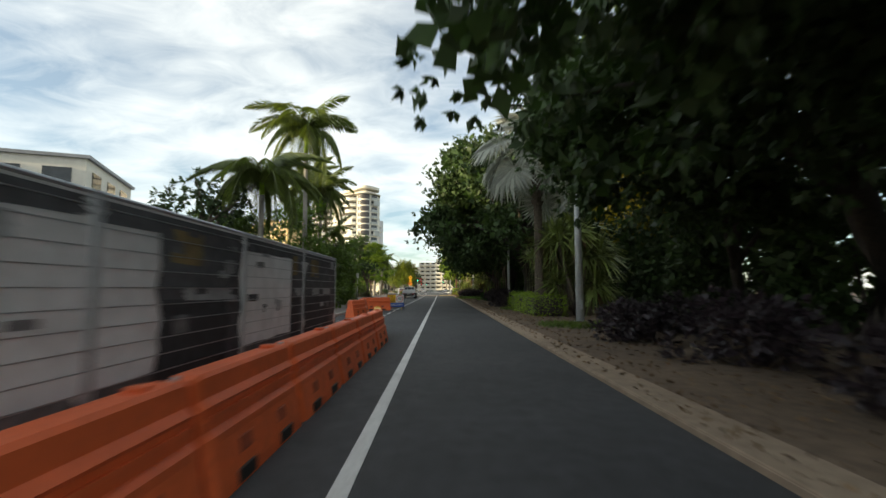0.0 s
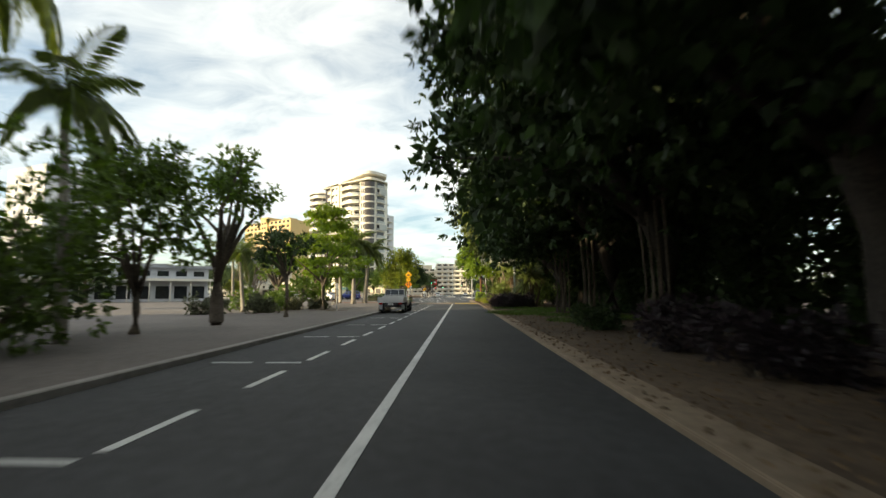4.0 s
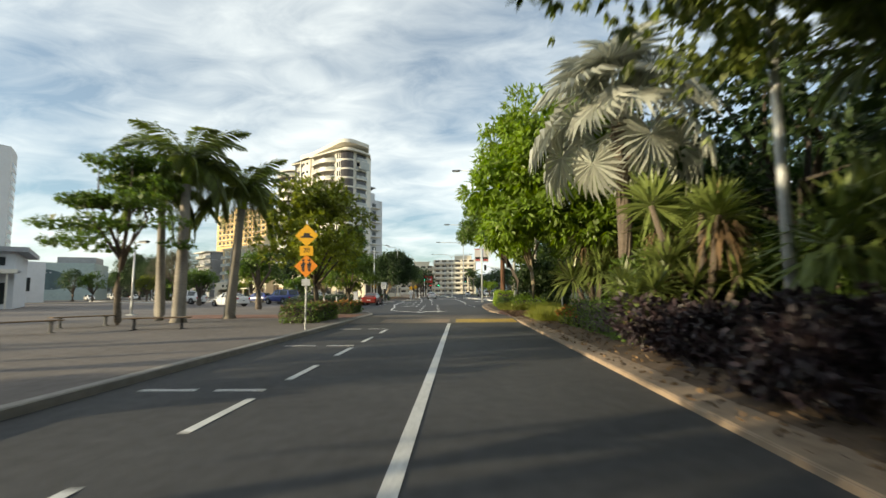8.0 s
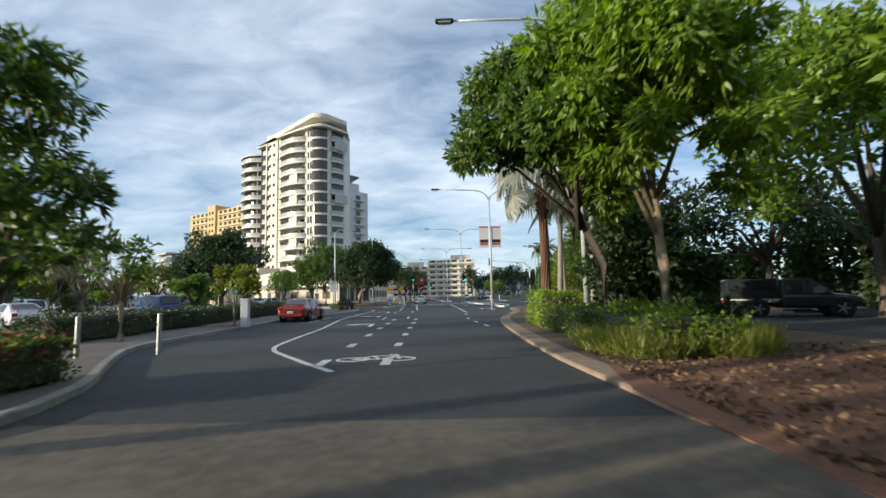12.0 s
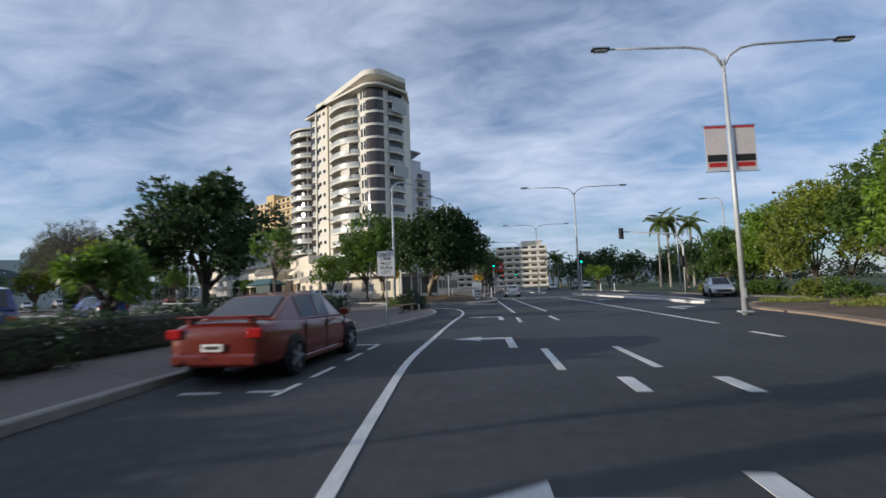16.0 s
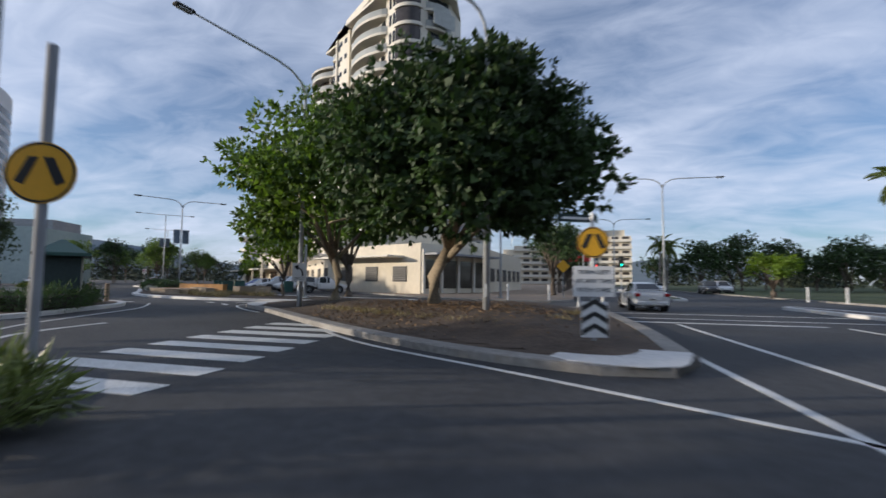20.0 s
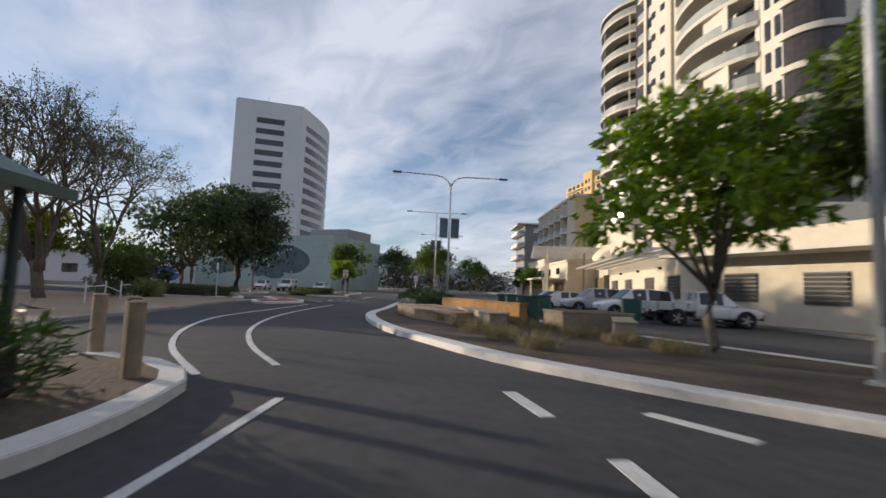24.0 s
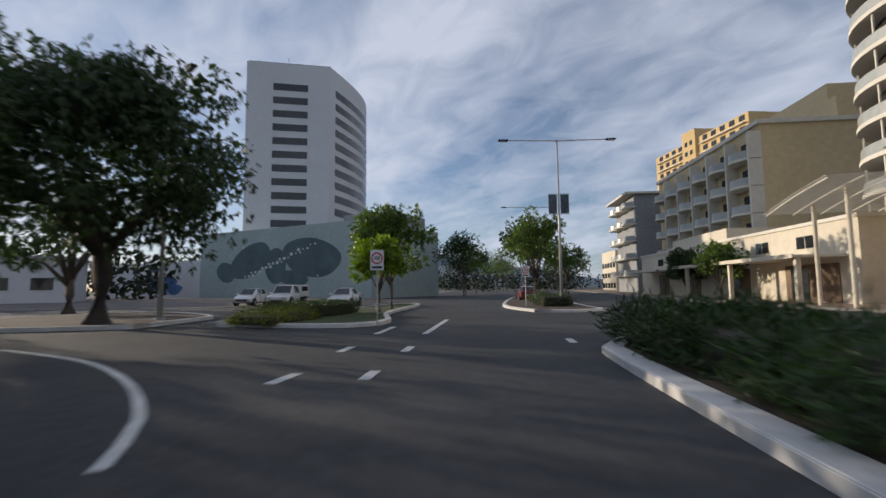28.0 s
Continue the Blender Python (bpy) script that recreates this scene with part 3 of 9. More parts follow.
# ---- road markings ----
def mark(name, pts, width, label, group=""):
    return tagged(link(name, ribbon(bmesh.new(), pts, width, 0.007, 0.006), LINE), label, "road marking", group, "structure")


mark("centre_line", [(0.31, -70), (0.31, 0), (0.31, 44.3)], 0.15, "solid white lane line")
for y in np.arange(-36, 42, 2.9):
    mark("lane_dash", [(-2.05, y), (-2.05, y + 1.5)], 0.12, "short white parking lane dash", "parking dashes")
for k in range(-7, 6):
    y = 12.7 + 5.72 * k
    for xa, xb in ((-4.0, -3.15), (-2.85, -2.1)):
        mark("bay_tick", [(xa, y), (xb, y)], 0.1, "white parking bay tick", "bay ticks")
mark("island_line", smooth_line([(-58.8, 132.3), (-60.4, 132.6), (-62.9, 132.5), (-65.7, 131.9), (-67.8, 131.0), (-70.0, 129.8)], 0.6), 0.14, "curving white edge line by the red island")
mark("slip_line", smooth_line([(-1.7, 55.6), (-3.3, 57.8), (-4.65, 60), (-5.15, 63), (-5.65, 68), (-6.4, 73), (-6.95, 77), (-7.2, 81), (-7.5, 86.5), (-7.7, 92), (-8.3, 96), (-9.2, 98.6), (-10.6, 100.0)], 0.6), 0.14, "curving solid white edge line")
for y in (56.4, 60.0, 63.6, 67.2, 70.8, 74.4):
    for x, s in ((-2.2, -0.05), (-0.75, -0.055)):
        mark("guide_dash", [(x + s * (y - 56), y), (x + s * (y + 0.95 - 56), y + 0.95)], 0.22, "short white bicycle lane dash", "guide dashes")
LN = lambda x0, y: x0 - 0.0925 * (y - 87)
for x0, s, ys in ((-4.1, -0.064, (76.0, 86.2)), (-2.5, -0.072, (76.2, 86.8))):
    for y in ys:
        mark("lane_dash", [(x0 + s * (y - 77), y), (x0 + s * (y + 2.6 - 77), y + 2.6)], 0.15, "short white dash between lanes", "lane dashes")
for x, y in ((2.2, 67.6), (1.85, 70.4), (1.5, 74.0), (1.48, 80.2)):
    mark("lane_dash", [(x, y), (x - 0.1, y + 1.2)], 0.15, "short white dash beside the verge", "lane dashes")
for xa, ya, xb, yb in ((-8.2, 74.1, -8.22, 74.9), (-8.25, 75.4, -8.28, 76.4), (-8.33, 77.2, -8.37, 78.2), (-8.4, 78.8, -8.45, 79.8), (-9.1, 79.72, -8.5, 79.8), (-8.75, 74.3, -8.2, 74.35), (-9.75, 74.15, -9.15, 74.2)):
    mark("bay_tick", [(xa, ya), (xb, yb)], 0.1, "white parking bay tick", "bay ticks")
mark("lane_line", [(LN(-4.5, 92.4), 92.4), (LN(-4.5, 117), 117)], 0.15, "solid white lane line")
mark("lane_line", [(LN(-2.75, 93.2), 93.2), (LN(-2.75, 117), 117)], 0.15, "solid white lane line")
mark("lane_line", [(1.55, 84), (-0.35, 117.5)], 0.15, "solid white lane line")
mark("stop_line", [(-7.2, 117.6), (-0.8, 117.9)], 0.3, "broad white painted stop line")
mark("crosswalk_line", [(-7.5, 119.6), (3.0, 120.1)], 0.16, "white painted crosswalk edge line")
mark("crosswalk_line", [(-7.8, 122.6), (2.6, 123.2)], 0.16, "white painted crosswalk edge line")
mark("island_line", smooth_line([(-6.0, 104.2), (-9.5, 106.3), (-13.2, 108.4), (-15.4, 110.2)], 0.6), 0.12, "white edge line beside the island")
mark("island_line", smooth_line([(-22.2, 115.7), (-24.4, 117.2), (-26.6, 119.4), (-26.8, 121.2)], 0.4), 0.12, "white edge line round the island tip")
mark("edge_line", smooth_line([(-22, 105.5), (-24.6, 108.2), (-26.6, 111.5), (-29.0, 115.6), (-32.2, 118.8)], 0.7), 0.12, "white edge line beside the kiosk island")
mark("edge_line", smooth_line([(-16.9, 103.3), (-19.6, 104.3), (-22.2, 106.8), (-23.2, 109.8)], 0.5), 0.18, "thick curving white give way line")
mark("lane_line", smooth_line([(-34.2, 118.3), (-37.7, 118.6), (-41.6, 119.7), (-45.8, 121.8), (-50.8, 126), (-55, 129.5)], 0.7), 0.13, "curving white lane line")
mark("lane_line", smooth_line([(-34.4, 119.6), (-37.3, 120.1), (-41.1, 121.4), (-45.6, 123.9), (-50.5, 127.6), (-54.4, 131)], 0.7), 0.13, "curving white lane line")
for a, b in (((-27.5, 119.6), (-28.6, 120.4)), ((-29.8, 121.0), (-30.9, 121.6)), ((-25.4, 122.0), (-26.6, 122.1)), ((-28.0, 122.1), (-29.2, 122.2)), ((-61.5, 134.3), (-62.1, 134.9)), ((-60.9, 135.6), (-61.5, 136.1)),
             ((-64.2, 136.5), (-64.9, 137.1)), ((-63.3, 137.7), (-64.0, 138.3)), ((-62.0, 142.0), (-62.7, 142.6)), ((-66.4, 140.2), (-71.2, 144.4)), ((-67.4, 139.0), (-69.4, 140.7))):
    mark("lane_dash", [a, b], 0.2, "short white dash between lanes", "junction dashes")
for i in range(8):
    y = 103.6 + 1.16 * i
    x = -15.6 - 0.17 * i
    tagged(link("zebra_stripe", ribbon(bmesh.new(), [(x - 1.65, y - 0.05), (x + 1.65, y + 0.05)], 0.58, 0.008, 0.006), LINE), "broad white zebra crossing stripe", "road marking", "zebra stripes", "structure")


def arrow(x, y, yaw, flip=1):
    bm = bmesh.new()
    for piece in ([(-0.1, -1.4), (0.1, -1.4), (0.1, 0.75), (-0.1, 0.75)], [(-0.75, 0.4), (-0.1, 0.4), (-0.1, 0.75), (-0.75, 0.75)], [(-1.5, 0.575), (-0.75, 0.1), (-0.75, 1.05)]):
        prism(bm, [(px * flip, py) for px, py in piece], 0.001, 0.008)
    ob = tagged(link("turn_arrow", bm, LINE), "white painted turn arrow", "road marking", "turn arrows", "structure")
    ob.matrix_world = pose(x, y, 0, 0, 0, yaw)


for ax, ay in ((-5.0, 80.2), (-5.6, 89.0), (-3.7, 70.5)):
    arrow(ax, ay, 5)
for ax, ay in ((3.2, 93.6), (1.9, 108)):
    arrow(ax, ay, 5, -1)
bm = bmesh.new()
for cx in (-0.55, 0.55):
    ribbon(bm, [(cx + 0.36 * math.cos(a), 0.30 * math.sin(a)) for a in np.linspace(0, 2 * math.pi, 17)], 0.09, 0.008, 0.006)
for p in ([(-0.55, 0), (-0.15, 0.55), (0.45, 0.55), (0.55, 0)], [(-0.15, 0.55), (0.1, 0.0), (0.45, 0.55)], [(-0.55, 0), (0.1, 0)], [(0.45, 0.55), (0.38, 0.8), (0.2, 0.8)]):
    ribbon(bm, p, 0.09, 0.0085, 0.006)
bike = tagged(link("bicycle_symbol", bm, LINE), "white painted bicycle symbol", "road marking", kind="structure")
bike.matrix_world = pose(-1.12, 57.3, 0, 0, 0, 0)

tagged(link("bed_path", prism(bmesh.new(), [(-48.5, 132.2), (-49.3, 132.9), (-47.0, 135.6), (-46.2, 134.9)], 0.14, 0.165), BRICK_PAVE), "red brick path across the end of the bed", "paving", kind="structure")

# ---- buildings ----
def wall_part(name, parent, mat, c, s, label="", bevel=0.0):
    return part(name, boxm(c, s, bevel=bevel), mat, parent, label)


def shared(name, me, parent, m, label=""):
    """One more object on a mesh that already has its material."""
    ob = new(name, me)
    ob.parent = parent
    ob.matrix_local = m
    if label:
        ob["label"] = label
    return ob


def mesh_of(name, bm, mat):
    me = bpy.data.meshes.new(name)
    bm.normal_update()
    bm.to_mesh(me)
    bm.free()
    me.materials.append(mat)
    return me


def arc_slab(bm, cx, cy, r0, r1, a0, a1, z0, z1, n=14):
    """A curved slab between two radii."""
    rows = []
    for i in range(n + 1):
        a = a0 + (a1 - a0) * i / n
        c, s = math.cos(a), math.sin(a)
        rows.append([bm.verts.new((cx + r * c, cy + r * s, z)) for r, z in ((r0, z0), (r1, z0), (r1, z1), (r0, z1))])
    for a, b in zip(rows, rows[1:]):
        for k in range(4):
            bm.faces.new((a[k], b[k], b[(k + 1) % 4], a[(k + 1) % 4]))
    bm.faces.new(rows[0])
    bm.faces.new(rows[-1][::-1])
    bmesh.ops.recalc_face_normals(bm, faces=bm.faces[:])
    return bm


def bow(w, d, n=12):
    """Outline of a balcony that bulges d forward over the width w, back edge at y = 0."""
    return [(-w / 2, 0)] + [(-w / 2 + w * i / n, 0.5 + (d - 0.5) * math.sin(math.pi * i / n) ** 0.7) for i in range(n + 1)] + [(w / 2, 0)]


def bow_rail(w, d, h, t=0.05, n=12):
    bm = bmesh.new()
    pts = bow(w, d, n)[1:-1]
    rows = []
    for x, y in pts:
        rows.append([bm.verts.new((x, y - 0.12, 0.0)), bm.verts.new((x, y - 0.12, h)), bm.verts.new((x, y - 0.12 - t, h)), bm.verts.new((x, y - 0.12 - t, 0.0))])
    for a, b in zip(rows, rows[1:]):
        for k in range(4):
            bm.faces.new((a[k], b[k], b[(k + 1) % 4], a[(k + 1) % 4]))
    bmesh.ops.recalc_face_normals(bm, faces=bm.faces[:])
    return bm


FL = 2.85
tower = thing("apartment_tower", pose(-35.7, 160.4, 0, 0, 0, 147.1), "tall white apartment tower with curved balconies and bronze glass", "building")
# solid core: rounded glazed corner, recessed balcony bay, window wall, slot and drum
core = bmesh.new()
NR, EY = 2.6, -8.5
BAY0, BAY1, SLOT0, SLOT1 = 2.5, 13.8, 20.0, 25.6
corner = [(-NR * math.sin(a), -NR + NR * math.cos(a)) for a in np.linspace(0, math.pi / 2, 9)]
prism(core, [(BAY0, -0.02), (0, -0.02)] + corner[1:] + [(-NR, EY), (0.0, -13), (SLOT1, -13), (SLOT1, -2.2), (SLOT0, -2.2), (SLOT0, 0), (BAY1, 0), (BAY1, -1.6), (BAY0, -1.6)], 6.5, 16 * FL)
part("wall", core, WALL_WHITE, tower)
DX, DY = 32.6, -8.6
drum = bmesh.new()
prism(drum, [(DX + 5.7 * math.cos(a), DY + 5.7 * math.sin(a)) for a in np.linspace(0, 2 * math.pi, 41)[:-1]], 6.5, 15.6 * FL)
part("wall", drum, GLASS_BROWN, tower, "glazed drum behind curved balconies")
part("wall", boxm((23.3, -3.0, 8 * FL + 3), (4.4, 2.0, 16 * FL - 6)), GLASS_BROWN, tower, "dark recessed slot")
part("pilaster", boxm((14.7, 0.16, 8 * FL + 3), (0.55, 0.34, 16 * FL - 6)), WALL_CREAM, tower)
part("pilaster", boxm((19.6, 0.14, 8 * FL + 3), (0.5, 0.3, 16 * FL - 6)), WALL_WHITE, tower)
BW, BC = BAY1 - BAY0, (BAY0 + BAY1) / 2
slab_me = mesh_of("slab", prism(bmesh.new(), bow(BW - 0.2, 2.3, 16), -0.14, 0.26), WALL_WHITE)
rail_me = mesh_of("railing", bow_rail(BW - 0.3, 2.3, 1.0, n=16), GLASS_RAIL)
glaz_me = mesh_of("window", boxm((0, -1.52, 1.35), (3.3, 0.1, 2.1)), GLASS_DARK)
glaz2_me = mesh_of("window", boxm((0, -1.52, 1.35), (2.2, 0.1, 2.1)), GLASS_BROWN)
pier_me = mesh_of("pier", boxm((0, -0.8, 1.5), (0.5, 1.6, FL)), WALL_WHITE)
wing_me = mesh_of("screen", boxm((0, 0.0, 1.35), (0.12, 1.5, 2.3)), WALL_WHITE)
drum_me = mesh_of("slab", arc_slab(bmesh.new(), 0, 0, 5.4, 7.3, radians(-20), radians(200), -0.12, 0.22, 24), WALL_WHITE)
drail_me = mesh_of("railing", arc_slab(bmesh.new(), 0, 0, 7.12, 7.17, radians(-18), radians(198), 0.22, 1.15, 24), GLASS_RAIL)
dpost_me = mesh_of("post", boxm((0, 7.0, 1.45), (0.14, 0.14, FL - 0.3)), WALL_WHITE)
nose_me = mesh_of("window", arc_slab(bmesh.new(), 0, -NR, NR - 0.1, NR + 0.12, radians(86), radians(178), 0.35, FL - 0.2, 10), GLASS_BROWN)
nband_me = mesh_of("slab", arc_slab(bmesh.new(), 0, -NR, NR - 0.1, NR + 0.35, radians(84), radians(184), -0.2, 0.32, 10), WALL_WHITE)
slit_me = mesh_of("window", boxm((0, 0.02, 1.6), (0.5, 0.12, 1.7)), GLASS_DARK)
small_me = mesh_of("window", boxm((0, 0.02, 1.7), (0.8, 0.12, 0.8)), GLASS_DARK)
tall_me = mesh_of("window", boxm((0, 0.02, 1.5), (1.0, 0.12, 1.5)), GLASS_DARK)
eslab_me = mesh_of("slab", prism(bmesh.new(), [(x, y * 0.6) for x, y in bow(5.2, 2.0, 10)], -0.15, 0.25), WALL_WHITE)
erail_me = mesh_of("railing", bow_rail(5.0, 1.3, 1.0, n=10), GLASS_RAIL)
eglass_me = mesh_of("window", boxm((0, 0, 1.4), (0.1, 4.0, 2.3)), GLASS_DARK)
epanel_me = mesh_of("screen", boxm((-1.5, 0, 1.5), (0.1, 4.2, FL - 0.4)), GLASS_RAIL)
sslab_me = mesh_of("slab", boxm((0, -0.5, 0.05), (2.2, 2.4, 0.3)), WALL_WHITE)
srail_me = mesh_of("railing", boxm((0, 0.62, 0.7), (2.0, 0.05, 0.95)), GLASS_RAIL)
screen_me = mesh_of("screen", boxm((0, 1.25, 1.5), (3.2, 0.08, 2.3)), WALL_WHITE)
for f in range(2, 16):
    z = f * FL
    b = shared("balcony", slab_me, tower, pose(BC, -0.3, z))
    shared("railing", rail_me, b, pose(0, 0, 0.26))
    shared("window", glaz_me, tower, pose(BC - 2.9, -0.05, z))
    shared("window", glaz2_me, tower, pose(BC + 2.6, -0.05, z))
    shared("screen", wing_me, tower, pose(BC + 0.4, -0.7, z))
    for x in (BAY0 + 0.3, BAY1 - 0.3):
        shared("pier", pier_me, tower, pose(x, 0.0, z))
    if f in (4, 5, 7, 9, 11):
        shared("screen", screen_me, tower, pose(BC + (-2.0 if f % 2 else 2.4), 0.15, z + 0.1))
    if f < 15:
        b = shared("balcony", drum_me, tower, pose(DX, DY, z + FL))
        shared("railing", drail_me, b, Matrix.Identity(4))
        for a in (5, 50, 95):
            shared("post", dpost_me, tower, pose(DX, DY, z, 0, 0, a - 60))
    shared("window", nose_me, tower, pose(0, 0, z))
    shared("band", nband_me, tower, pose(0, 0, z))
    for x in (0.75, 1.75):
        shared("window", slit_me, tower, pose(x, 0, z))
    for x in (16.4, 18.2):
        shared("window", small_me, tower, pose(x, 0, z))
    shared("window", tall_me, tower, pose(19.0, 0, z) @ Matrix.Diagonal((0.7, 1, 0.8, 1)))
    b = shared("balcony", sslab_me, tower, pose(21.2, -1.0, z))
    shared("railing", srail_me, b, Matrix.Identity(4))
    b = shared("balcony", eslab_me, tower, pose(-NR + 0.2, -6.0, z, 0, 0, 90))
    shared("railing", erail_me, b, pose(0, 0, 0.2))
    shared("window", eglass_me, tower, pose(-NR - 0.03, -6.0, z))
    if f in (3, 9, 14):
        shared("screen", epanel_me, tower, pose(-NR, -6.0, z))
crown = bmesh.new()
prism(crown, [(9, -1)] + [(0.5, -1.0)] + [(-2 * math.sin(a), -3 + 2 * math.cos(a)) for a in np.linspace(0.1, math.pi / 2, 9)] + [(-2, -8), (1, -12), (20, -12), (20, -1)], 16 * FL, 16 * FL + 1.5)
part("penthouse", crown, WALL_WHITE, tower, "white penthouse level")
rf = bmesh.new()
prism(rf, [(BAY1, 1.5), (0, 1.5)] + [(-(NR + 1.5) * math.sin(a), -NR + (NR + 1.5) * math.cos(a)) for a in np.linspace(0.1, math.pi / 2, 9)] + [(-NR - 1.5, EY), (0, -13), (25.5, -13), (25.5, -0.4), (BAY1, -0.4)], 16 * FL - 0.15, 16 * FL + 0.3)
part("roof", rf, WALL_WHITE, tower, "white overhanging roof slab")
# sloping crest that rises to the rounded corner
rf = bmesh.new()
prism(rf, [(BAY1 + 1, 0.9), (BAY1 - 3, 0.9), (BAY1 - 7, 0.9), (3, 0.9), (0, 0.9)] + [(-(NR + 0.9) * math.sin(a), -NR + (NR + 0.9) * math.cos(a)) for a in np.linspace(0.1, math.pi / 2, 9)] + [(-NR - 0.9, EY), (0, -12), (BAY1 + 1, -12)], 0.0, 1.15)
for v in rf.verts:
    v.co.z += 16 * FL + 0.3 + 2.1 * (1 - min(1, max(0, v.co.x) / (BAY1 + 1)))
part("roof", rf, WALL_WHITE, tower, "white crest sloping up to the rounded corner")
part("roof_block", boxm((17.2, -4.5, 16 * FL + 0.9), (6.4, 8.4, 2.6)), WALL_WHITE, tower)
part("roof_block", boxm((22.8, -5, 16 * FL - 0.4), (5.0, 6, 3.2)), WALL_WHITE, tower)
rt_ = bmesh.new()
prism(rt_, [(DX + 7.4 * math.cos(a), DY + 7.4 * math.sin(a)) for a in np.linspace(0, 2 * math.pi, 41)[:-1]], 15.6 * FL, 15.6 * FL + 0.4)
part("roof", rt_, WALL_WHITE, tower, "round white roof slab of the drum")

low = thing("apartment_block", pose(-43.5, 206, 0, 0, 0, 145.7), "pale grey apartment block with slanted roof fins", "building")
wall_part("wall", low, WALL_GREY, (6, -8, 20.5), (16, 16, 41))
wb_me = mesh_of("window", boxm((0, 0.03, 1.5), (2.2, 0.12, 1.5)), GLASS_DARK)
lb_me = mesh_of("slab", boxm((0, 0, 0), (2.2, 4.6, 0.25)), WALL_WHITE)
for f in range(3, 13):
    for x in (0.6, 5.0, 9.4, 12.6):
        shared("window", wb_me, low, pose(x, 0, f * 3.1))
    for y in (-4, -11):
        shared("balcony", lb_me, low, pose(-2.9, y, f * 3.1))
        shared("window", wb_me, low, pose(-2, y, f * 3.1, 0, 0, 90))
for c, s, ry in (((-1, -4, 44.2), (9, 9, 0.35), 14), ((5, -4, 46.0), (8, 9, 0.35), 14)):
    part("roof", boxm(c, s, ry=radians(ry)), ROOF_GREY, low, "slanted roof fin")
wall_part("wall", low, WALL_GREY, (4, -8, 42.5), (9, 10, 3.5))

# podium along the side street
pod = thing("corner_building", pose(-24.3, 141.5, 0, 0, 0, 131), "cream two storey podium with louvred openings and flat canopies", "building")
pb = bmesh.new()
prism(pb, [(0, 0), (13.18, 6.38), (30, -19.9), (21.8, -26), (4.84, -10.4)], 0.1, 5.2)
part("wall", pb, WALL_CREAM, pod)
prism(pb2 := bmesh.new(), [(13.2, 6.4), (30.0, 6.4), (51.5, 6.1), (51.5, -20), (24, -20), (13.2, -8)], 0.1, 7.6)
part("wall", pb2, WALL_CREAM, pod, "two storey street front")
prism(pb2 := bmesh.new(), [(33, 6.0), (51.2, 5.8), (51.2, -19), (33, -19)], 7.6, 9.6)
part("wall", pb2, WALL_CREAM, pod, "raised end of the parapet")
lv = bmesh.new()
box(lv, (0, 0.02, 0), (2.0, 0.10, 1.6))
for k in range(7):
    box(lv, (0, 0.10, -0.66 + 0.22 * k), (1.9, 0.07, 0.13), rx=radians(-25))
lv_me = mesh_of("louvre", lv, LOUVRE)
sm_me = mesh_of("window", boxm((0, 0.02, 0), (0.8, 0.1, 0.9)), GLASS_DARK)
for u in (0.2, 0.5, 0.8):
    shared("louvre", lv_me, pod, pose(13.18 * u, 6.38 * u, 2.1, 0, 0, 25.8))
for x in (17.2, 22.9, 29.6, 35.6):
    shared("louvre", lv_me, pod, pose(x, 6.4, 2.1) @ Matrix.Diagonal((1.15, 1, 1.05, 1)))
shutter_me = mesh_of("shutter", boxm((0, 0.03, 0), (0.85, 0.1, 1.3)), LOUVRE)
for x in (17.6, 23.2, 29.6, 37.0, 43.0):
    for e in (-0.46, 0.46):
        shared("shutter", shutter_me, pod, pose(x + e, 6.38 if x < 31 else 6.25, 5.5))
for x in (20, 26.2, 32.6):
    part("wall_lamp", rod(bmesh.new(), (x, 6.4, 3.6), (x, 6.62, 3.6), 0.12, n=10), DARK_METAL, pod)
part("canopy", boxm((7.6, 4.9, 3.9), (13, 2.2, 0.2), rz=radians(25.8)), WALL_WHITE, pod, "thin flat concrete canopy")
def lattice(x0, x1, y0, y1, z0, z1, bow, nr, ns):
    """A thin white lattice canopy: bowed ribs across x, straight slats along y."""
    at = lambda u: (x0 + (x1 - x0) * u, z0 + (z1 - z0) * u + bow * math.sin(math.pi * u))
    rib_me = None
    for k in range(nr):
        y = y0 + (y1 - y0) * k / (nr - 1)
        if rib_me is None:
            rib_me = mesh_of("rib", tube(bmesh.new(), [(at(u)[0], 0, at(u)[1]) for u in np.linspace(0, 1, 8)], 0.045, 5), WALL_WHITE)
        shared("rib", rib_me, pod, pose(0, y, 0))
    sl_me = mesh_of("slat", boxm((0, (y0 + y1) / 2, 0), (0.13, y1 - y0 + 0.3, 0.04)), WALL_WHITE)
    for k in range(ns):
        xx, zz = at(k / (ns - 1))
        shared("slat", sl_me, pod, pose(xx, 0, zz + 0.1, 0, -14, 0))


lattice(40.0, 47.5, 7.2, 15.0, 6.9, 6.0, 0.1, 6, 26)
lattice(12.0, 40.0, 6.6, 9.9, 4.3, 4.3, 0.05, 4, 58)
for x, y, h_ in ((42, 13.2, 6.7), (45.5, 13.2, 6.3)):
    part("column", rod(bmesh.new(), (x, y, 0.1), (x, y, h_), 0.12, n=12), WALL_CREAM, pod)
part("entrance", boxm((46.4, 6.22, 1.8), (7, 0.2, 3.4)), WOOD, pod, "timber-lined entrance")
part("entrance", boxm((40.4, 6.3, 1.9), (2.8, 0.2, 3.6)), GLASS_DARK, pod, "dark glass entrance door")
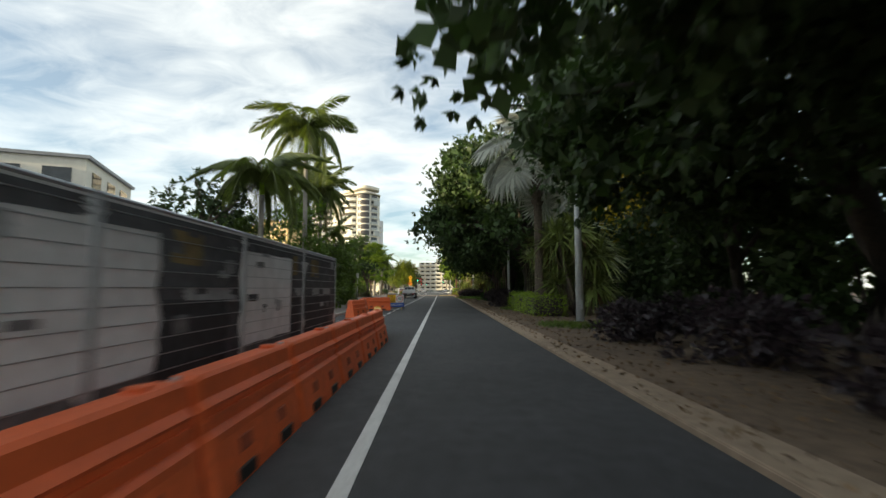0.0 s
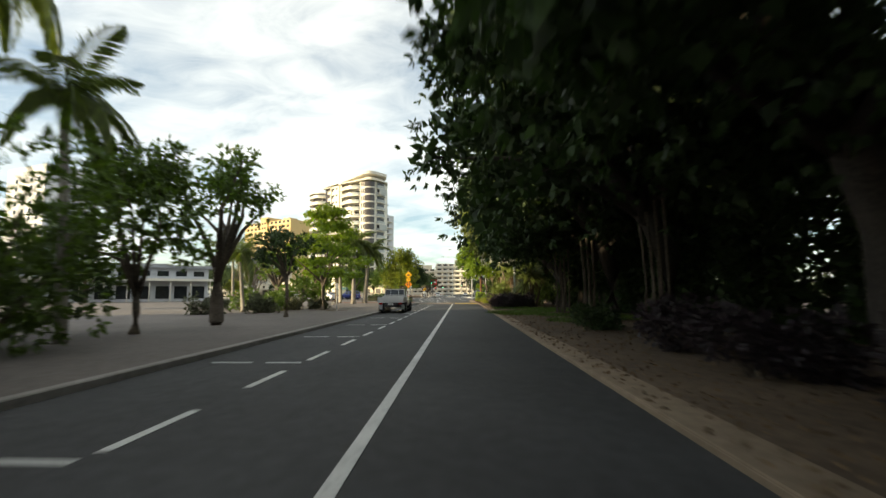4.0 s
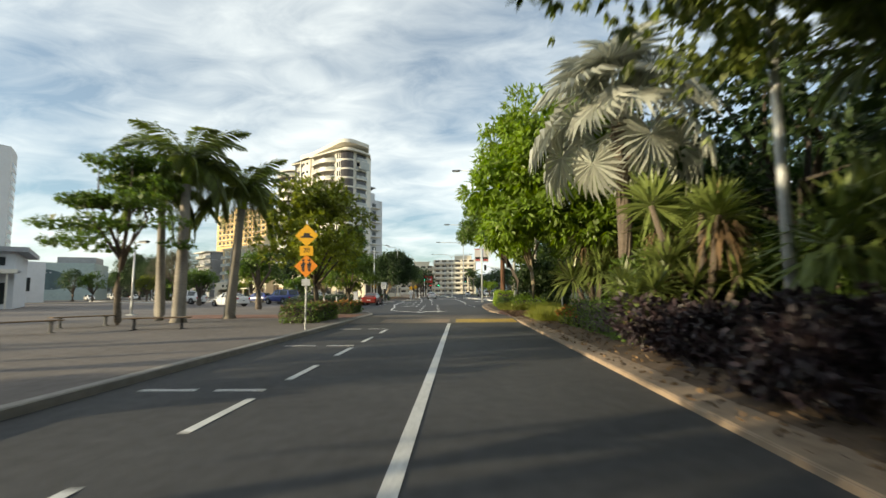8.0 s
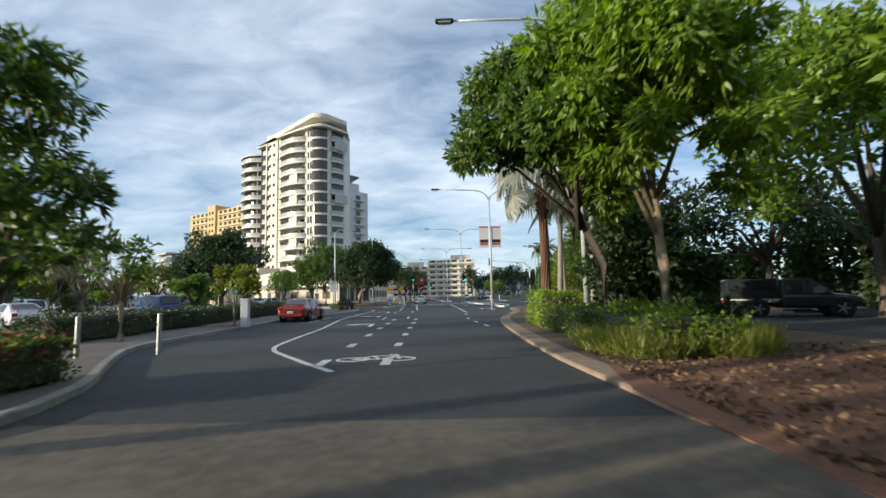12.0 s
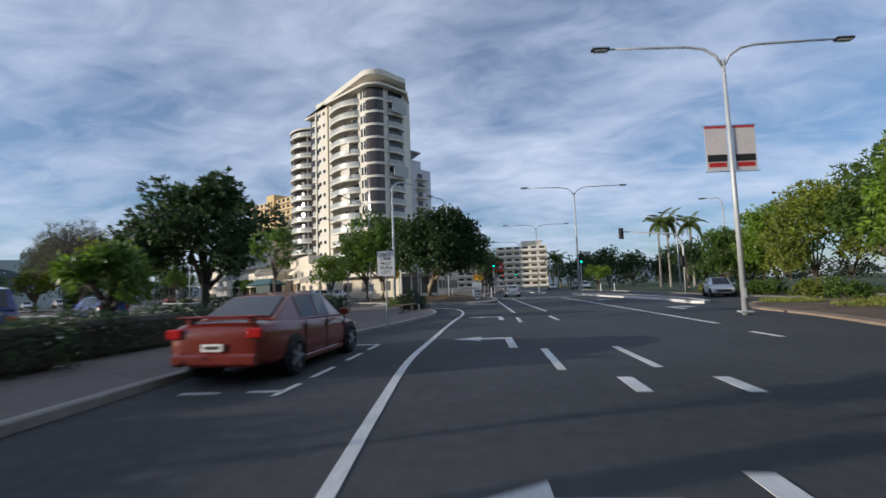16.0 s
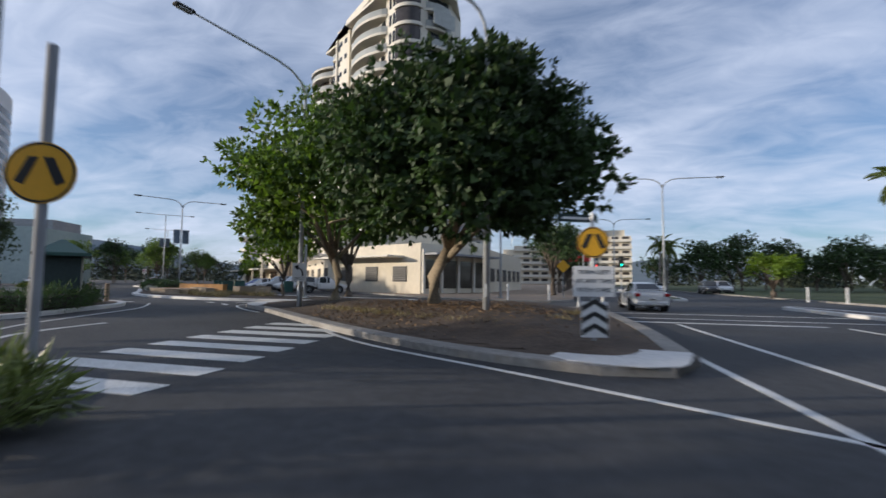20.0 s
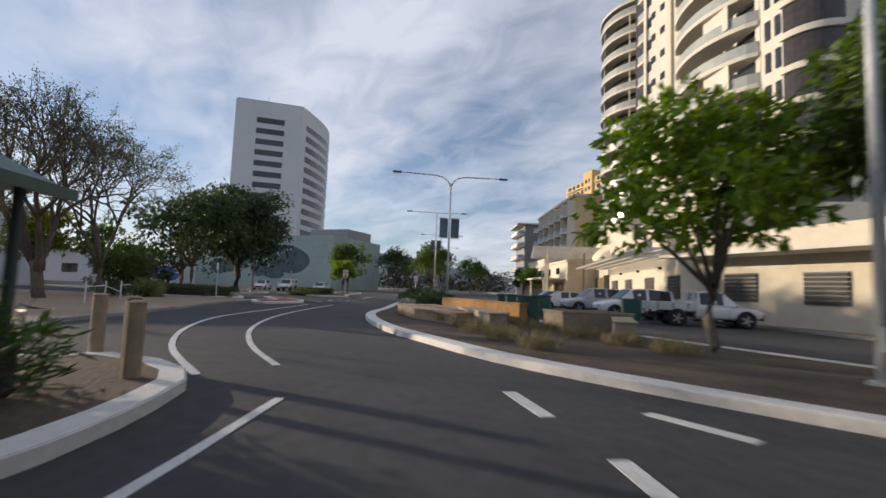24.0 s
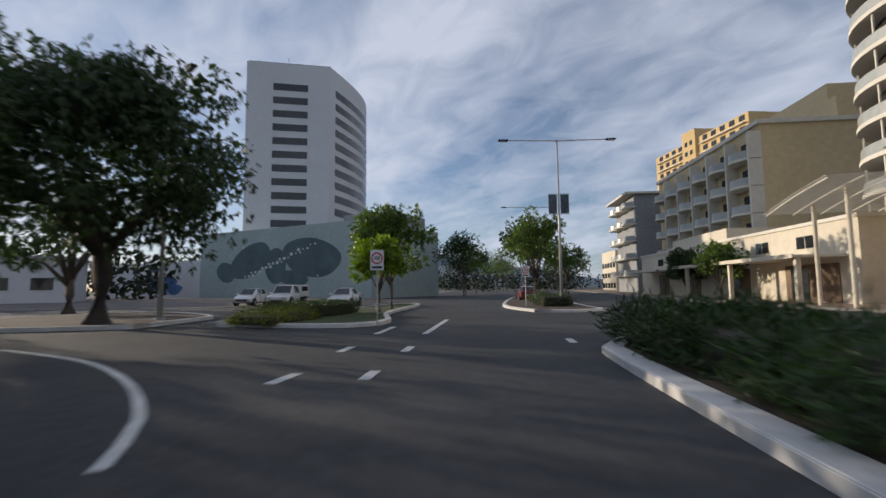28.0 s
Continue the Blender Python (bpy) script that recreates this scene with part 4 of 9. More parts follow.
# east side of the podium along the first street
E1 = Vector((4.84, -10.4, 0)).normalized()
E1N = Vector((E1.y, -E1.x, 0))
for k in range(4):
    c = E1 * (1.6 + 2.7 * k) + E1N * 0.02
    part("shopfront", boxm((c.x, c.y, 2.1), (2.3, 0.14, 2.9), rz=math.atan2(E1.y, E1.x)), GLASS_BROWN, pod, "dark shopfront glazing")
for k in range(5):
    c = E1 * (0.25 + 2.7 * k) + E1N * 0.14
    part("fin", boxm((c.x, c.y, 2.4), (0.3, 0.34, 4.4), rz=math.atan2(E1.y, E1.x)), WALL_WHITE, pod)
c = E1 * 5.7 + E1N * 1.0
part("canopy", boxm((c.x, c.y, 4.1), (11, 2.0, 0.2), rz=math.atan2(E1.y, E1.x)), ROOF_GREY, pod)
E2 = (Vector((21.8, -26, 0)) - Vector((4.84, -10.4, 0))).normalized()
for k in range(6):
    c = Vector((4.84, -10.4, 0)) + E2 * (2.0 + 3.6 * k)
    shared("louvre", lv_me, pod, Matrix.Translation((c.x, c.y, 2.2)) @ Matrix.Rotation(math.atan2(E2.y, E2.x) + math.pi, 4, "Z"))
# cream two storey wing in front of the hotel
wing = thing("hotel_wing", pose(-62.8, 170.3, 0, 0, 0, 139.6), "cream two storey hotel wing with flat canopy and columns", "building")
wall_part("wall", wing, WALL_CREAM, (21, -3, 2.9), (42, 6, 5.6))
wall_part("wall", wing, WALL_CREAM, (25, -3.4, 6.4), (14, 5, 1.6), "raised upper storey")
wall_part("parapet", wing, WALL_WHITE, (21, -3, 5.8), (42.3, 6.3, 0.25))
for x in (5.0, 10.4, 17, 26, 34):
    for e in (-0.5, 0.5):
        shared("window", sm_me, wing, pose(x + e, 0, 4.5))
for x, w_ in ((4.6, 5.6), (14.0, 3.0), (24.0, 3.4), (33.0, 3.4)):
    part("opening", boxm((x, 0.03, 1.5), (w_, 0.1, 2.7)), WOOD, wing, "shaded timber-lined entrance")
    part("opening", boxm((x + w_ * 0.2, 0.09, 1.4), (w_ * 0.35, 0.06, 2.3)), GLASS_DARK, wing, "dark glass door")
for x, l_ in ((6.5, 11.0), (19.0, 12.0), (32.0, 12.0)):
    part("canopy", boxm((x, 1.7, 3.3), (l_, 3.4, 0.16)), WALL_WHITE, wing, "thin flat concrete canopy")
    part("fascia", boxm((x, 3.43, 3.3), (l_, 0.08, 0.3)), WALL_CREAM, wing)
for x in (1.4, 10.0, 18.6):
    part("column", boxm((x, 2.9, 1.65), (0.3, 0.3, 3.2)), WALL_CREAM, wing)

# beige hotel with balconies
hot = thing("hotel", pose(-76.1, 190.6, 0, 0, 0, 139.6), "sand coloured hotel with rows of balconies and yellow upper storeys", "building")
wall_part("wall", hot, WALL_SAND, (16, -12, 10), (31.5, 22, 20))
wall_part("wall", hot, WALL_SAND, (6, -16, 21.5), (10, 12, 3.2))
wall_part("parapet", hot, WALL_WHITE, (16, -12, 20.1), (32.2, 22.7, 0.5))
hs_me = mesh_of("slab", prism(bmesh.new(), bow(4.9, 2.1), -0.12, 0.16), WALL_WHITE)
hr_me = mesh_of("railing", bow_rail(4.9, 2.1, 1.05), GLASS_RAIL)
hg_me = mesh_of("window", boxm((0, -0.98, 1.4), (2.6, 0.1, 2.0)), GLASS_DARK)
hp_me = mesh_of("pier", boxm((0, 0.65, 1.5), (0.3, 1.5, 3.1)), WALL_WHITE)
for f in range(1, 6):
    for k in range(6):
        b = shared("balcony", hs_me, hot, pose(2.8 + 5.1 * k, -1, f * 3.2))
        shared("railing", hr_me, b, Matrix.Identity(4))
        shared("window", hg_me, hot, pose(2.8 + 5.1 * k, 0, f * 3.2))
        shared("pier", hp_me, hot, pose(0.3 + 5.1 * k, -1, f * 3.2))
wall_part("wall", hot, WALL_SAND, (9, -15, 22.6), (12, 9, 5.6))
yb = thing("apartment_block", pose(-107, 271, 0, 0, 0, 150), "tall ochre yellow apartment block behind the hotel", "building")
wall_part("wall", yb, WALL_YELLOW, (11, -9, 24.5), (22, 18, 49))
wall_part("wall", yb, WALL_TAN, (8, -22, 25.5), (16, 9, 51), "taller tan stair tower")
wall_part("wall", yb, WALL_YELLOW, (25.5, -7, 26), (7, 16, 52))
wall_part("wall", yb, WALL_YELLOW, (38, -9, 24.5), (18, 18, 49))
wall_part("roof_block", yb, WALL_TAN, (10, -8, 50), (6, 7, 2.4))
for f in range(9, 15):
    for x in (2.5, 6.5, 10.5, 14.5, 18.5, 31.5, 35.5, 39.5, 43.5):
        shared("window", wb_me, yb, pose(x, 0, 1.6 + 3.2 * f))
        shared("balcony", lb_me, yb, pose(x, 0.5, 1.4 + 3.2 * f, 0, 0, 90) @ Matrix.Diagonal((0.6, 0.75, 1, 1)))
    for x in (24.2, 26.8):
        shared("window", wb_me, yb, pose(x, 1.0, 1.6 + 3.2 * f) @ Matrix.Diagonal((0.6, 1, 1, 1)))
dk = thing("apartment_block", pose(-106.7, 213.5, 0, 0, 0, 139.6), "slate grey apartment block with pale balconies", "building")
wall_part("wall", dk, ROOF_GREY, (7, -8, 9.7), (14, 14, 19.6))
for f in range(1, 6):
    for k in range(3):
        b = shared("balcony", hs_me, dk, pose(2.4 + 4.9 * k, -1, f * 3.4))
        shared("railing", hr_me, b, Matrix.Identity(4))
part("roof", boxm((7, -7, 19.7), (15.5, 16, 0.4)), WALL_WHITE, dk)
for px_, py_, w_, h_, mat_ in ((-118, 236, 14, 9, WALL_TAN), (-136, 250, 16, 12, WALL_CREAM), (-150, 272, 22, 14, WALL_GREY), (-128, 262, 12, 17, WALL_TAN)):
    fb = thing("town_building", pose(px_, py_, 0, 0, 0, 139.6), "low town building along the side street", "building")
    wall_part("wall", fb, mat_, (w_ / 2, -7, h_ / 2), (w_, 14, h_))
    for f in range(int(h_ / 3.2)):
        for k in range(int(w_ / 3.2)):
            shared("window", wb_me, fb, pose(1.8 + 3.2 * k, 0, f * 3.1))

# office tower with one curved face
off = thing("office_tower", pose(-150.6, 168.1, 0, 0, 0, 246.8), "pale grey office tower with ribbon windows and a curved side", "building")
OW, OD = 17.9, 26.0
curve = [(-2.2 - 9.6 * math.sin(a) * 0.9 + 2.2, -OD * (a / (math.pi * 0.55))) for a in np.linspace(0, math.pi * 0.55, 15)]
out = [(0, 0), (OW, 0), (OW + 1.5, -OD), (curve[-1][0], -OD)] + curve[::-1][1:-1]
part("wall", prism(bmesh.new(), out, 11.2, 51.6), WALL_GREY, off)
ow_me = mesh_of("window", boxm((0, 0.02, 0), (7.4, 0.12, 1.55)), GLASS_DARK)
sw_me = mesh_of("window", boxm((0.02, 0, 0), (0.12, 1.6, 1.5)), GLASS_DARK)
for f in range(11):
    z = 15.6 + f * 3.06
    shared("window", ow_me, off, pose(8.6, 0, z))
    rb = bmesh.new()
    ro = [(x - 0.06, y) for x, y in curve[1:]]
    ri = [(x + 0.4, y) for x, y in curve[1:]][::-1]
    prism(rb, ro + ri, z - 0.85, z + 0.85)
    part("window", rb, GLASS_BROWN, off, "curved ribbon window")
    for y in (-4, -9, -14, -19):
        shared("window", sw_me, off, pose(OW + 0.06 - 0.0577 * y, y, z))
part("roof", prism(bmesh.new(), [(x * 0.97 + 0.2, y * 0.97 - 0.3) for x, y in out], 51.6, 51.9), ROOF_GREY, off)
part("roof_block", boxm((6, -16, 53), (6, 6, 2.6)), WALL_GREY, off)
rod(ant := bmesh.new(), (10, -6, 51), (10, -6, 56), 0.06)
part("antenna", ant, STEEL, off)
mur = thing("mural_building", pose(-113, 160.5, 0, 0, 0, 208), "grey-green windowless base painted with dark leaf shapes", "building")
wall_part("wall", mur, WALL_TEAL, (19, -10, 5.7), (38, 20, 11.4))
wall_part("wall", mur, WALL_GREY, (54, -8, 3.4), (32, 16, 6.8), "lower pale wall")
wall_part("roof_block", mur, ROOF_GREY, (6, -12, 12.4), (10, 10, 2.4))
for k, (cx, cz, rx_, rz_, tl) in enumerate(((11.5, 6.3, 6.0, 3.0, 0.15), (19.0, 5.2, 2.4, 2.9, 0.0), (25.0, 6.2, 5.2, 2.6, -0.35), (31.0, 4.4, 2.4, 1.7, 0.3), (15.2, 3.2, 3.2, 1.2, 0.1))):
    mb = bmesh.new()
    pts = [(rx_ * math.cos(a) * (1 + 0.05 * math.sin(3 * a + k)), rz_ * math.sin(a)) for a in np.linspace(0, 2 * math.pi, 33)[:-1]]
    mb.faces.new([mb.verts.new((cx + x * math.cos(tl) - z * math.sin(tl), 0.02 + 0.004 * k, cz + x * math.sin(tl) + z * math.cos(tl))) for x, z in pts])
    part("mural_shape", mb, MURAL_DARK, mur, "dark painted wing shape")
for k in range(26):
    mb = bmesh.new()
    a, r = 2.4 * k, 0.14 + 0.16 * ((k * 7) % 5) / 5
    cx, cz = 10 + 17 * ((k * 0.618) % 1), 3.5 + 5.4 * ((k * 0.377) % 1)
    mb.faces.new([mb.verts.new((cx + r * 1.3 * math.cos(t), 0.06, cz + r * math.sin(t))) for t in np.linspace(0, 2 * math.pi, 9)[:-1]])
    part("mural_spot", mb, WALL_GREY, mur, "pale painted spot")
for k, (cx, cz, rx_, rz_) in enumerate(((48, 2.6, 3.2, 1.6), (52, 3.6, 2.0, 2.2), (45.5, 1.6, 2.4, 1.0))):
    mb = bmesh.new()
    mb.faces.new([mb.verts.new((cx + rx_ * math.cos(t) * (1 + 0.2 * math.sin(3 * t)), 0.02 + 0.004 * k, cz + rz_ * math.sin(t))) for t in np.linspace(0, 2 * math.pi, 19)[:-1]])
    part("mural_shape", mb, MURAL_BLUE, mur, "blue painted bird-like shape")

# far hotels at the end of the first street
fw_me = mesh_of("window", boxm((0, 0, 0), (2.9, 0.2, 1.2)), GLASS_BROWN)
for x, y, w, nf, rz in ((-30, 326, 26, 6, 4), (-3, 318, 27, 7, -4), (-52, 345, 18, 5, 8)):
    fh = thing("far_hotel", pose(x, y, 0, 0, 0, rz + 180), "distant cream hotel with banded white balconies", "building", "far hotels")
    wall_part("wall", fh, WALL_CREAM, (0, -9, nf * 1.6), (w, 16, nf * 3.2))
    wall_part("roof_block", fh, WALL_CREAM, (-w * 0.2, -9, nf * 3.2 + 1.5), (w * 0.4, 10, 3))
    for f in range(nf):
        part("balcony", boxm((0, -0.3, f * 3.2 + 1.1), (w + 0.6, 1.8, 1.2)), WALL_WHITE, fh)
        for k in range(int(w / 4.4)):
            shared("window", fw_me, fh, pose(-w / 2 + 2.4 + 4.4 * k, -1.0, f * 3.2 + 2.35))
# observation wheel far away
wheel = thing("observation_wheel", pose(-44, 380, 0), "distant white observation wheel", "ferris wheel")
wr = bmesh.new()
tube(wr, [(9 * math.cos(a), 0, 24 + 9 * math.sin(a)) for a in np.linspace(0, 2 * math.pi, 33)], 0.16, 6)
part("rim", wr, STEEL, wheel)
for k in range(12):
    a = k * math.pi / 6
    part("spoke", rod(bmesh.new(), (0, 0, 24), (9 * math.cos(a), 0, 24 + 9 * math.sin(a)), 0.05, n=5), STEEL, wheel)
for s in (-5, 5):
    part("leg", rod(bmesh.new(), (s, 0, 0), (0, 0, 24), 0.3, n=6), STEEL, wheel)
# white building behind the barriers on the other side of the footpath
wb = thing("white_building", pose(-40, -2, 0, 0, 0, 20), "plain white four storey building behind trees", "building")
wall_part("wall", wb, WALL_WHITE, (0, 0, 6.8), (12, 14, 13.6))
wall_part("roof", wb, ROOF_GREY, (0, 0, 13.75), (12.6, 14.6, 0.3))
for f in range(4):
    for k in range(3):
        shared("window", wb_me, wb, pose(-3.8 + 3.8 * k, -7.0, 0.5 + 3.3 * f, 0, 0, 180))
        shared("window", wb_me, wb, pose(6.0, -4.4 + 4.2 * k, 0.5 + 3.3 * f, 0, 0, -90))
# unseen plain block beyond the gardens, added to shade the first stretch from low sun
sun_block = thing("apartment_block", pose(-92, -73, 0, 0, 0, 0), "unseen plain cream block added to keep low sun off the first street", "building")
wall_part("wall", sun_block, WALL_CREAM, (0, 0, 11.8), (16, 74, 23.6))
wall_part("roof", sun_block, ROOF_GREY, (0, 0, 23.75), (17, 75, 0.3))
# extra height added so the block's shade also covers the silver palm
wall_part("sun_block_top", sun_block, WALL_CREAM, (0, -13.6, 25.4), (15, 46, 3.0))
# white house behind the left-hand trees and a long low white hall
hs = thing("white_house", pose(-23, -12, 0, 0, 0, 20), "low white rendered house with grey roof", "house")
wall_part("wall", hs, WALL_WHITE, (0, 0, 1.7), (11, 8, 3.4))
rf = bmesh.new()
prism(rf, [(-6.2, -4.8), (6.2, -4.8), (6.2, 4.8), (-6.2, 4.8)], 3.4, 3.7)
box(rf, (0, 0, 4.0), (8, 5, 0.7))
part("roof", rf, ROOF_GREY, hs)
for x in (-3.4, 0.2, 3.6):
    part("window", boxm((x, -4.02, 1.7), (1.7, 0.12, 1.3)), GLASS_DARK, hs)
hall = thing("white_hall", pose(-62, 62, 0, 0, 0, 40), "long low white building with a shaded verandah beyond the park", "building")
wall_part("wall", hall, WALL_GREY, (0, 0, 3.0), (34, 12, 6))
wall_part("roof", hall, ROOF_GREY, (0, 0, 6.2), (36, 14, 0.5))
wall_part("verandah_roof", hall, ROOF_GREY, (0, -7.6, 3.9), (35, 3.2, 0.18))
wall_part("fascia", hall, WALL_WHITE, (0, -9.24, 3.85), (35, 0.08, 0.4))
for k in range(12):
    part("post", boxm((-16.8 + 3.05 * k, -9.0, 1.9), (0.14, 0.14, 3.8)), WALL_WHITE, hall)
    part("window", boxm((-15.4 + 2.8 * k, -6.02, 1.7), (2.0, 0.12, 2.2)), GLASS_DARK, hall)
    part("window", boxm((-15.4 + 2.8 * k, -6.02, 5.0), (1.7, 0.12, 0.9)), GLASS_DARK, hall)
hall2 = thing("grey_hall", pose(-96, 95, 0, 0, 0, 60), "grey low commercial building beyond the trees", "building")
wall_part("wall", hall2, WALL_GREY, (0, 0, 4.0), (40, 14, 8))
for k in range(8):
    part("window", boxm((-16 + 4.6 * k, -7.02, 3.6), (3.2, 0.12, 2.6)), GLASS_DARK, hall2)
# distant hill and tree belts
for hx, hy, r, h in ((-900, 760, 420, 48), (-1300, 900, 520, 95), (300, 2200, 700, 90)):
    hb = bmesh.new()
    rows = []
    for i in range(9):
        a = i / 8
        rows.append([hb.verts.new((hx + r * (1 - a) * math.cos(t) * (1 + 0.12 * math.sin(3 * t)), hy + r * (1 - a) * math.sin(t), h * math.sin(a * math.pi / 2) ** 1.4 * (1 + 0.12 * math.sin(5 * t + i)) - 1)) for t in np.linspace(0, 2 * math.pi, 25)[:-1]])
    for a, b in zip(rows, rows[1:]):
        for k in range(24):
            hb.faces.new((a[k], a[(k + 1) % 24], b[(k + 1) % 24], b[k]))
    tagged(link("hill", hb, HILL, smooth=True), "distant hazy wooded hill", "hill", kind="structure")

# long low building west of the mural
lowb = thing("low_building", pose(-132, 100, 0, 0, 0, 262), "long low grey building behind the car park trees", "building")
wall_part("wall", lowb, WALL_GREY, (0, -5, 2.8), (52, 10, 5.6))
wall_part("roof", lowb, ROOF_GREY, (0, -4.6, 5.7), (53, 11, 0.25))
for k in range(12):
    shared("window", wb_me, lowb, pose(-23.6 + 4.3 * k, 0, 0.9))

# ---- plants ----


def np_mesh(name, verts, faces, mat):
    """A mesh of quads from arrays."""
    me = bpy.data.meshes.new(name)
    nv, nf = len(verts), len(faces)
    me.vertices.add(nv)
    me.vertices.foreach_set("co", np.ascontiguousarray(verts, dtype=np.float32).ravel())
    me.loops.add(nf * 4)
    me.loops.foreach_set("vertex_index", np.ascontiguousarray(faces, dtype=np.int32).ravel())
    me.polygons.add(nf)
    me.polygons.foreach_set("loop_start", np.arange(0, nf * 4, 4, dtype=np.int32))
    me.update(calc_edges=True)
    me.validate()
    me.materials.append(mat)
    return me


def unit(v):
    return v / np.maximum(np.linalg.norm(v, axis=-1, keepdims=True), 1e-6)


def leaves_at(pos, axis, length, width, rng, fold=0.25, face=None):
    """Pointed leaves: rhombs from pos along axis, slightly folded, with their blades turned towards face where given."""
    n = len(pos)
    side = unit(np.cross(axis, unit(rng.normal(size=(n, 3))) if face is None else unit(face + rng.normal(size=(n, 3)) * 0.35)))
    nor = np.cross(axis, side)
    ln = (length * rng.uniform(0.7, 1.25, n))[:, None]
    wd = (width * rng.uniform(0.75, 1.2, n))[:, None]
    v = np.empty((n, 4, 3))
    v[:, 0] = pos
    v[:, 1] = pos + axis * ln * 0.45 + side * wd * 0.5 + nor * wd * fold
    v[:, 2] = pos + axis * ln - nor * ln * 0.1
    v[:, 3] = pos + axis * ln * 0.45 - side * wd * 0.5 + nor * wd * fold
    return v.reshape(-1, 3), np.arange(n * 4).reshape(n, 4)


def clump_leaves(centres, radii, per, length, width, rng, down=0.35, shell=0.55, squash=0.8, weep=0.0):
    """Leaves gathered in clumps; weep lets them trail below."""
    pos, ax, fc = [], [], []
    k = 6
    for c, r in zip(centres, radii):
        n = max(1, per // k)
        d = unit(rng.normal(size=(n, 3)))
        rad = r * (shell + (1 - shell) * rng.random(n) ** 0.5)[:, None] * rng.uniform(0.85, 1.08, n)[:, None]
        p = d * rad * np.array([1, 1, squash])
        if weep:
            p[:, 2] -= weep * r * rng.random(n) ** 2
        # each spray: leaves that radiate from one twig end
        d, p = np.repeat(d, k, axis=0), np.repeat(p, k, axis=0)
        pos.append(p + c + rng.normal(size=p.shape) * length * 0.12)
        a = d * 0.75 + rng.normal(size=p.shape) * 0.62
        a[:, 2] -= down + weep
        ax.append(unit(a))
        fc.append(unit(d + np.array([0, 0, 0.35])))
    return leaves_at(np.concatenate(pos), np.concatenate(ax), length, width, rng, face=np.concatenate(fc))


def tree(x, y, h, r, label, leaf=None, bark=None, z=0.12, trunk=0.3, th=0.38, clumps=26, per=170, ll=0.3, lw=0.12, weep=0.0, down=0.35, tiers=0, limbs=8, squash=0.8, name="tree", seed=0, lean=(0, 0), csize=0.36, low=0.25, twigs=0, group="", fill=14):
    leaf, bark = leaf or LEAF_MID, bark or BARK
    rng = np.random.default_rng(int(1000 + abs(x) * 37 + abs(y) * 11 + seed))
    t = thing(name, pose(x, y, z), label, "tree", group)
    zt = h * th
    cz = (h + zt * (1 - low) + 0.0) / 2 + h * 0.04
    rz = (h - cz)
    # clump centres
    d = unit(rng.normal(size=(clumps, 3)))
    d[:, 2] = np.where(d[:, 2] < -0.6, -d[:, 2], d[:, 2])
    rad = rng.uniform(0.45, 0.86, clumps)[:, None]
    cen = d * rad * np.array([r, r, rz]) + np.array([lean[0], lean[1], cz])
    if tiers:
        lev = rng.integers(0, tiers, clumps)
        cen[:, 2] = zt + (h - zt) * (0.12 + 0.82 * lev / max(1, tiers - 1)) + rng.normal(size=clumps) * 0.12
        rr = r * (1.0 - 0.55 * lev / max(1, tiers - 1)) * np.sqrt(rng.random(clumps))
        an = rng.random(clumps) * 6.283
        cen[:, 0], cen[:, 1] = rr * np.cos(an), rr * np.sin(an)
    cr = r * csize * rng.uniform(0.75, 1.2, clumps)
    v, f = clump_leaves(cen, cr, per, ll, lw, rng, down, squash=0.28 if tiers else squash, weep=weep)
    if fill:
        # dense inner foliage of every clump
        k = np.repeat(np.arange(clumps), fill)
        p = cen[k] + unit(rng.normal(size=(len(k), 3))) * (cr[k] * 0.62 * rng.random(len(k)) ** 0.4)[:, None] * np.array([1, 1, 0.3 if tiers else 0.8])
        v2, f2 = leaves_at(p, unit(rng.normal(size=(len(k), 3)) * np.array([1, 1, 0.3 if tiers else 1])), min(0.5, 0.36 * cr.mean()), min(0.36, 0.28 * cr.mean()), rng)
        v, f = np.concatenate([v, v2]), np.concatenate([f, f2 + len(v)])
    ob = new("crown", np_mesh("crown", v, f, leaf))
    ob.parent = t
    # trunk and limbs
    bm = bmesh.new()
    top = Vector((lean[0] * 0.5, lean[1] * 0.5, zt))
    tube(bm, [(0, 0, -0.1), (0.02, 0.01, 0.15), (rng.normal() * 0.05 * h / 6, rng.normal() * 0.05, zt * 0.5), top], [trunk * 1.5, trunk * 1.05, trunk * 0.85, trunk * 0.75], 10)
    order = rng.permutation(clumps)[:limbs]
    for k in order:
        e = Vector(cen[k])
        st_ = top * (0.75 + 0.25 * rng.random())
        mid = st_.lerp(e, 0.5) + Vector((rng.normal() * 0.1 * r, rng.normal() * 0.1 * r, 0.06 * h))
        tube(bm, [st_, mid, e], [trunk * 0.55, trunk * 0.3, trunk * 0.1], 6)
        for _ in range(twigs):
            e2 = e + Vector((rng.normal() * 0.35 * r, rng.normal() * 0.35 * r, abs(rng.normal()) * 0.3 * r))
            m2 = mid.lerp(e, rng.random())
            tube(bm, [m2, m2.lerp(e2, 0.5) + Vector((rng.normal() * 0.1, rng.normal() * 0.1, 0.15)), e2], [trunk * 0.16, trunk * 0.1, trunk * 0.03], 4)
            for _ in range(3):
                e3 = e2 + Vector((rng.normal() * 0.2 * r, rng.normal() * 0.2 * r, rng.normal() * 0.15 * r + 0.1))
                tube(bm, [m2.lerp(e2, 0.6), e3], [trunk * 0.06, trunk * 0.02], 3)
    part("trunk", bm, bark, t, smooth=True)
    return t


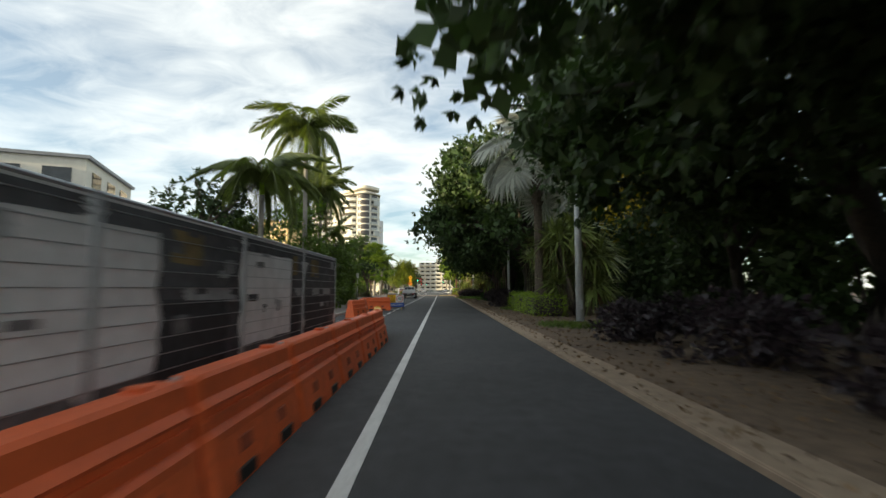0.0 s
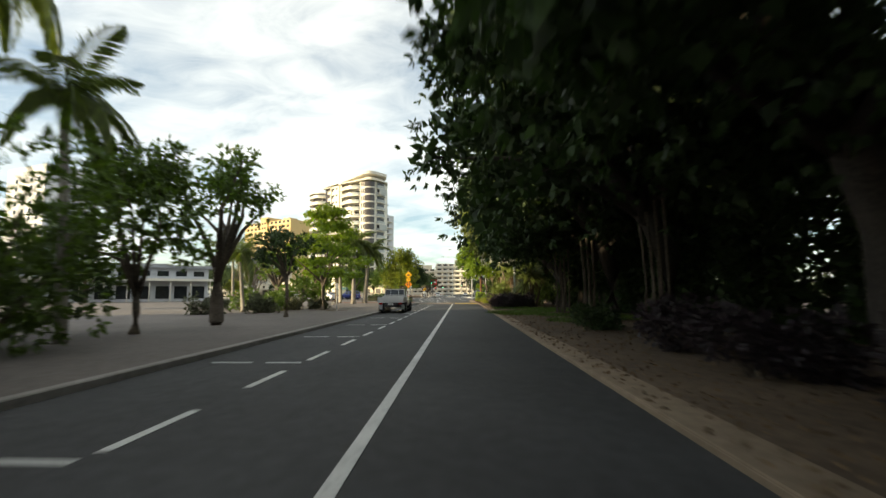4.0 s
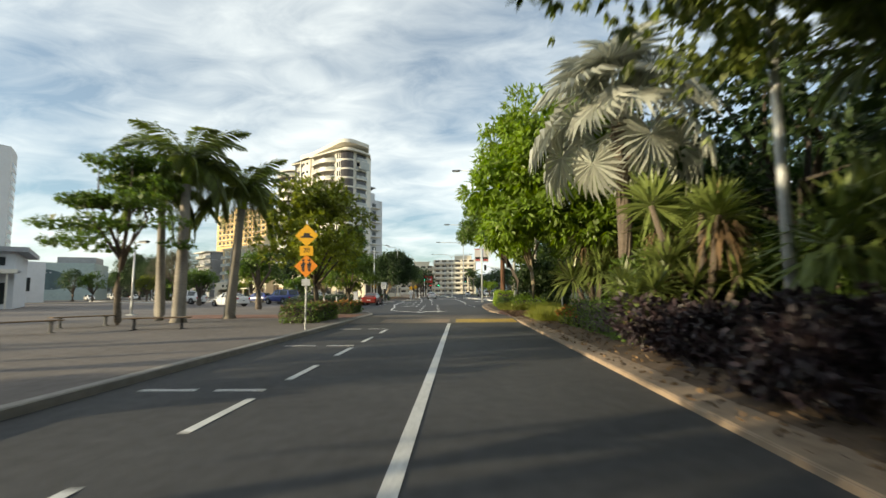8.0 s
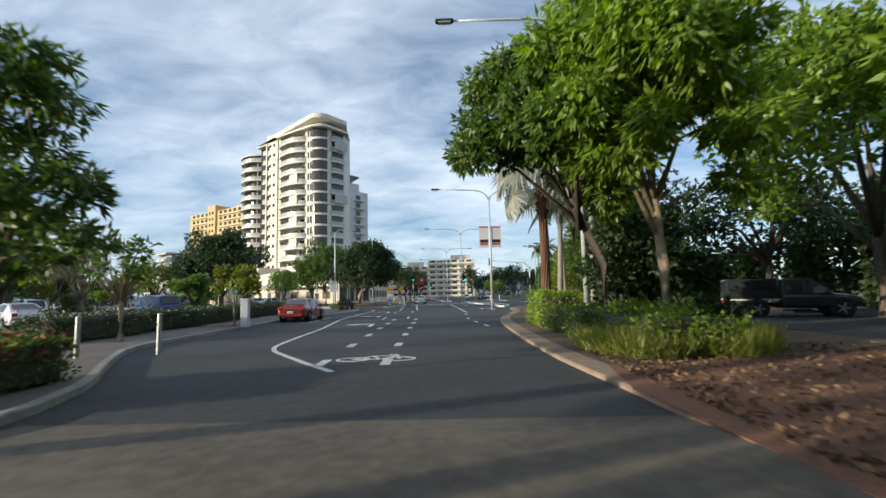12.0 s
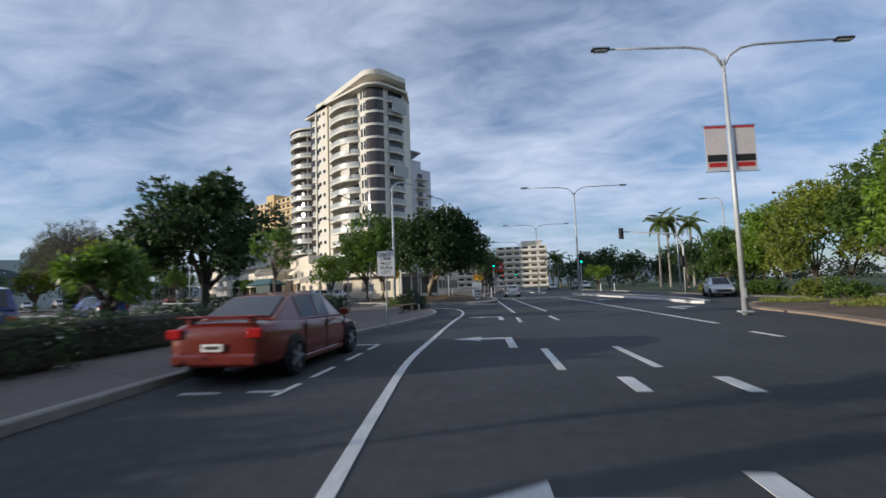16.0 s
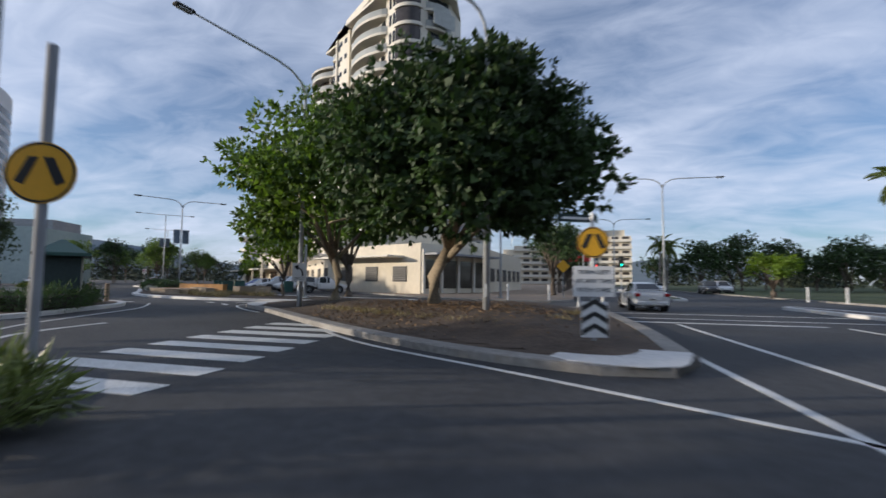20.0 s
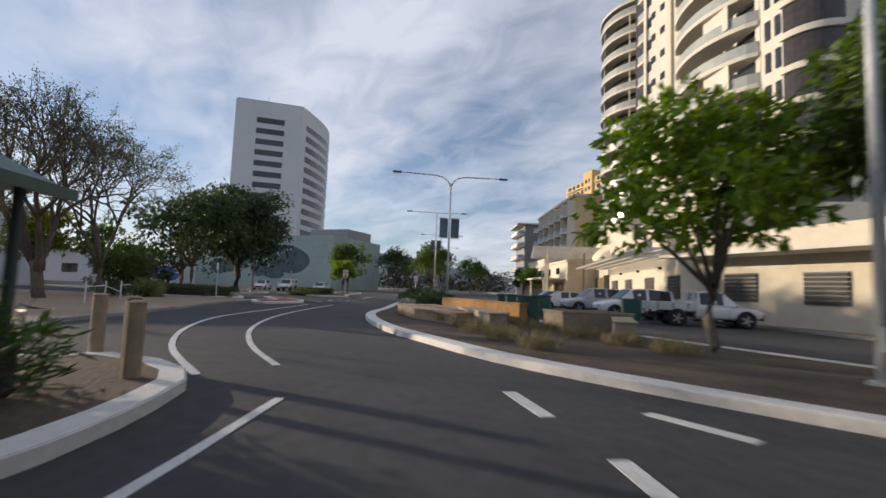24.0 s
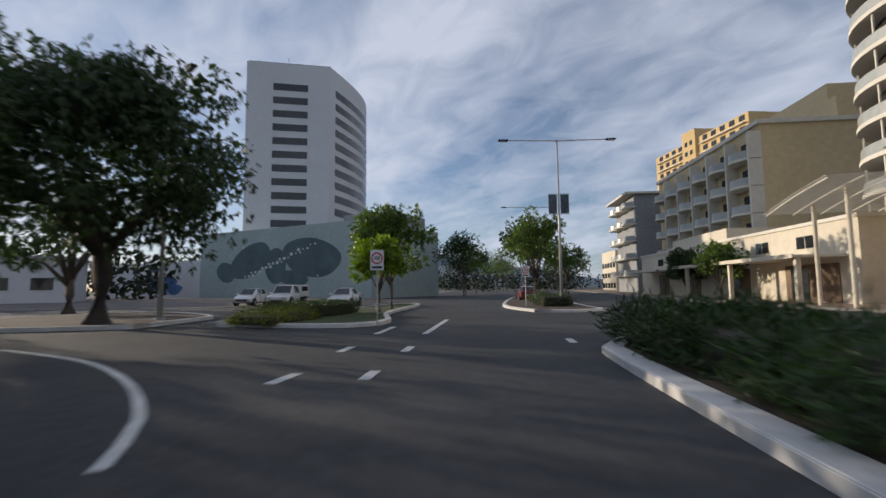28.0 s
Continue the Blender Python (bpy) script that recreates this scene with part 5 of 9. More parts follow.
def frond_mesh(length, drop, pairs, ll, name, mat, rng, vee=0.5):
    """A feather frond arching out along +x."""
    ts = np.linspace(0, 1, pairs)
    px = length * ts * (1 - 0.18 * ts * drop)
    pz = length * (0.55 * ts - (0.55 + 0.62 * drop) * ts ** 2)
    vs, fs = [], []
    for i in range(2, pairs):
        l_ = ll * (math.sin(math.pi * min(1, 0.12 + 0.9 * ts[i])) ** 0.6 + 0.12)
        for s in (-1, 1):
            for j in range(1):
                p = np.array([px[i], 0, pz[i]])
                a = unit(np.array([0.55, s * 1.0, -vee + rng.normal() * 0.18]))
                tip = p + a * l_ + np.array([0, 0, -l_ * 0.25])
                w = np.array([0.030, 0, 0.008]) * (ll / 0.6)
                m = (p + tip) / 2 + np.array([0, 0, l_ * 0.06])
                b = len(vs)
                vs += [p, m + w, tip, m - w]
                fs.append([b, b + 1, b + 2, b + 3])
    for i in range(pairs - 1):
        b = len(vs)
        r0, r1 = 0.035 * (1 - ts[i]) + 0.006, 0.035 * (1 - ts[i + 1]) + 0.006
        vs += [np.array([px[i], -r0, pz[i]]), np.array([px[i], r0, pz[i]]), np.array([px[i + 1], r1, pz[i + 1]]), np.array([px[i + 1], -r1, pz[i + 1]])]
        fs.append([b, b + 1, b + 2, b + 3])
    return np_mesh(name, np.array(vs), np.array(fs), mat)


FROND = [frond_mesh(2.7, d, 58, 0.66, "frond", LEAF_PALM, np.random.default_rng(i), v) for i, (d, v) in enumerate(((0.55, 0.5), (1.0, 1.3), (0.2, 0.4)))]


def palm(x, y, h, label, fronds=15, s=1.0, r=0.17, z=0.12, droop=0, name="palm_tree"):
    rng = np.random.default_rng(int(abs(x * 13) + abs(y * 7)))
    t = thing(name, pose(x, y, z), label, "palm")
    lx, ly = rng.normal() * 0.15, rng.normal() * 0.15
    bm = bmesh.new()
    tube(bm, [(0, 0, -0.1), (0, 0, 0.3), (lx * 0.4, ly * 0.4, h * 0.4), (lx, ly, h * 0.84)], [r * 1.7, r * 1.25, r, r * 0.85], 10)
    part("trunk", bm, BARK_GREY, t, smooth=True)
    cs = bmesh.new()
    tube(cs, [(lx, ly, h * 0.83), (lx, ly, h * 0.9), (lx, ly, h)], [r * 0.95, r * 1.05, r * 0.3], 10)
    part("crownshaft", cs, LEAF_LIME, t, "smooth green crownshaft", True)
    for k in range(fronds):
        a = 360 * k / fronds * 2.4 + rng.normal() * 8
        tilt = -28 + 75 * (k / fronds) + rng.normal() * 7
        me = FROND[(1 if k / fronds > 0.45 else (0 if k % 3 else 2)) if not droop else 1]
        o = new("frond", me)
        o.parent = t
        o.matrix_local = Matrix.Translation((lx, ly, h * 0.985)) @ Euler((0, radians(tilt - 15), radians(a))).to_matrix().to_4x4() @ Matrix.Scale(s * rng.uniform(0.85, 1.1), 4)
    return t


def fan_mesh(bend=50):
    """A round costapalmate leaf on a long stalk, its blade bent down from the stalk and split into narrow segments."""
    vs, fs = [], []
    n = 42
    rng = np.random.default_rng(3)
    cb, sb_ = math.cos(radians(bend)), math.sin(radians(bend))
    base = np.array([1.25, 0, 0.1])
    for k in range(n):
        a = radians(-150 + 300 * k / (n - 1))
        da = radians(300 / (n - 1)) * 0.5
        l_ = 1.0 * (0.8 + 0.2 * math.cos(a * 0.6)) * rng.uniform(0.9, 1.06)
        up = 0.035 if k % 2 else -0.035
        d0, dm, d1 = (np.array([math.cos(t) * cb, math.sin(t), -math.cos(t) * sb_]) for t in (a - da * 0.85, a, a + da * 0.85))
        nor = np.array([sb_, 0, cb])
        b = len(vs)
        vs += [base, base + d0 * l_ * 0.66 + nor * up, base + dm * l_ - nor * 0.16 * l_ + np.array([0, 0, -0.08]), base + d1 * l_ * 0.66 - nor * up]
        fs.append([b, b + 1, b + 2, b + 3])
    b = len(vs)
    vs += [np.array(p) for p in ((0, -0.045, -0.05), (0, 0.045, -0.05), (1.27, 0.025, 0.1), (1.27, -0.025, 0.1))]
    fs.append([b, b + 1, b + 2, b + 3])
    return np_mesh("fan_leaf", np.array(vs), np.array(fs), LEAF_SILVER)


FAN = fan_mesh()


def fan_palm(x, y, h, label, n=26, s=1.0, z=0.08, bark=None):
    rng = np.random.default_rng(int(abs(x * 13) + abs(y * 7)))
    t = thing("fan_palm", pose(x, y, z), label, "palm")
    bm = bmesh.new()
    tube(bm, [(0, 0, -0.1), (0, 0, 0.4), (0.05, 0, h * 0.5), (0, 0, h)], [0.34, 0.27, 0.23, 0.25], 12)
    for k in range(14):
        a = k * 2.4
        box(bm, (0.24 * math.cos(a), 0.24 * math.sin(a), h * 0.72 + 0.1 * k), (0.10, 0.16, 0.3), rz=a, ry=radians(25))
    part("trunk", bm, bark or BARK, t, smooth=False)
    for k in range(n):
        f = k / n
        o = new("fan_leaf", FAN)
        o.parent = t
        o.matrix_local = Matrix.Translation((0, 0, h + 0.1 - 0.5 * f)) @ Euler((rng.normal() * 0.2, radians(-82 + 128 * f + rng.normal() * 10), radians(137.5 * k))).to_matrix().to_4x4() @ Matrix.Scale(s * rng.uniform(0.9, 1.2), 4)
    return t


def rosette_mesh(name, n, length, width, mat, up=0.15, droop=0.35, seed=1):
    rng = np.random.default_rng(seed)
    d = unit(rng.normal(size=(n, 3)))
    d[:, 2] = np.abs(d[:, 2]) * 1.2 - 0.75 * rng.random(n) + up
    d = unit(d)
    side = unit(np.cross(d, np.array([0, 0, 1.0])))
    l_ = length * rng.uniform(0.8, 1.1, n)[:, None]
    w = width
    p0 = d * 0.05
    m = p0 + d * l_ * 0.5
    m2 = p0 + d * l_ * 0.5
    tip = p0 + d * l_ - np.array([0, 0, 1.0]) * l_ * droop * rng.random(n)[:, None]
    v = np.stack([p0, m + side * w, tip, m2 - side * w], 1).reshape(-1, 3)
    return np_mesh(name, v, np.arange(n * 4).reshape(n, 4), mat)


ROSETTE = [rosette_mesh("rosette", 110, 0.85, 0.035, LEAF_SWORD, seed=2), rosette_mesh("rosette", 120, 1.15, 0.04, LEAF_SWORD, 0.0, 0.6, seed=4)]
SKIRT = rosette_mesh("dead_skirt", 60, 0.8, 0.03, LEAF_DEAD, -0.9, 0.9, seed=5)


def yucca(x, y, h, label, heads=7, spread=1.3, z=0.08, s=1.0, long=0, flowers=0):
    rng = np.random.default_rng(int(abs(x * 17) + abs(y * 3)))
    t = thing("yucca", pose(x, y, z), label, "shrub")
    for k in range(heads):
        a, rr = 6.283 * k / heads + rng.normal() * 0.3, spread * rng.uniform(0.3, 1.0)
        e = Vector((rr * math.cos(a), rr * math.sin(a), h * rng.uniform(0.25, 0.86)))
        part("stem", tube(bmesh.new(), [(0.12 * math.cos(a), 0.12 * math.sin(a), -0.1), (e.x * 0.5, e.y * 0.5, e.z * 0.45), e], [0.13, 0.10, 0.07], 7), BARK, t, smooth=True)
        o = tagged(new("rosette", ROSETTE[long]), kind="stuff")
        o.parent = t
        o.matrix_local = Matrix.Translation(e) @ Euler((rng.normal() * 0.25, rng.normal() * 0.25, rng.random() * 6)).to_matrix().to_4x4() @ Matrix.Scale(s * rng.uniform(0.9, 1.2), 4)
        if k % 4 == 0:
            o = tagged(new("dead_skirt", SKIRT), kind="stuff")
            o.parent = t
            o.matrix_local = Matrix.Translation(e - Vector((0, 0, 0.15))) @ Matrix.Scale(s, 4)
        if k < flowers:
            n = 130
            q = np.stack([rng.normal(size=n) * 0.11, rng.normal(size=n) * 0.11, rng.uniform(0.25, 0.95, n)], 1) + np.array(e)
            vv, ff = leaves_at(q, unit(rng.normal(size=(n, 3)) - np.array([0, 0, 0.6])), 0.09, 0.07, rng)
            tagged(new("flower_spike", np_mesh("flower_spike", vv, ff, FLOWER_WHITE)), "creamy white flower spike", kind="stuff").parent = t
    return t


def hedge(x, y, sx, sy, h, label, leaf, rz=0.0, n=None, ll=0.11, lw=0.06, z=0.12, tips=None, tipn=0, rough=0.06, name="hedge", category="hedge"):
    """A clipped hedge: a dark twiggy core under a coat of leaves."""
    rng = np.random.default_rng(int(abs(x * 23) + abs(y * 5)))
    t = thing(name, pose(x, y, z, 0, 0, rz), label, category)
    part("core", boxm((0, 0, h * 0.46), (sx * 0.9, sy * 0.9, h * 0.92), bevel=min(sx, sy, h) * 0.12), BARK_DARK, t)
    area = sx * sy + 2 * h * (sx + sy)
    n = n or int(min(5000, area * 240))
    w = np.array([sx * sy, sx * h, sx * h, sy * h, sy * h])
    face = rng.choice(5, n, p=w / w.sum())
    u, v = rng.random(n) - 0.5, rng.random(n)
    pos = np.zeros((n, 3))
    nor = np.zeros((n, 3))
    for k in range(5):
        m = face == k
        if k == 0:
            pos[m] = np.stack([u[m] * sx, (v[m] - 0.5) * sy, np.full(m.sum(), h)], 1)
            nor[m] = (0, 0, 1)
        elif k < 3:
            s = 1 if k == 1 else -1
            pos[m] = np.stack([u[m] * sx, np.full(m.sum(), s * sy / 2), v[m] * h], 1)
            nor[m] = (0, s, 0.3)
        else:
            s = 1 if k == 3 else -1
            pos[m] = np.stack([np.full(m.sum(), s * sx / 2), u[m] * sy, v[m] * h], 1)
            nor[m] = (s, 0, 0.3)
    wob = rough * (np.sin(pos[:, 0] * 3.1 + y) + np.sin(pos[:, 1] * 2.3 + x) + np.sin(pos[:, 2] * 5))
    pos += nor * (wob - 0.06 + rng.normal(size=n) * rough)[:, None]
    vv, ff = leaves_at(pos, unit(nor * 0.5 + rng.normal(size=(n, 3)) * 0.8), ll, lw, rng, face=nor)
    o = new("foliage", np_mesh("foliage", vv, ff, leaf))
    o.parent = t
    if tips:
        k = rng.choice(np.nonzero(pos[:, 2] > h * 0.6)[0], tipn)
        vv, ff = leaves_at(pos[k] + nor[k] * 0.03, unit(nor[k] + rng.normal(size=(tipn, 3)) * 0.5), ll * 0.9, lw * 1.3, rng)
        o = tagged(new("blossom", np_mesh("blossom", vv, ff, tips)), kind="stuff")
        o.parent = t
    return t


def shrub(x, y, r, h, label, leaf, n=2600, ll=0.16, lw=0.08, z=0.08, name="shrub", sy=1.0):
    """A loose rounded shrub of several leafy clumps on short stems."""
    rng = np.random.default_rng(int(abs(x * 23) + abs(y * 5)))
    t = thing(name, pose(x, y, z), label, "shrub")
    k = 9
    an = rng.random(k) * 6.283
    rr = r * np.sqrt(rng.random(k)) * 0.75
    cen = np.stack([rr * np.cos(an), rr * np.sin(an) * sy, h * rng.uniform(0.16, 0.74, k)], 1)
    vv, ff = clump_leaves(cen, np.full(k, min(r * 0.6, h * 0.5)), n // k, ll, lw, rng, 0.0, 0.3, 0.85)
    vv[:, 2] = np.maximum(vv[:, 2], 0.0)
    o = new("foliage", np_mesh("foliage", vv, ff, leaf))
    o.parent = t
    bm = bmesh.new()
    for c in cen[:6]:
        tube(bm, [(c[0] * 0.2, c[1] * 0.2, -0.08), (c[0] * 0.7, c[1] * 0.7, c[2] * 0.5), tuple(c)], [0.05, 0.035, 0.015], 5)
    part("stem", bm, BARK, t)
    return t


def grass_patch(name, poly_pts, n, length, mat, label, z=0.08, width=0.012, spread=0.6, kind="stuff"):
    """Upright blades over scattered tufts in an area given by (x, y, radius) spots."""
    rng = np.random.default_rng(int(n + 10 * length))
    spots = np.array(poly_pts, float)
    k = rng.integers(0, len(spots), n)
    a, rr = rng.random(n) * 6.283, np.sqrt(rng.random(n))
    base = np.stack([spots[k, 0] + spots[k, 2] * rr * np.cos(a), spots[k, 1] + spots[k, 2] * rr * np.sin(a), np.full(n, z)], 1)
    d = rng.normal(size=(n, 3)) * spread
    d[:, 2] = 1.0
    d = unit(d)
    vv, ff = leaves_at(base, d, length, width * 2, rng, 0.1)
    return tagged(new(name, np_mesh(name, vv, ff, mat)), label, "grass", kind=kind)


# --- trees on the left, first street ---
palm(-9.6, -21.5, 8.4, "bushy palm with drooping green fronds beside the footpath", 26, 1.45, 0.16, droop=1)
palm(-9.0, -14.8, 13.8, "tall palm with a crown of arching fronds", 20, 1.6, 0.17)
palm(-9.2, -10.2, 9.8, "palm with yellowing arching fronds", 17, 1.3, 0.15)
palm(-11.4, -7.0, 11.5, "tall palm rising over dark bushes", 18, 1.35, 0.17)
palm(-12.4, -3.0, 12.2, "tall palm rising over dark bushes", 18, 1.35, 0.17)
palm(-9.6, -2.0, 7.2, "young palm with yellowish fronds", 14, 0.9, 0.13)
tree(-12.6, -22.6, 8.2, 2.9, "open round-headed tree with sparse dark leaves", LEAF_DARK, BARK, per=70, ll=0.3, lw=0.16, clumps=22, csize=0.3, th=0.45, fill=0)
for bx, by, bh, br in ((-9.6, -19.3, 5.6, 2.3), (-9.0, -16.0, 7.0, 2.7), (-10.4, -12.2, 8.0, 3.1), (-9.4, -8.2, 7.0, 2.8), (-10.2, -4.3, 7.6, 3.1), (-9.6, 0.8, 6.4, 2.7), (-13.2, -18.5, 6.6, 3.0), (-14, -10, 8.0, 3.4), (-14, -1, 8.0, 3.4), (-11.8, -21.6, 3.4, 2.0)):
    if int(abs(by)) % 3:
        shrub(bx, by, br, bh * 0.8, "dense dark bushy tree beside the footpath", LEAF_DARK if int(abs(by)) % 2 else LEAF_MID, 5000, 0.26, 0.12, 0.12, "bushy_tree")
    else:
        tree(bx, by, bh * 1.1, br * 1.1, "leafy garden tree beside the footpath", LEAF_MID, BARK, per=160, clumps=34, csize=0.28, th=0.2, trunk=0.14, ll=0.25, lw=0.1, low=0.9, fill=14)
tree(-7.4, -13.6, 4.8, 2.0, "pale-trunked crooked tree at the footpath edge", LEAF_MID, BARK_PALE, per=120, clumps=16, th=0.42, trunk=0.16, seed=3)
tree(-9.2, 5.2, 8.2, 2.4, "slender light green street tree", LEAF_MID, BARK, per=90, clumps=22, csize=0.3, ll=0.26, th=0.3)
tree(-8.6, 11.5, 5.6, 1.9, "small sparse street tree with twisted trunk", LEAF_DARK, BARK, per=70, clumps=18, csize=0.3, th=0.4, trunk=0.12)
tree(-9.8, 22.4, 8.2, 3.8, "umbrella tree with flat tiers of fine light foliage", LEAF_BRIGHT, BARK, per=420, clumps=52, tiers=6, th=0.28, trunk=0.16, ll=0.17, lw=0.07, csize=0.3, fill=22)
tree(-12.5, 28.5, 4.2, 2.0, "low rounded green tree in the park", LEAF_MID, BARK, per=150, clumps=16, th=0.3)
tree(-17.0, 31.0, 6.0, 2.6, "park tree with open crown", LEAF_MID, BARK, per=110, clumps=18, th=0.35)
palm(-14.4, 18.4, 4.4, "young palm in the park edge planting", 13, 0.95, 0.12)
palm(-19.5, 27.0, 5.2, "young palm in the park edge planting", 13, 0.95, 0.12)
for px_, py_, pr_, ph_ in ((-12.4, 17.0, 1.2, 1.2), (-13.2, 19.8, 1.3, 1.5), (-12.6, 22.6, 1.2, 1.0), (-13.8, 25.0, 1.5, 2.2), (-16.2, 22.4, 1.5, 2.0), (-15.4, 15.2, 1.3, 1.3), (-11.8, 26.4, 1.4, 2.6), (-10.8, 24.6, 1.0, 0.9)):
    shrub(px_, py_, pr_, ph_, "loose green park shrub beside the footpath", LEAF_MID if ph_ > 1.4 else LEAF_GREYISH, 2000, 0.2, 0.09, 0.12)
palm(-12.4, 44.1, 8.0, "royal palm with swollen grey trunk", 19, 1.2, 0.24)
palm(-11.6, 47.3, 7.2, "royal palm with swollen grey trunk", 19, 1.2, 0.24)
palm(-14.6, 46.0, 7.0, "royal palm in the park", 17, 1.1, 0.2)
tree(-14.2, 42.6, 7.4, 3.0, "flat-topped park tree in light leaf", LEAF_MID, BARK, per=300, clumps=40, tiers=5, th=0.42, trunk=0.15, ll=0.17, lw=0.07, csize=0.3)
tree(-6.5, 45.8, 7.5, 2.8, "yellow-green street tree standing in a hedge planter", LEAF_YELLOW, BARK, per=230, clumps=44, csize=0.28, low=0.8, th=0.28, trunk=0.12, ll=0.24, lw=0.1)
tree(-6.6, 53.4, 5.8, 1.75, "tapering green street tree with lance leaves in a planter", LEAF_MID, BARK, per=90, clumps=64, tiers=8, csize=0.27, th=0.25, trunk=0.08, ll=0.26, lw=0.07, down=0.6, fill=6)
tree(-9.6, 56.0, 4.4, 1.5, "young yellow-green street tree", LEAF_YELLOW, BARK, per=90, clumps=18, csize=0.33, th=0.35, trunk=0.08, ll=0.22)
tree(-16.4, 61.5, 5.0, 2.2, "rounded green car park tree", LEAF_MID, BARK, per=130, clumps=18, th=0.35)
tree(-11.0, 62.2, 3.9, 1.5, "small frangipani-like tree with leaf clusters at branch tips", LEAF_MID, BARK_PALE, per=40, clumps=18, csize=0.26, th=0.4, trunk=0.09, ll=0.26, lw=0.1, limbs=16, fill=0)
tree(-10.9, 70.2, 3.2, 1.4, "small street tree with yellow-green leaves in a mulch square", LEAF_YELLOW, BARK_PALE, per=120, clumps=16, th=0.35, trunk=0.07, ll=0.2)
tree(-23.8, 93.3, 9.2, 4.8, "large dark park tree with a broad crown", LEAF_DARK, BARK_DARK, per=330, clumps=56, csize=0.27, low=1.0, lw=0.14, th=0.22, trunk=0.3, ll=0.3)
tree(-21.0, 84.0, 3.6, 1.7, "rounded green tree in the car park", LEAF_MID, BARK, per=160, clumps=22, th=0.3)
tree(-13.4, 83.2, 4.0, 0.9, "slender sapling in a footpath tree pit", LEAF_MID, BARK, per=60, clumps=18, th=0.5, trunk=0.06, ll=0.16, lw=0.07, fill=0)
tree(-30, 76, 4.2, 2.4, "rounded green tree in the car park", LEAF_MID, BARK, per=150, clumps=20, th=0.3)
tree(-34, 98, 6.0, 3.2, "broad green tree in the park", LEAF_YELLOW, BARK, per=150, clumps=22, th=0.3)
for i in range(14):
    tree(-44 - 9 * (i % 4) - 3 * i, 20 + 8.4 * i, 6.5 + (i * 5) % 4, 3.4 + 0.3 * (i % 3), "park tree beyond the footpath", (LEAF_MID, LEAF_DARK)[i % 2], BARK, per=120, clumps=20, th=0.28, seed=i)

# --- right side, overhanging figs ---
FIG = dict(bark=BARK_DARK, per=174, clumps=180, ll=0.25, lw=0.12, trunk=0.5, limbs=14, csize=0.2, fill=58)
FIG_FINE = dict(FIG, per=320, clumps=190, ll=0.19, lw=0.085)
FIG_FULL = dict(FIG, clumps=190, per=186, fill=84)
for fx, fy, fh, fr, lx in ((9.6, -45.0, 14, 7.4, -3.2), (12.8, -36.2, 15, 8.2, -1.9), (9.4, -12.6, 14.4, 8.2, -2.9), (9.4, -5.5, 15, 8.0, -2.0), (9.2, 3.5, 15.5, 8.2, -2.0), (9.8, 12, 15, 7.8, -1.2), (12.6, 19.0, 14.5, 7.4, -3.4), (9.8, 24.4, 13.8, 6.6, -2.8), (13.0, 30, 10, 4.8, 0)):
    tree(fx, fy, fh, fr, "olive-green weeping fig tree overhanging the road" if fy == 24.4 else "massive dark fig tree overhanging the road", LEAF_OLIVE if fy == 24.4 else LEAF_DARK, z=0.05, th=0.34, lean=(lx, 2.0 if fy == 24.4 else 0), weep=0.75 if fy == 24.4 else 0.5, name="fig_tree", low=0.85 if fy == 24.4 else 1.15, **(FIG_FULL if fy < -30 else FIG_FINE if fy == 24.4 else FIG))
for fx, fy in ((17, -39), (22, -27), (19, -11), (18, -2), (17, 10), (19, 21), (18, 33), (24, -8), (24, 14), (25, 30)):
    tree(fx, fy, 12, 6.5, "dark garden tree behind the figs", LEAF_DARK, BARK_DARK, z=0.05, per=84, clumps=34, trunk=0.4, low=0.75, th=0.25, ll=0.4, lw=0.18)
for k, (rx_, ry_) in enumerate(((7.8, 1.5), (8.3, 3.4), (7.9, 10.6), (8.4, 12.2), (8.0, 18.0), (8.8, 20.0), (8.6, -8.0), (8.9, -20.5))):
    rt = thing("aerial_roots", pose(rx_, ry_, 0.05), "hanging pale fig roots grown into thin trunks", "tree roots")
    for j in range(3):
        part("root", tube(bmesh.new(), [(0.25 * j, 0.2 * math.sin(j * 3 + k), -0.05), (0.25 * j + 0.1, 0.1, 1.6), (0.3 * j, 0.25, 4.2 + 0.4 * j)], [0.09, 0.05, 0.06], 6), BARK, rt)
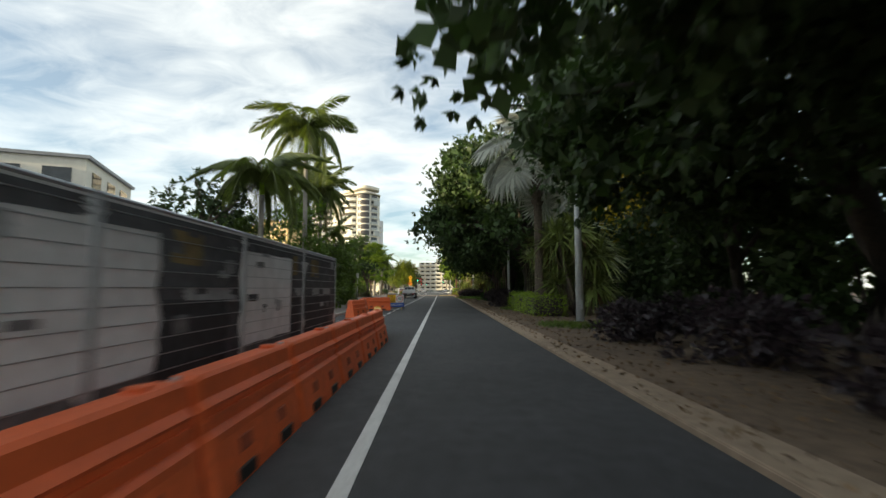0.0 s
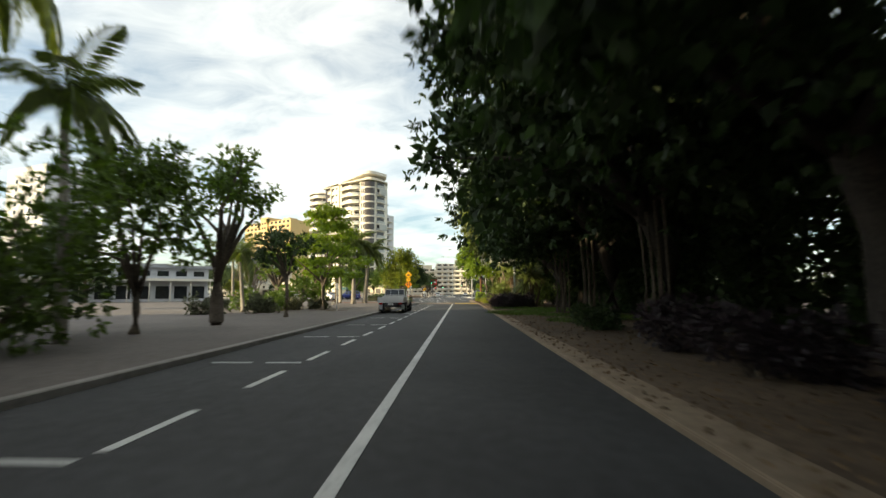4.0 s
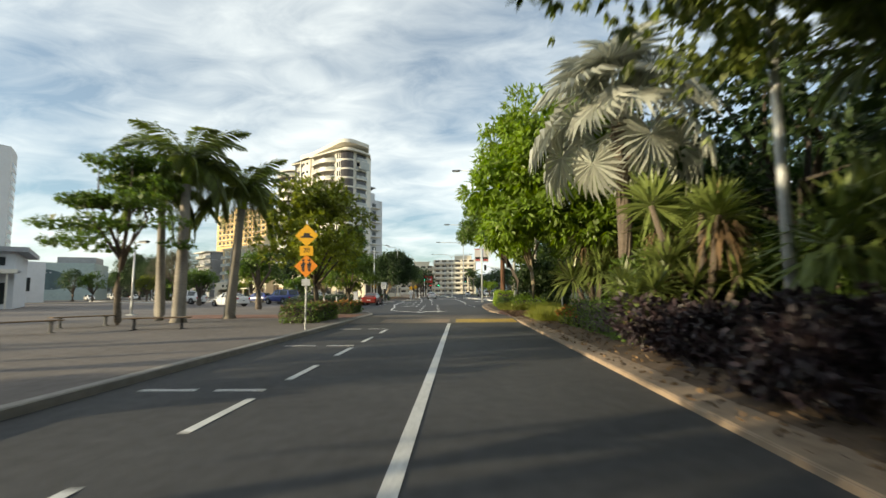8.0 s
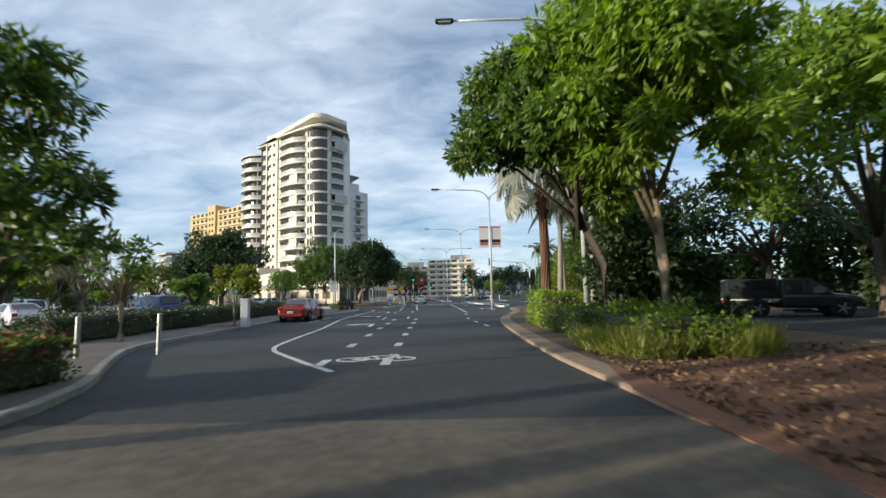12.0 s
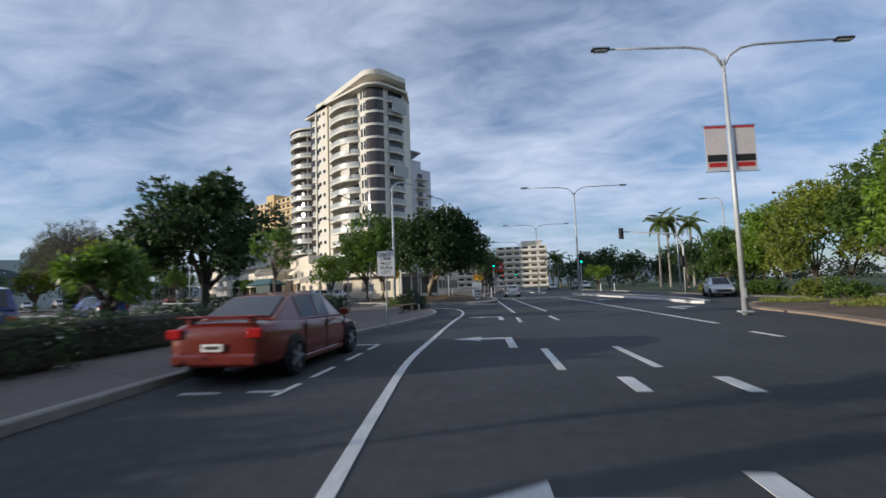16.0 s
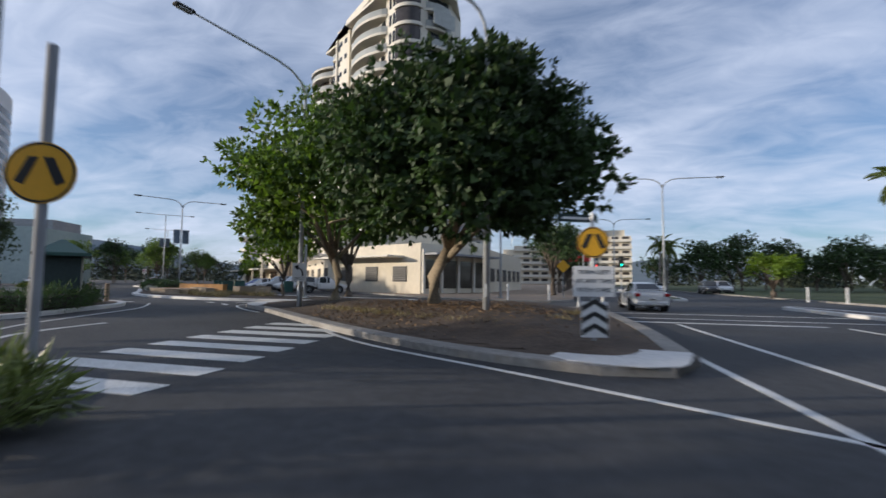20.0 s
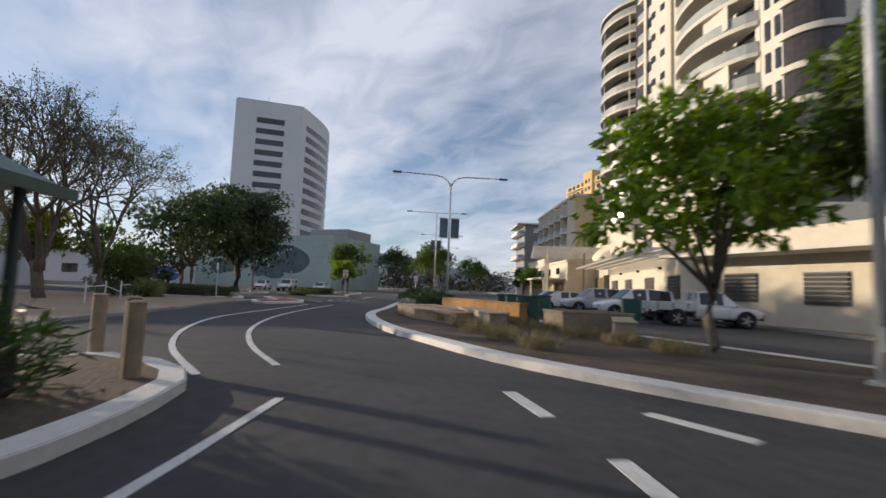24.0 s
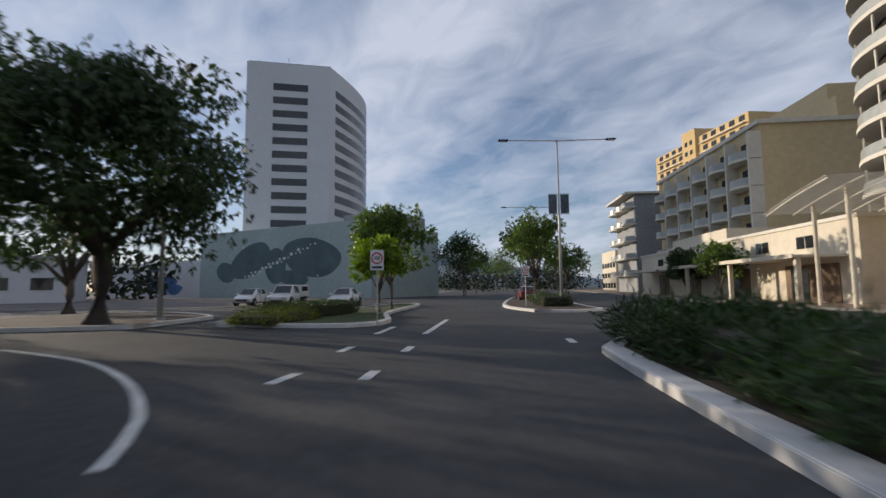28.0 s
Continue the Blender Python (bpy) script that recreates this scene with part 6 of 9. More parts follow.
# thicket behind the figs
tk_rng = np.random.default_rng(12)
for cy in range(-52, 40, 8):
    n = 10400 if -8 < cy < 20 else 5200
    u, w, q = tk_rng.random(n), tk_rng.random(n), tk_rng.random(n)
    top = (8.2 if -8 < cy < 20 else 5.2) + 1.2 * np.sin(cy + u * 7) + 0.8 * np.sin(u * 23)
    p = np.stack([13.2 + 1.2 * np.sin(u * 9 + cy) + 2.4 * q, cy + 8.6 * u, w * top], 1)
    p = p[~((p[:, 1] > 21.0) & (p[:, 1] < 31.5) & (p[:, 2] > 0.35) & (p[:, 2] < 1.5))]
    a = unit(tk_rng.normal(size=(len(p), 3)) + np.array([-0.6, 0, -0.2]))
    vv, ff = leaves_at(p, a, 0.5, 0.26, tk_rng)
    tkt = thing("thicket", pose(0, 0, 0.07), "tall dark undergrowth behind the fig trees", "shrub", "garden thicket")
    o = new("foliage", np_mesh("foliage", vv, ff, LEAF_DARK))
    o.parent = tkt
    for k in range(7):
        x0, y0 = 13.6 + 1.6 * tk_rng.random(), cy + 1.2 * k
        part("stem", tube(bmesh.new(), [(x0, y0, -0.05), (x0 - 0.2, y0 + 0.2, 2.0), (x0 - 0.1, y0 + 0.4, 4.4)], [0.07, 0.05, 0.02], 5), BARK_DARK, tkt)
for cy in range(42, 98, 8):
    n = 2600
    u, w, q = tk_rng.random(n), tk_rng.random(n), tk_rng.random(n)
    p = np.stack([26 + 1.2 * np.sin(u * 9 + cy) + 2.4 * q, cy + 8.6 * u, w * (5.0 + 1.2 * np.sin(cy + u * 7))], 1)
    vv, ff = leaves_at(p, unit(tk_rng.normal(size=(n, 3)) + np.array([-0.6, 0, -0.2])), 0.6, 0.34, tk_rng)
    tkt = thing("thicket", pose(0, 0, 0.07), "tall dark undergrowth behind the car park", "shrub", "garden thicket")
    o = new("foliage", np_mesh("foliage", vv, ff, LEAF_DARK))
    o.parent = tkt
# sunlit look of this tree comes partly from its gold leaf colour
tree(15.4, -19.0, 12.5, 4.6, "tall feathery tree with the gold of low sun put into its leaf colour", LEAF_SUN_GOLD, BARK, z=0.05, per=220, clumps=60, csize=0.24, th=0.25, trunk=0.2, ll=0.3, lw=0.07, weep=0.4, low=0.7, fill=12)
tree(12.6, -30.5, 9.5, 3.4, "dark leafy garden tree behind the lamp post", LEAF_DARK, BARK_DARK, z=0.05, per=170, clumps=44, csize=0.27, th=0.3, trunk=0.25, ll=0.28, lw=0.12, low=0.8, fill=16)
fan_palm(6.2, -24.3, 8.2, "silvery fan palm with rough trunk", 25, 1.6)
fan_palm(6.0, 37.4, 6.9, "large silver fan palm catching low sun", 27, 1.4)
fan_palm(5.0, 68.2, 7.2, "silver fan palm with a red-brown trunk beside the road", 27, 1.35, bark=BARK_RED)
palm(6.4, 71.5, 7.0, "slim palm with drooping fronds", 13, 1.0, 0.14, droop=1)
palm(8.2, 78.0, 7.4, "slim palm with drooping fronds", 13, 1.0, 0.14)
palm(9.4, 75.6, 9.5, "tall palm leaning over the verge", 14, 1.25, 0.16, droop=1)
yucca(8.3, -19.6, 4.4, "clump of sword-leaved yuccas in flower", 13, 1.7, flowers=4)
yucca(8.3, -24.4, 5.2, "tall yucca clump with dead leaf skirts", 12, 1.7, s=1.35, long=1)
yucca(6.75, 43.0, 4.4, "dense clump of tall yuccas with dead skirts", 9, 1.1, s=0.95, long=1)
yucca(6.9, 34.8, 4.4, "tall spiky yucca clump", 11, 1.6, s=1.1)
yucca(5.9, 35.2, 2.4, "low spiky yucca clump below the silver palm", 10, 1.2, s=0.95)
yucca(8.4, 30.0, 6.4, "tall yucca with drooping sword leaves", 6, 1.6, s=1.4, long=1)
tree(8.8, 46.6, 11.6, 5.2, "mango-like tree with bright lance leaves", LEAF_BRIGHT, BARK_PALE, z=0.08, per=300, clumps=150, csize=0.2, th=0.24, trunk=0.36, ll=0.38, lw=0.11, down=0.8, low=1.15, lean=(-2.9, -1.4), fill=22, limbs=10)
tree(6.5, 59.2, 12.2, 3.6, "tall leafy roadside tree with pale forked trunk", LEAF_BRIGHT, BARK_PALE, z=0.08, per=300, clumps=84, csize=0.24, th=0.32, trunk=0.17, ll=0.36, lw=0.1, down=0.9, low=0.9, fill=24, lean=(-0.2, 0))
tree(5.6, 61.6, 9.6, 3.1, "dark green tree overhanging the road edge", LEAF_MID, BARK_DARK, z=0.08, per=280, clumps=60, csize=0.26, th=0.46, trunk=0.16, ll=0.3, lw=0.1, down=0.8, low=0.3, lean=(-2.0, -0.9), fill=26)
shrub(7.3, 63.2, 1.7, 4.8, "dense dark bush under the roadside trees", LEAF_DARK, 5200, 0.3, 0.12, 0.08, "bushy_tree")
shrub(9.2, 64.6, 1.5, 3.6, "dense dark bush under the roadside trees", LEAF_DARK, 4200, 0.3, 0.12, 0.08, "bushy_tree")
shrub(8.4, 61.2, 1.2, 1.1, "low dark shrub at the edge of the car park", LEAF_DARK, 2600, 0.2, 0.09)
tree(19.0, 66.5, 14.2, 6.6, "tall bright green tree over the car park", LEAF_BRIGHT, BARK, z=0.08, per=240, clumps=80, csize=0.22, th=0.25, trunk=0.3, ll=0.36, lw=0.18, low=0.7, fill=24)
tree(13.5, 52.0, 11, 5.4, "green leafy tree shading the car park", LEAF_BRIGHT, BARK, z=0.08, per=200, clumps=38, th=0.26, ll=0.4, lw=0.14, low=0.5)
for gx, gy in ((22, 48), (24, 60), (22, 78), (14, 80), (18, 88), (30, 70), (32, 84), (12, 38), (16, 44)):
    tree(gx, gy, 10, 5.2, "dark leafy tree in the garden", LEAF_DARK, BARK_DARK, z=0.06, per=120, clumps=32, low=0.6, ll=0.38, lw=0.16)
# verge shrubs on the right
for sx_, sy_, sr, sh in ((7.4, 36.2, 1.6, 2.6), (8.6, 38.4, 1.8, 3.2), (7.8, 40.0, 1.5, 2.4), (9.6, 34.8, 1.9, 3.4), (9.8, 42.4, 1.9, 3.0)):
    shrub(sx_, sy_, sr, sh, "full green shrub below the silver palm", LEAF_BRIGHT if sy_ > 37 else LEAF_MID, 3200, 0.24, 0.09)
for sx_, sy_, sr, sh in ((6.6, -44, 1.4, 1.2), (6.8, -40, 1.5, 1.3), (6.6, -36.5, 1.4, 1.2), (7.8, -33.5, 1.4, 1.0), (6.4, -13, 1.5, 1.2), (6.6, -9.8, 1.6, 1.3), (6.2, -6.4, 1.4, 1.1), (6.8, -3.2, 1.4, 1.2), (6.5, 3.5, 1.2, 0.9)):
    shrub(sx_, sy_, sr, sh, "loose dusky green and purple shrub on the verge", LEAF_PURPLE if sy_ < 0 else LEAF_DARK)
for sx_, sy_ in ((5.4, 26.2), (5.2, 28.6), (5.4, 31.0), (6.6, 29.6), (6.8, 26.8), (5.6, 33.2), (7.4, 32.0)):
    shrub(sx_, sy_, 1.35, 1.25, "dark purple-leaved shrub massed along the verge", LEAF_PURPLE, 3000)
hedge(6.5, -21.6, 1.7, 8.0, 1.1, "clipped lime green hedge beside the road", LEAF_LIME, z=0.07)
hedge(6.3, 37.6, 2.2, 7.4, 1.05, "green rounded hedge beside the road", LEAF_MID, z=0.07, rough=0.1)
hedge(6.2, 42.0, 2.0, 2.4, 0.55, "low hedge with orange flowers beside the crossing", LEAF_YELLOW, z=0.07, tips=FLOWER_ORANGE, tipn=700)
hedge(-6.35, 45.0, 1.5, 4.2, 0.8, "square clipped hedge with bronze tips", LEAF_MID, tips=LEAF_DEAD, tipn=900)
hedge(-6.55, 53.1, 1.2, 2.7, 0.75, "square clipped hedge with orange tips", LEAF_MID, tips=FLOWER_ORANGE, tipn=400)
hedge(5.0, 61.8, 1.5, 5.0, 0.85, "clipped dark green hedge in the verge garden", LEAF_MID, z=0.07, rough=0.1)
hedge(5.0, 66.5, 1.6, 3.4, 1.35, "clipped yellow-green box hedge", LEAF_LIME, z=0.07)
for hx, hy, hl in ((5.8, 58.6, 5.0), (6.6, 62.8, 3.4), (6.2, 70.6, 4.2), (7.4, 75.2, 5)):
    hedge(hx, hy, 2.2, hl, 0.8, "low uneven green hedge in the verge garden", LEAF_BRIGHT, z=0.07, rough=0.14)
for k in range(7):
    hedge(-13.2 - 0.55 * k, 63.5 + 5.0 * k, 1.6, 4.7, 0.95, "flowering low hedge between footpath and car park", LEAF_DARK, tips=FLOWER_WHITE, tipn=90, rough=0.12)
grass_patch("lime_grass", [(5.2, 44.6, 0.9), (6.4, 45.0, 1.2), (7.6, 45.6, 1.2), (5.3, 46.2, 1.0), (8.4, 46.2, 1.0), (7.2, 46.6, 0.9), (5.4, 47.0, 0.7), (4.9, 56.6, 1.0), (5.8, 57.8, 1.1), (4.6, 57.6, 0.9), (6.4, 56.6, 1.0), (7.4, 58.0, 1.0)], 20000, 0.6, GRASS_BLADE, "clumps of yellow-green ornamental grass")
grass_patch("verge_grass", [(7 + 2.5 * math.sin(k), 8 + 1.7 * k, 1.6) for k in range(11)] + [(6.0, -31.5, 1.4), (6.2, -18, 1.2)], 12000, 0.22, LEAF_MID, "rough green groundcover on the verge")
# island planting
tree(-14.0, 115.2, 9.4, 5.6, "large dense spreading tree on the traffic island", LEAF_DARK, BARK_PALE, z=0.5, per=330, clumps=120, csize=0.24, th=0.23, trunk=0.27, ll=0.27, lw=0.15, low=1.05, lean=(1.0, 0.3), fill=40)
tree(-20.1, 118.4, 10.0, 5.2, "spreading leafy tree on the traffic island", LEAF_MID, BARK_PALE, z=0.45, per=330, clumps=66, csize=0.25, th=0.22, trunk=0.22, ll=0.28, lw=0.15, low=1.0, lean=(-0.2, 0))
tree(-30.6, 128.6, 6.6, 2.9, "rounded green tree in the garden bed", LEAF_BRIGHT, BARK, z=0.14, per=230, clumps=28, th=0.25, trunk=0.13, ll=0.26, low=0.4)
tree(-26.2, 130.6, 8.4, 3.6, "dense green tree beside the cream building", LEAF_MID, BARK, z=0.14, per=250, clumps=32, th=0.3, ll=0.3, low=0.2)
grass_patch("island_grass", [(-11 - 1.0 * k, 111 + 0.55 * k, 0.5) for k in range(8)] + [(-9.4, 113, 0.4), (-9.0, 116, 0.4)], 1100, 0.2, GRASS_DRY, "thin dry grass tufts on the island", z=0.3, spread=0.5)
grass_patch("bed_grass", [(-33 - 1.6 * k, 125.0 + 0.55 * k + 0.05 * k * k, 0.45) for k in range(9)] + [(-31 - 1.5 * k, 127.4 + 0.4 * k, 0.5) for k in range(6)], 3200, 0.42, GRASS_DRY, "tufted dry ornamental grass in the bed", z=0.15, spread=0.45)
for k in (0, 1, 2, 3, 4):
    hedge(-49.6 - 2.1 * k - (0.7 if k > 1 else 0), 135.7 + 1.75 * k - (0.85 if k > 1 else 0), 1.5 if k < 2 else 2.3, 3.4, 0.72, "dense low dark green planting in the bed", LEAF_DARK, rz=50.5, z=0.14, ll=0.28, lw=0.05, rough=0.14, name="planting")
hedge(-29.6, 112.0, 1.6, 4.2, 0.65, "dark strappy planting beside the kiosk", LEAF_DARK, rz=30, z=0.14, ll=0.3, lw=0.04, rough=0.14, name="planting")
hedge(-32.6, 115.0, 1.2, 3.0, 0.6, "dark strappy planting beside the kiosk", LEAF_DARK, rz=40, z=0.14, ll=0.3, lw=0.04, rough=0.14, name="planting")
shrub(-11.6, 96.9, 0.9, 0.95, "dark strappy shrub by the footpath corner", LEAF_DARK, 1800, 0.35, 0.04, 0.12)
shrub(-13.8, 101.6, 0.8, 0.5, "grey-green strappy planting at the corner", LEAF_SWORD, 1200, 0.35, 0.04, 0.12)
# trees round the side street
def bare_tree(x, y, h, r, label, trunk=0.2, z=0.12, seed=0, leaves=15):
    """A tree of ever finer branching with a few small leaves at the tips."""
    rng = np.random.default_rng(300 + seed)
    t = thing("tree", pose(x, y, z), label, "tree")
    twigs, tips = [], []

    def grow(p, d, ln, rad, lev):
        pts = [p]
        for _ in range(3):
            d = (d + Vector(rng.normal(size=3)) * (0.10 + 0.03 * lev) + Vector((0, 0, 0.04))).normalized()
            pts.append(pts[-1] + d * ln / 3)
        twigs.append((pts, rad, lev))
        if lev == 6:
            tips.extend(pts[1:])
            return
        n = (4, 3, 3, 3, 3, 2)[lev]
        ph = rng.random() * 6.283
        for k in range(n):
            side = d.to_track_quat("Z", "Y") @ Vector((math.cos(ph + 6.283 * k / n), math.sin(ph + 6.283 * k / n), 0))
            sp = rng.uniform(0.45, 0.85) if lev else rng.uniform(0.4, 0.75)
            st = pts[-1] if k < 2 else pts[2].lerp(pts[3], rng.random())
            grow(st, (d + side * sp).normalized(), (h * 0.27 if lev == 0 else ln * rng.uniform(0.66, 0.82)), rad * 0.62, lev + 1)
    grow(Vector((0, 0, -0.1)), Vector((0, 0, 1)), h * 0.17, trunk, 0)
    tp = np.array([tuple(q) for q in tips])
    kx, kz = r / np.percentile(np.hypot(tp[:, 0], tp[:, 1]), 96), h / tp[:, 2].max()
    bm = bmesh.new()
    for pts, rad, lev in twigs:
        tube(bm, [(q.x * kx, q.y * kx, q.z * kz) for q in pts], [rad * (1 - 0.12 * i) for i in range(4)], (9, 7, 5, 4, 3, 3, 3)[lev])
    part("trunk", bm, BARK, t, smooth=True)
    tp = np.repeat(tp * np.array([kx, kx, kz]), leaves // 3, axis=0)
    tp += rng.normal(size=tp.shape) * 0.13
    v, f = leaves_at(tp, unit(rng.normal(size=tp.shape)), 0.14, 0.06, rng)
    new("crown", np_mesh("crown", v, f, LEAF_GREYISH)).parent = t


bare_tree(-57.6, 116.2, 11.6, 5.6, "tall nearly bare tree with fine grey twigs", 0.3, seed=1)
bare_tree(-60.6, 118.9, 11.2, 5.6, "spreading thinly leaved tree with fine twigs", 0.19, seed=2)
tree(-77.2, 131.4, 12.5, 6.2, "large weeping dark green tree on an island", LEAF_DARK, BARK_DARK, z=0.14, per=520, clumps=76, csize=0.26, th=0.26, trunk=0.42, ll=0.3, lw=0.09, weep=1.1, low=0.95, down=0.6)
tree(-70.6, 125.8, 9.4, 5.4, "green tree with open branching on a small island", LEAF_DARK, BARK, z=0.14, per=330, clumps=44, csize=0.27, th=0.28, trunk=0.16, ll=0.26, lw=0.11, weep=0.5, low=0.6)
shrub(-62.4, 120.0, 1.5, 4.2, "tall olive-green bush beside the bare tree", LEAF_MID, 4200, 0.24, 0.07, 0.12, "bushy_tree")
shrub(-64.2, 121.0, 1.4, 3.4, "tall olive-green bush beside the bare tree", LEAF_GREYISH, 3600, 0.24, 0.07, 0.12, "bushy_tree")
shrub(-60.8, 121.0, 1.2, 0.9, "low strappy planting beside the path", LEAF_SWORD, 1800, 0.4, 0.04, 0.12)
shrub(-62.6, 121.9, 1.1, 0.8, "low strappy planting beside the path", LEAF_SWORD, 1600, 0.4, 0.04, 0.12)
tree(-64.5, 116, 5.5, 2.4, "olive-green bushy tree by the path", LEAF_YELLOW, BARK, per=140, clumps=20, th=0.25)
tree(-80.0, 146.2, 7.0, 2.5, "light green street tree in the median", LEAF_MID, BARK, z=0.14, per=180, clumps=28, csize=0.32, th=0.25, trunk=0.1, low=0.5)
tree(-76.5, 143.6, 4.2, 1.6, "small light green street tree in the median", LEAF_BRIGHT, BARK, z=0.14, per=160, clumps=20, csize=0.34, th=0.3, trunk=0.07)
for k, (tx, ty, h_, r_) in enumerate(((-84, 163.2, 8.6, 2.8), (-93, 171, 9.5, 3.2), (-96, 176, 9, 3.2), (-112, 176, 10, 4.4), (-122, 184, 10, 4.6), (-134, 196, 10, 4.6), (-108, 196, 9, 4), (-124, 214, 9, 4.2), (-74, 176.5, 5, 2.2), (-80, 182, 5, 2.2), (-150, 216, 11, 5), (-146, 236, 10, 5), (-170, 238, 11, 6))):
    tree(tx, ty, h_, r_, "green street tree along the side street", (LEAF_MID, LEAF_DARK)[k % 2], BARK, z=0.12, per=170, clumps=28, th=0.28, trunk=0.14, seed=k, fill=10)
hedge(-66.0, 125.0, 5.2, 3.2, 0.7, "clipped dark hedge on a small island", LEAF_DARK, rz=35, z=0.14)
hedge(-76.6, 140.2, 5.0, 2.2, 0.6, "clipped dark hedge in the median", LEAF_DARK, rz=130, z=0.14)
hedge(-73.4, 137.4, 3.4, 2.0, 0.3, "low grassy planting in the median", LEAF_YELLOW, rz=130, z=0.14, rough=0.1)
hedge(-76.4, 157.0, 5.2, 1.8, 0.7, "dark shrubs in the median", LEAF_DARK, rz=140, z=0.14, rough=0.15)
palm(-59.6, 169.2, 9.0, "small palm rising beside the entrance canopy", 12, 0.8, 0.12)
# right-hand verge of the wide road
for k, (tx, ty, h_, r_) in enumerate(((15, 92, 9.0, 3.6), (17.5, 98.5, 9.4, 3.8), (16.0, 104, 8.6, 3.6), (16.6, 110, 7.8, 3.2), (15.0, 116, 6.4, 2.8), (22, 100, 11.0, 4.6), (22, 110, 9.8, 4.4), (13.0, 86, 9.0, 3.8), (20, 124, 6.6, 3.2))):
    tree(tx, ty, h_, r_, "bushy green tree along the far verge", (LEAF_BRIGHT, LEAF_MID, LEAF_YELLOW)[k % 3], BARK, per=210, clumps=40, csize=0.32, th=0.14, low=1.3, ll=0.3, lw=0.11, trunk=0.12, limbs=5)
for k in range(6):
    shrub(13.6 + 0.5 * (k % 2), 97 + 4.2 * k, 1.3, 1.1, "rough green shrub on the far verge", (LEAF_MID, LEAF_YELLOW)[k % 2])
grass_patch("verge_grass", [(9 + 1.6 * k % 7, 84 + 1.2 * k, 1.4) for k in range(10)], 7000, 0.3, GRASS_BLADE, "long rough grass on the verge", z=0.07)
tree(20.5, 142, 7.2, 3.8, "rounded tree beyond the signals", LEAF_DARK, BARK, per=200, clumps=28, th=0.3)
tree(9.0, 152, 4.4, 2.2, "small bright tree beyond the signals", LEAF_BRIGHT, BARK, per=170, clumps=20, th=0.25)
for tx, ty, h_ in ((19.5, 152, 11.5), (22, 155, 12), (24.5, 151, 11), (4.0, 190, 8.6), (5.5, 192, 8)):
    palm(tx, ty, h_, "distant palm with a feathery crown", 13, 1.2, 0.17)
for k in range(16):
    tree(12 + 7.5 * (k % 8) - 3 * (k // 8), 196 + 22 * (k // 8) + 3 * (k % 3), 8.5 + (k * 3) % 4, 5.2, "distant dark rounded tree", LEAF_DARK, BARK, per=80, clumps=22, th=0.2, low=0.6, ll=0.55, lw=0.3, seed=k, limbs=4)
for k in range(6):
    tree(-11.8, 146 + 11 * k, 7.4 + k % 3, 3.4, "dark street tree along the first street", LEAF_DARK, BARK, per=170, clumps=22, th=0.3, ll=0.3, seed=k)
# far belts of woods
rng = np.random.default_rng(21)
pos, ax = [], []
for cx, cy, n_ in ((90, 330, 60), (-40, 460, 50), (-210, 300, 50), (-160, 30, 60), (-170, 120, 40), (120, 200, 40)):
    for _ in range(n_):
        bx, by, bh = cx + rng.normal() * 55, cy + rng.normal() * 30, rng.uniform(5, 12)
        if -125 < bx < 60 and -80 < by < 295 or abs(bx) < 20:
            continue
        d = unit(rng.normal(size=(150, 3)))
        p = d * rng.uniform(0.75, 1.05, 150)[:, None] * np.array([5, 5, bh * 0.5]) + np.array([bx, by, bh * 0.5])
        p[:, 2] = np.maximum(p[:, 2], 0.2)
        pos.append(p)
        ax.append(unit(rng.normal(size=(150, 3))))
vv, ff = leaves_at(np.concatenate(pos), np.concatenate(ax), 1.2, 0.95, rng)
tagged(new("far_woods", np_mesh("far_woods", vv, ff, WOODS)), "distant belts of dark trees", "woods", kind="stuff")
# fallen leaves
n = 11000
px_ = 3.75 + 7.2 * rng.random(n) ** 1.4
py_ = np.where(rng.random(n) < 0.3, rng.uniform(48, 58, n), rng.uniform(-46, 48, n))
lp = np.stack([px_, py_, np.where((py_ > 48.5) & (py_ < 57), 0.098, 0.08)], 1)
la = unit(np.stack([rng.normal(size=n), rng.normal(size=n), np.abs(rng.normal(size=n)) * 0.25 + 0.05], 1))
vv, ff = leaves_at(lp, la, 0.1, 0.055, rng)
tagged(new("leaf_litter", np_mesh("leaf_litter", vv, ff, LEAF_DEAD)), "brown fallen leaves on the verge", "leaf litter", kind="stuff")
n = 3600
lp = np.stack([-14.0 + rng.normal(size=n) * 2.6, 114.6 + rng.normal(size=n) * 2.2, np.zeros(n)], 1)
lp = lp[island_depth(lp[:, 0], lp[:, 1]) > 0.6]
lp[:, 2] = island_z(lp[:, 0], lp[:, 1]) + 0.008
la = unit(np.stack([rng.normal(size=len(lp)), rng.normal(size=len(lp)), np.full(len(lp), 0.15)], 1))
vv, ff = leaves_at(lp, la, 0.085, 0.05, rng)
tagged(new("leaf_litter", np_mesh("leaf_litter", vv, ff, LEAF_DEAD)), "brown fallen leaves on the tree island", "leaf litter", kind="stuff")
# silvery lilies and grass at the end of the long bed
lily = [(-49.9 - 0.77 * k, 133.5 + 0.64 * k, 0.3) for k in range(4)] + [(-49.9 - 0.77 * k, 134.3 + 0.64 * k, 0.3) for k in range(4)]
grass_patch("silver_grass", lily, 1100, 0.5, LEAF_SILVER, "pale strappy lily leaves in the garden bed", z=0.15, width=0.018, spread=0.5)
grass_patch("lawn", [(-9.5 - 1.5 * (k % 5), -30 + 2.2 * (k // 5), 1.4) for k in range(25)], 9000, 0.06, GRASS_BLADE, "short green lawn beside the footpath", z=0.13, width=0.01)

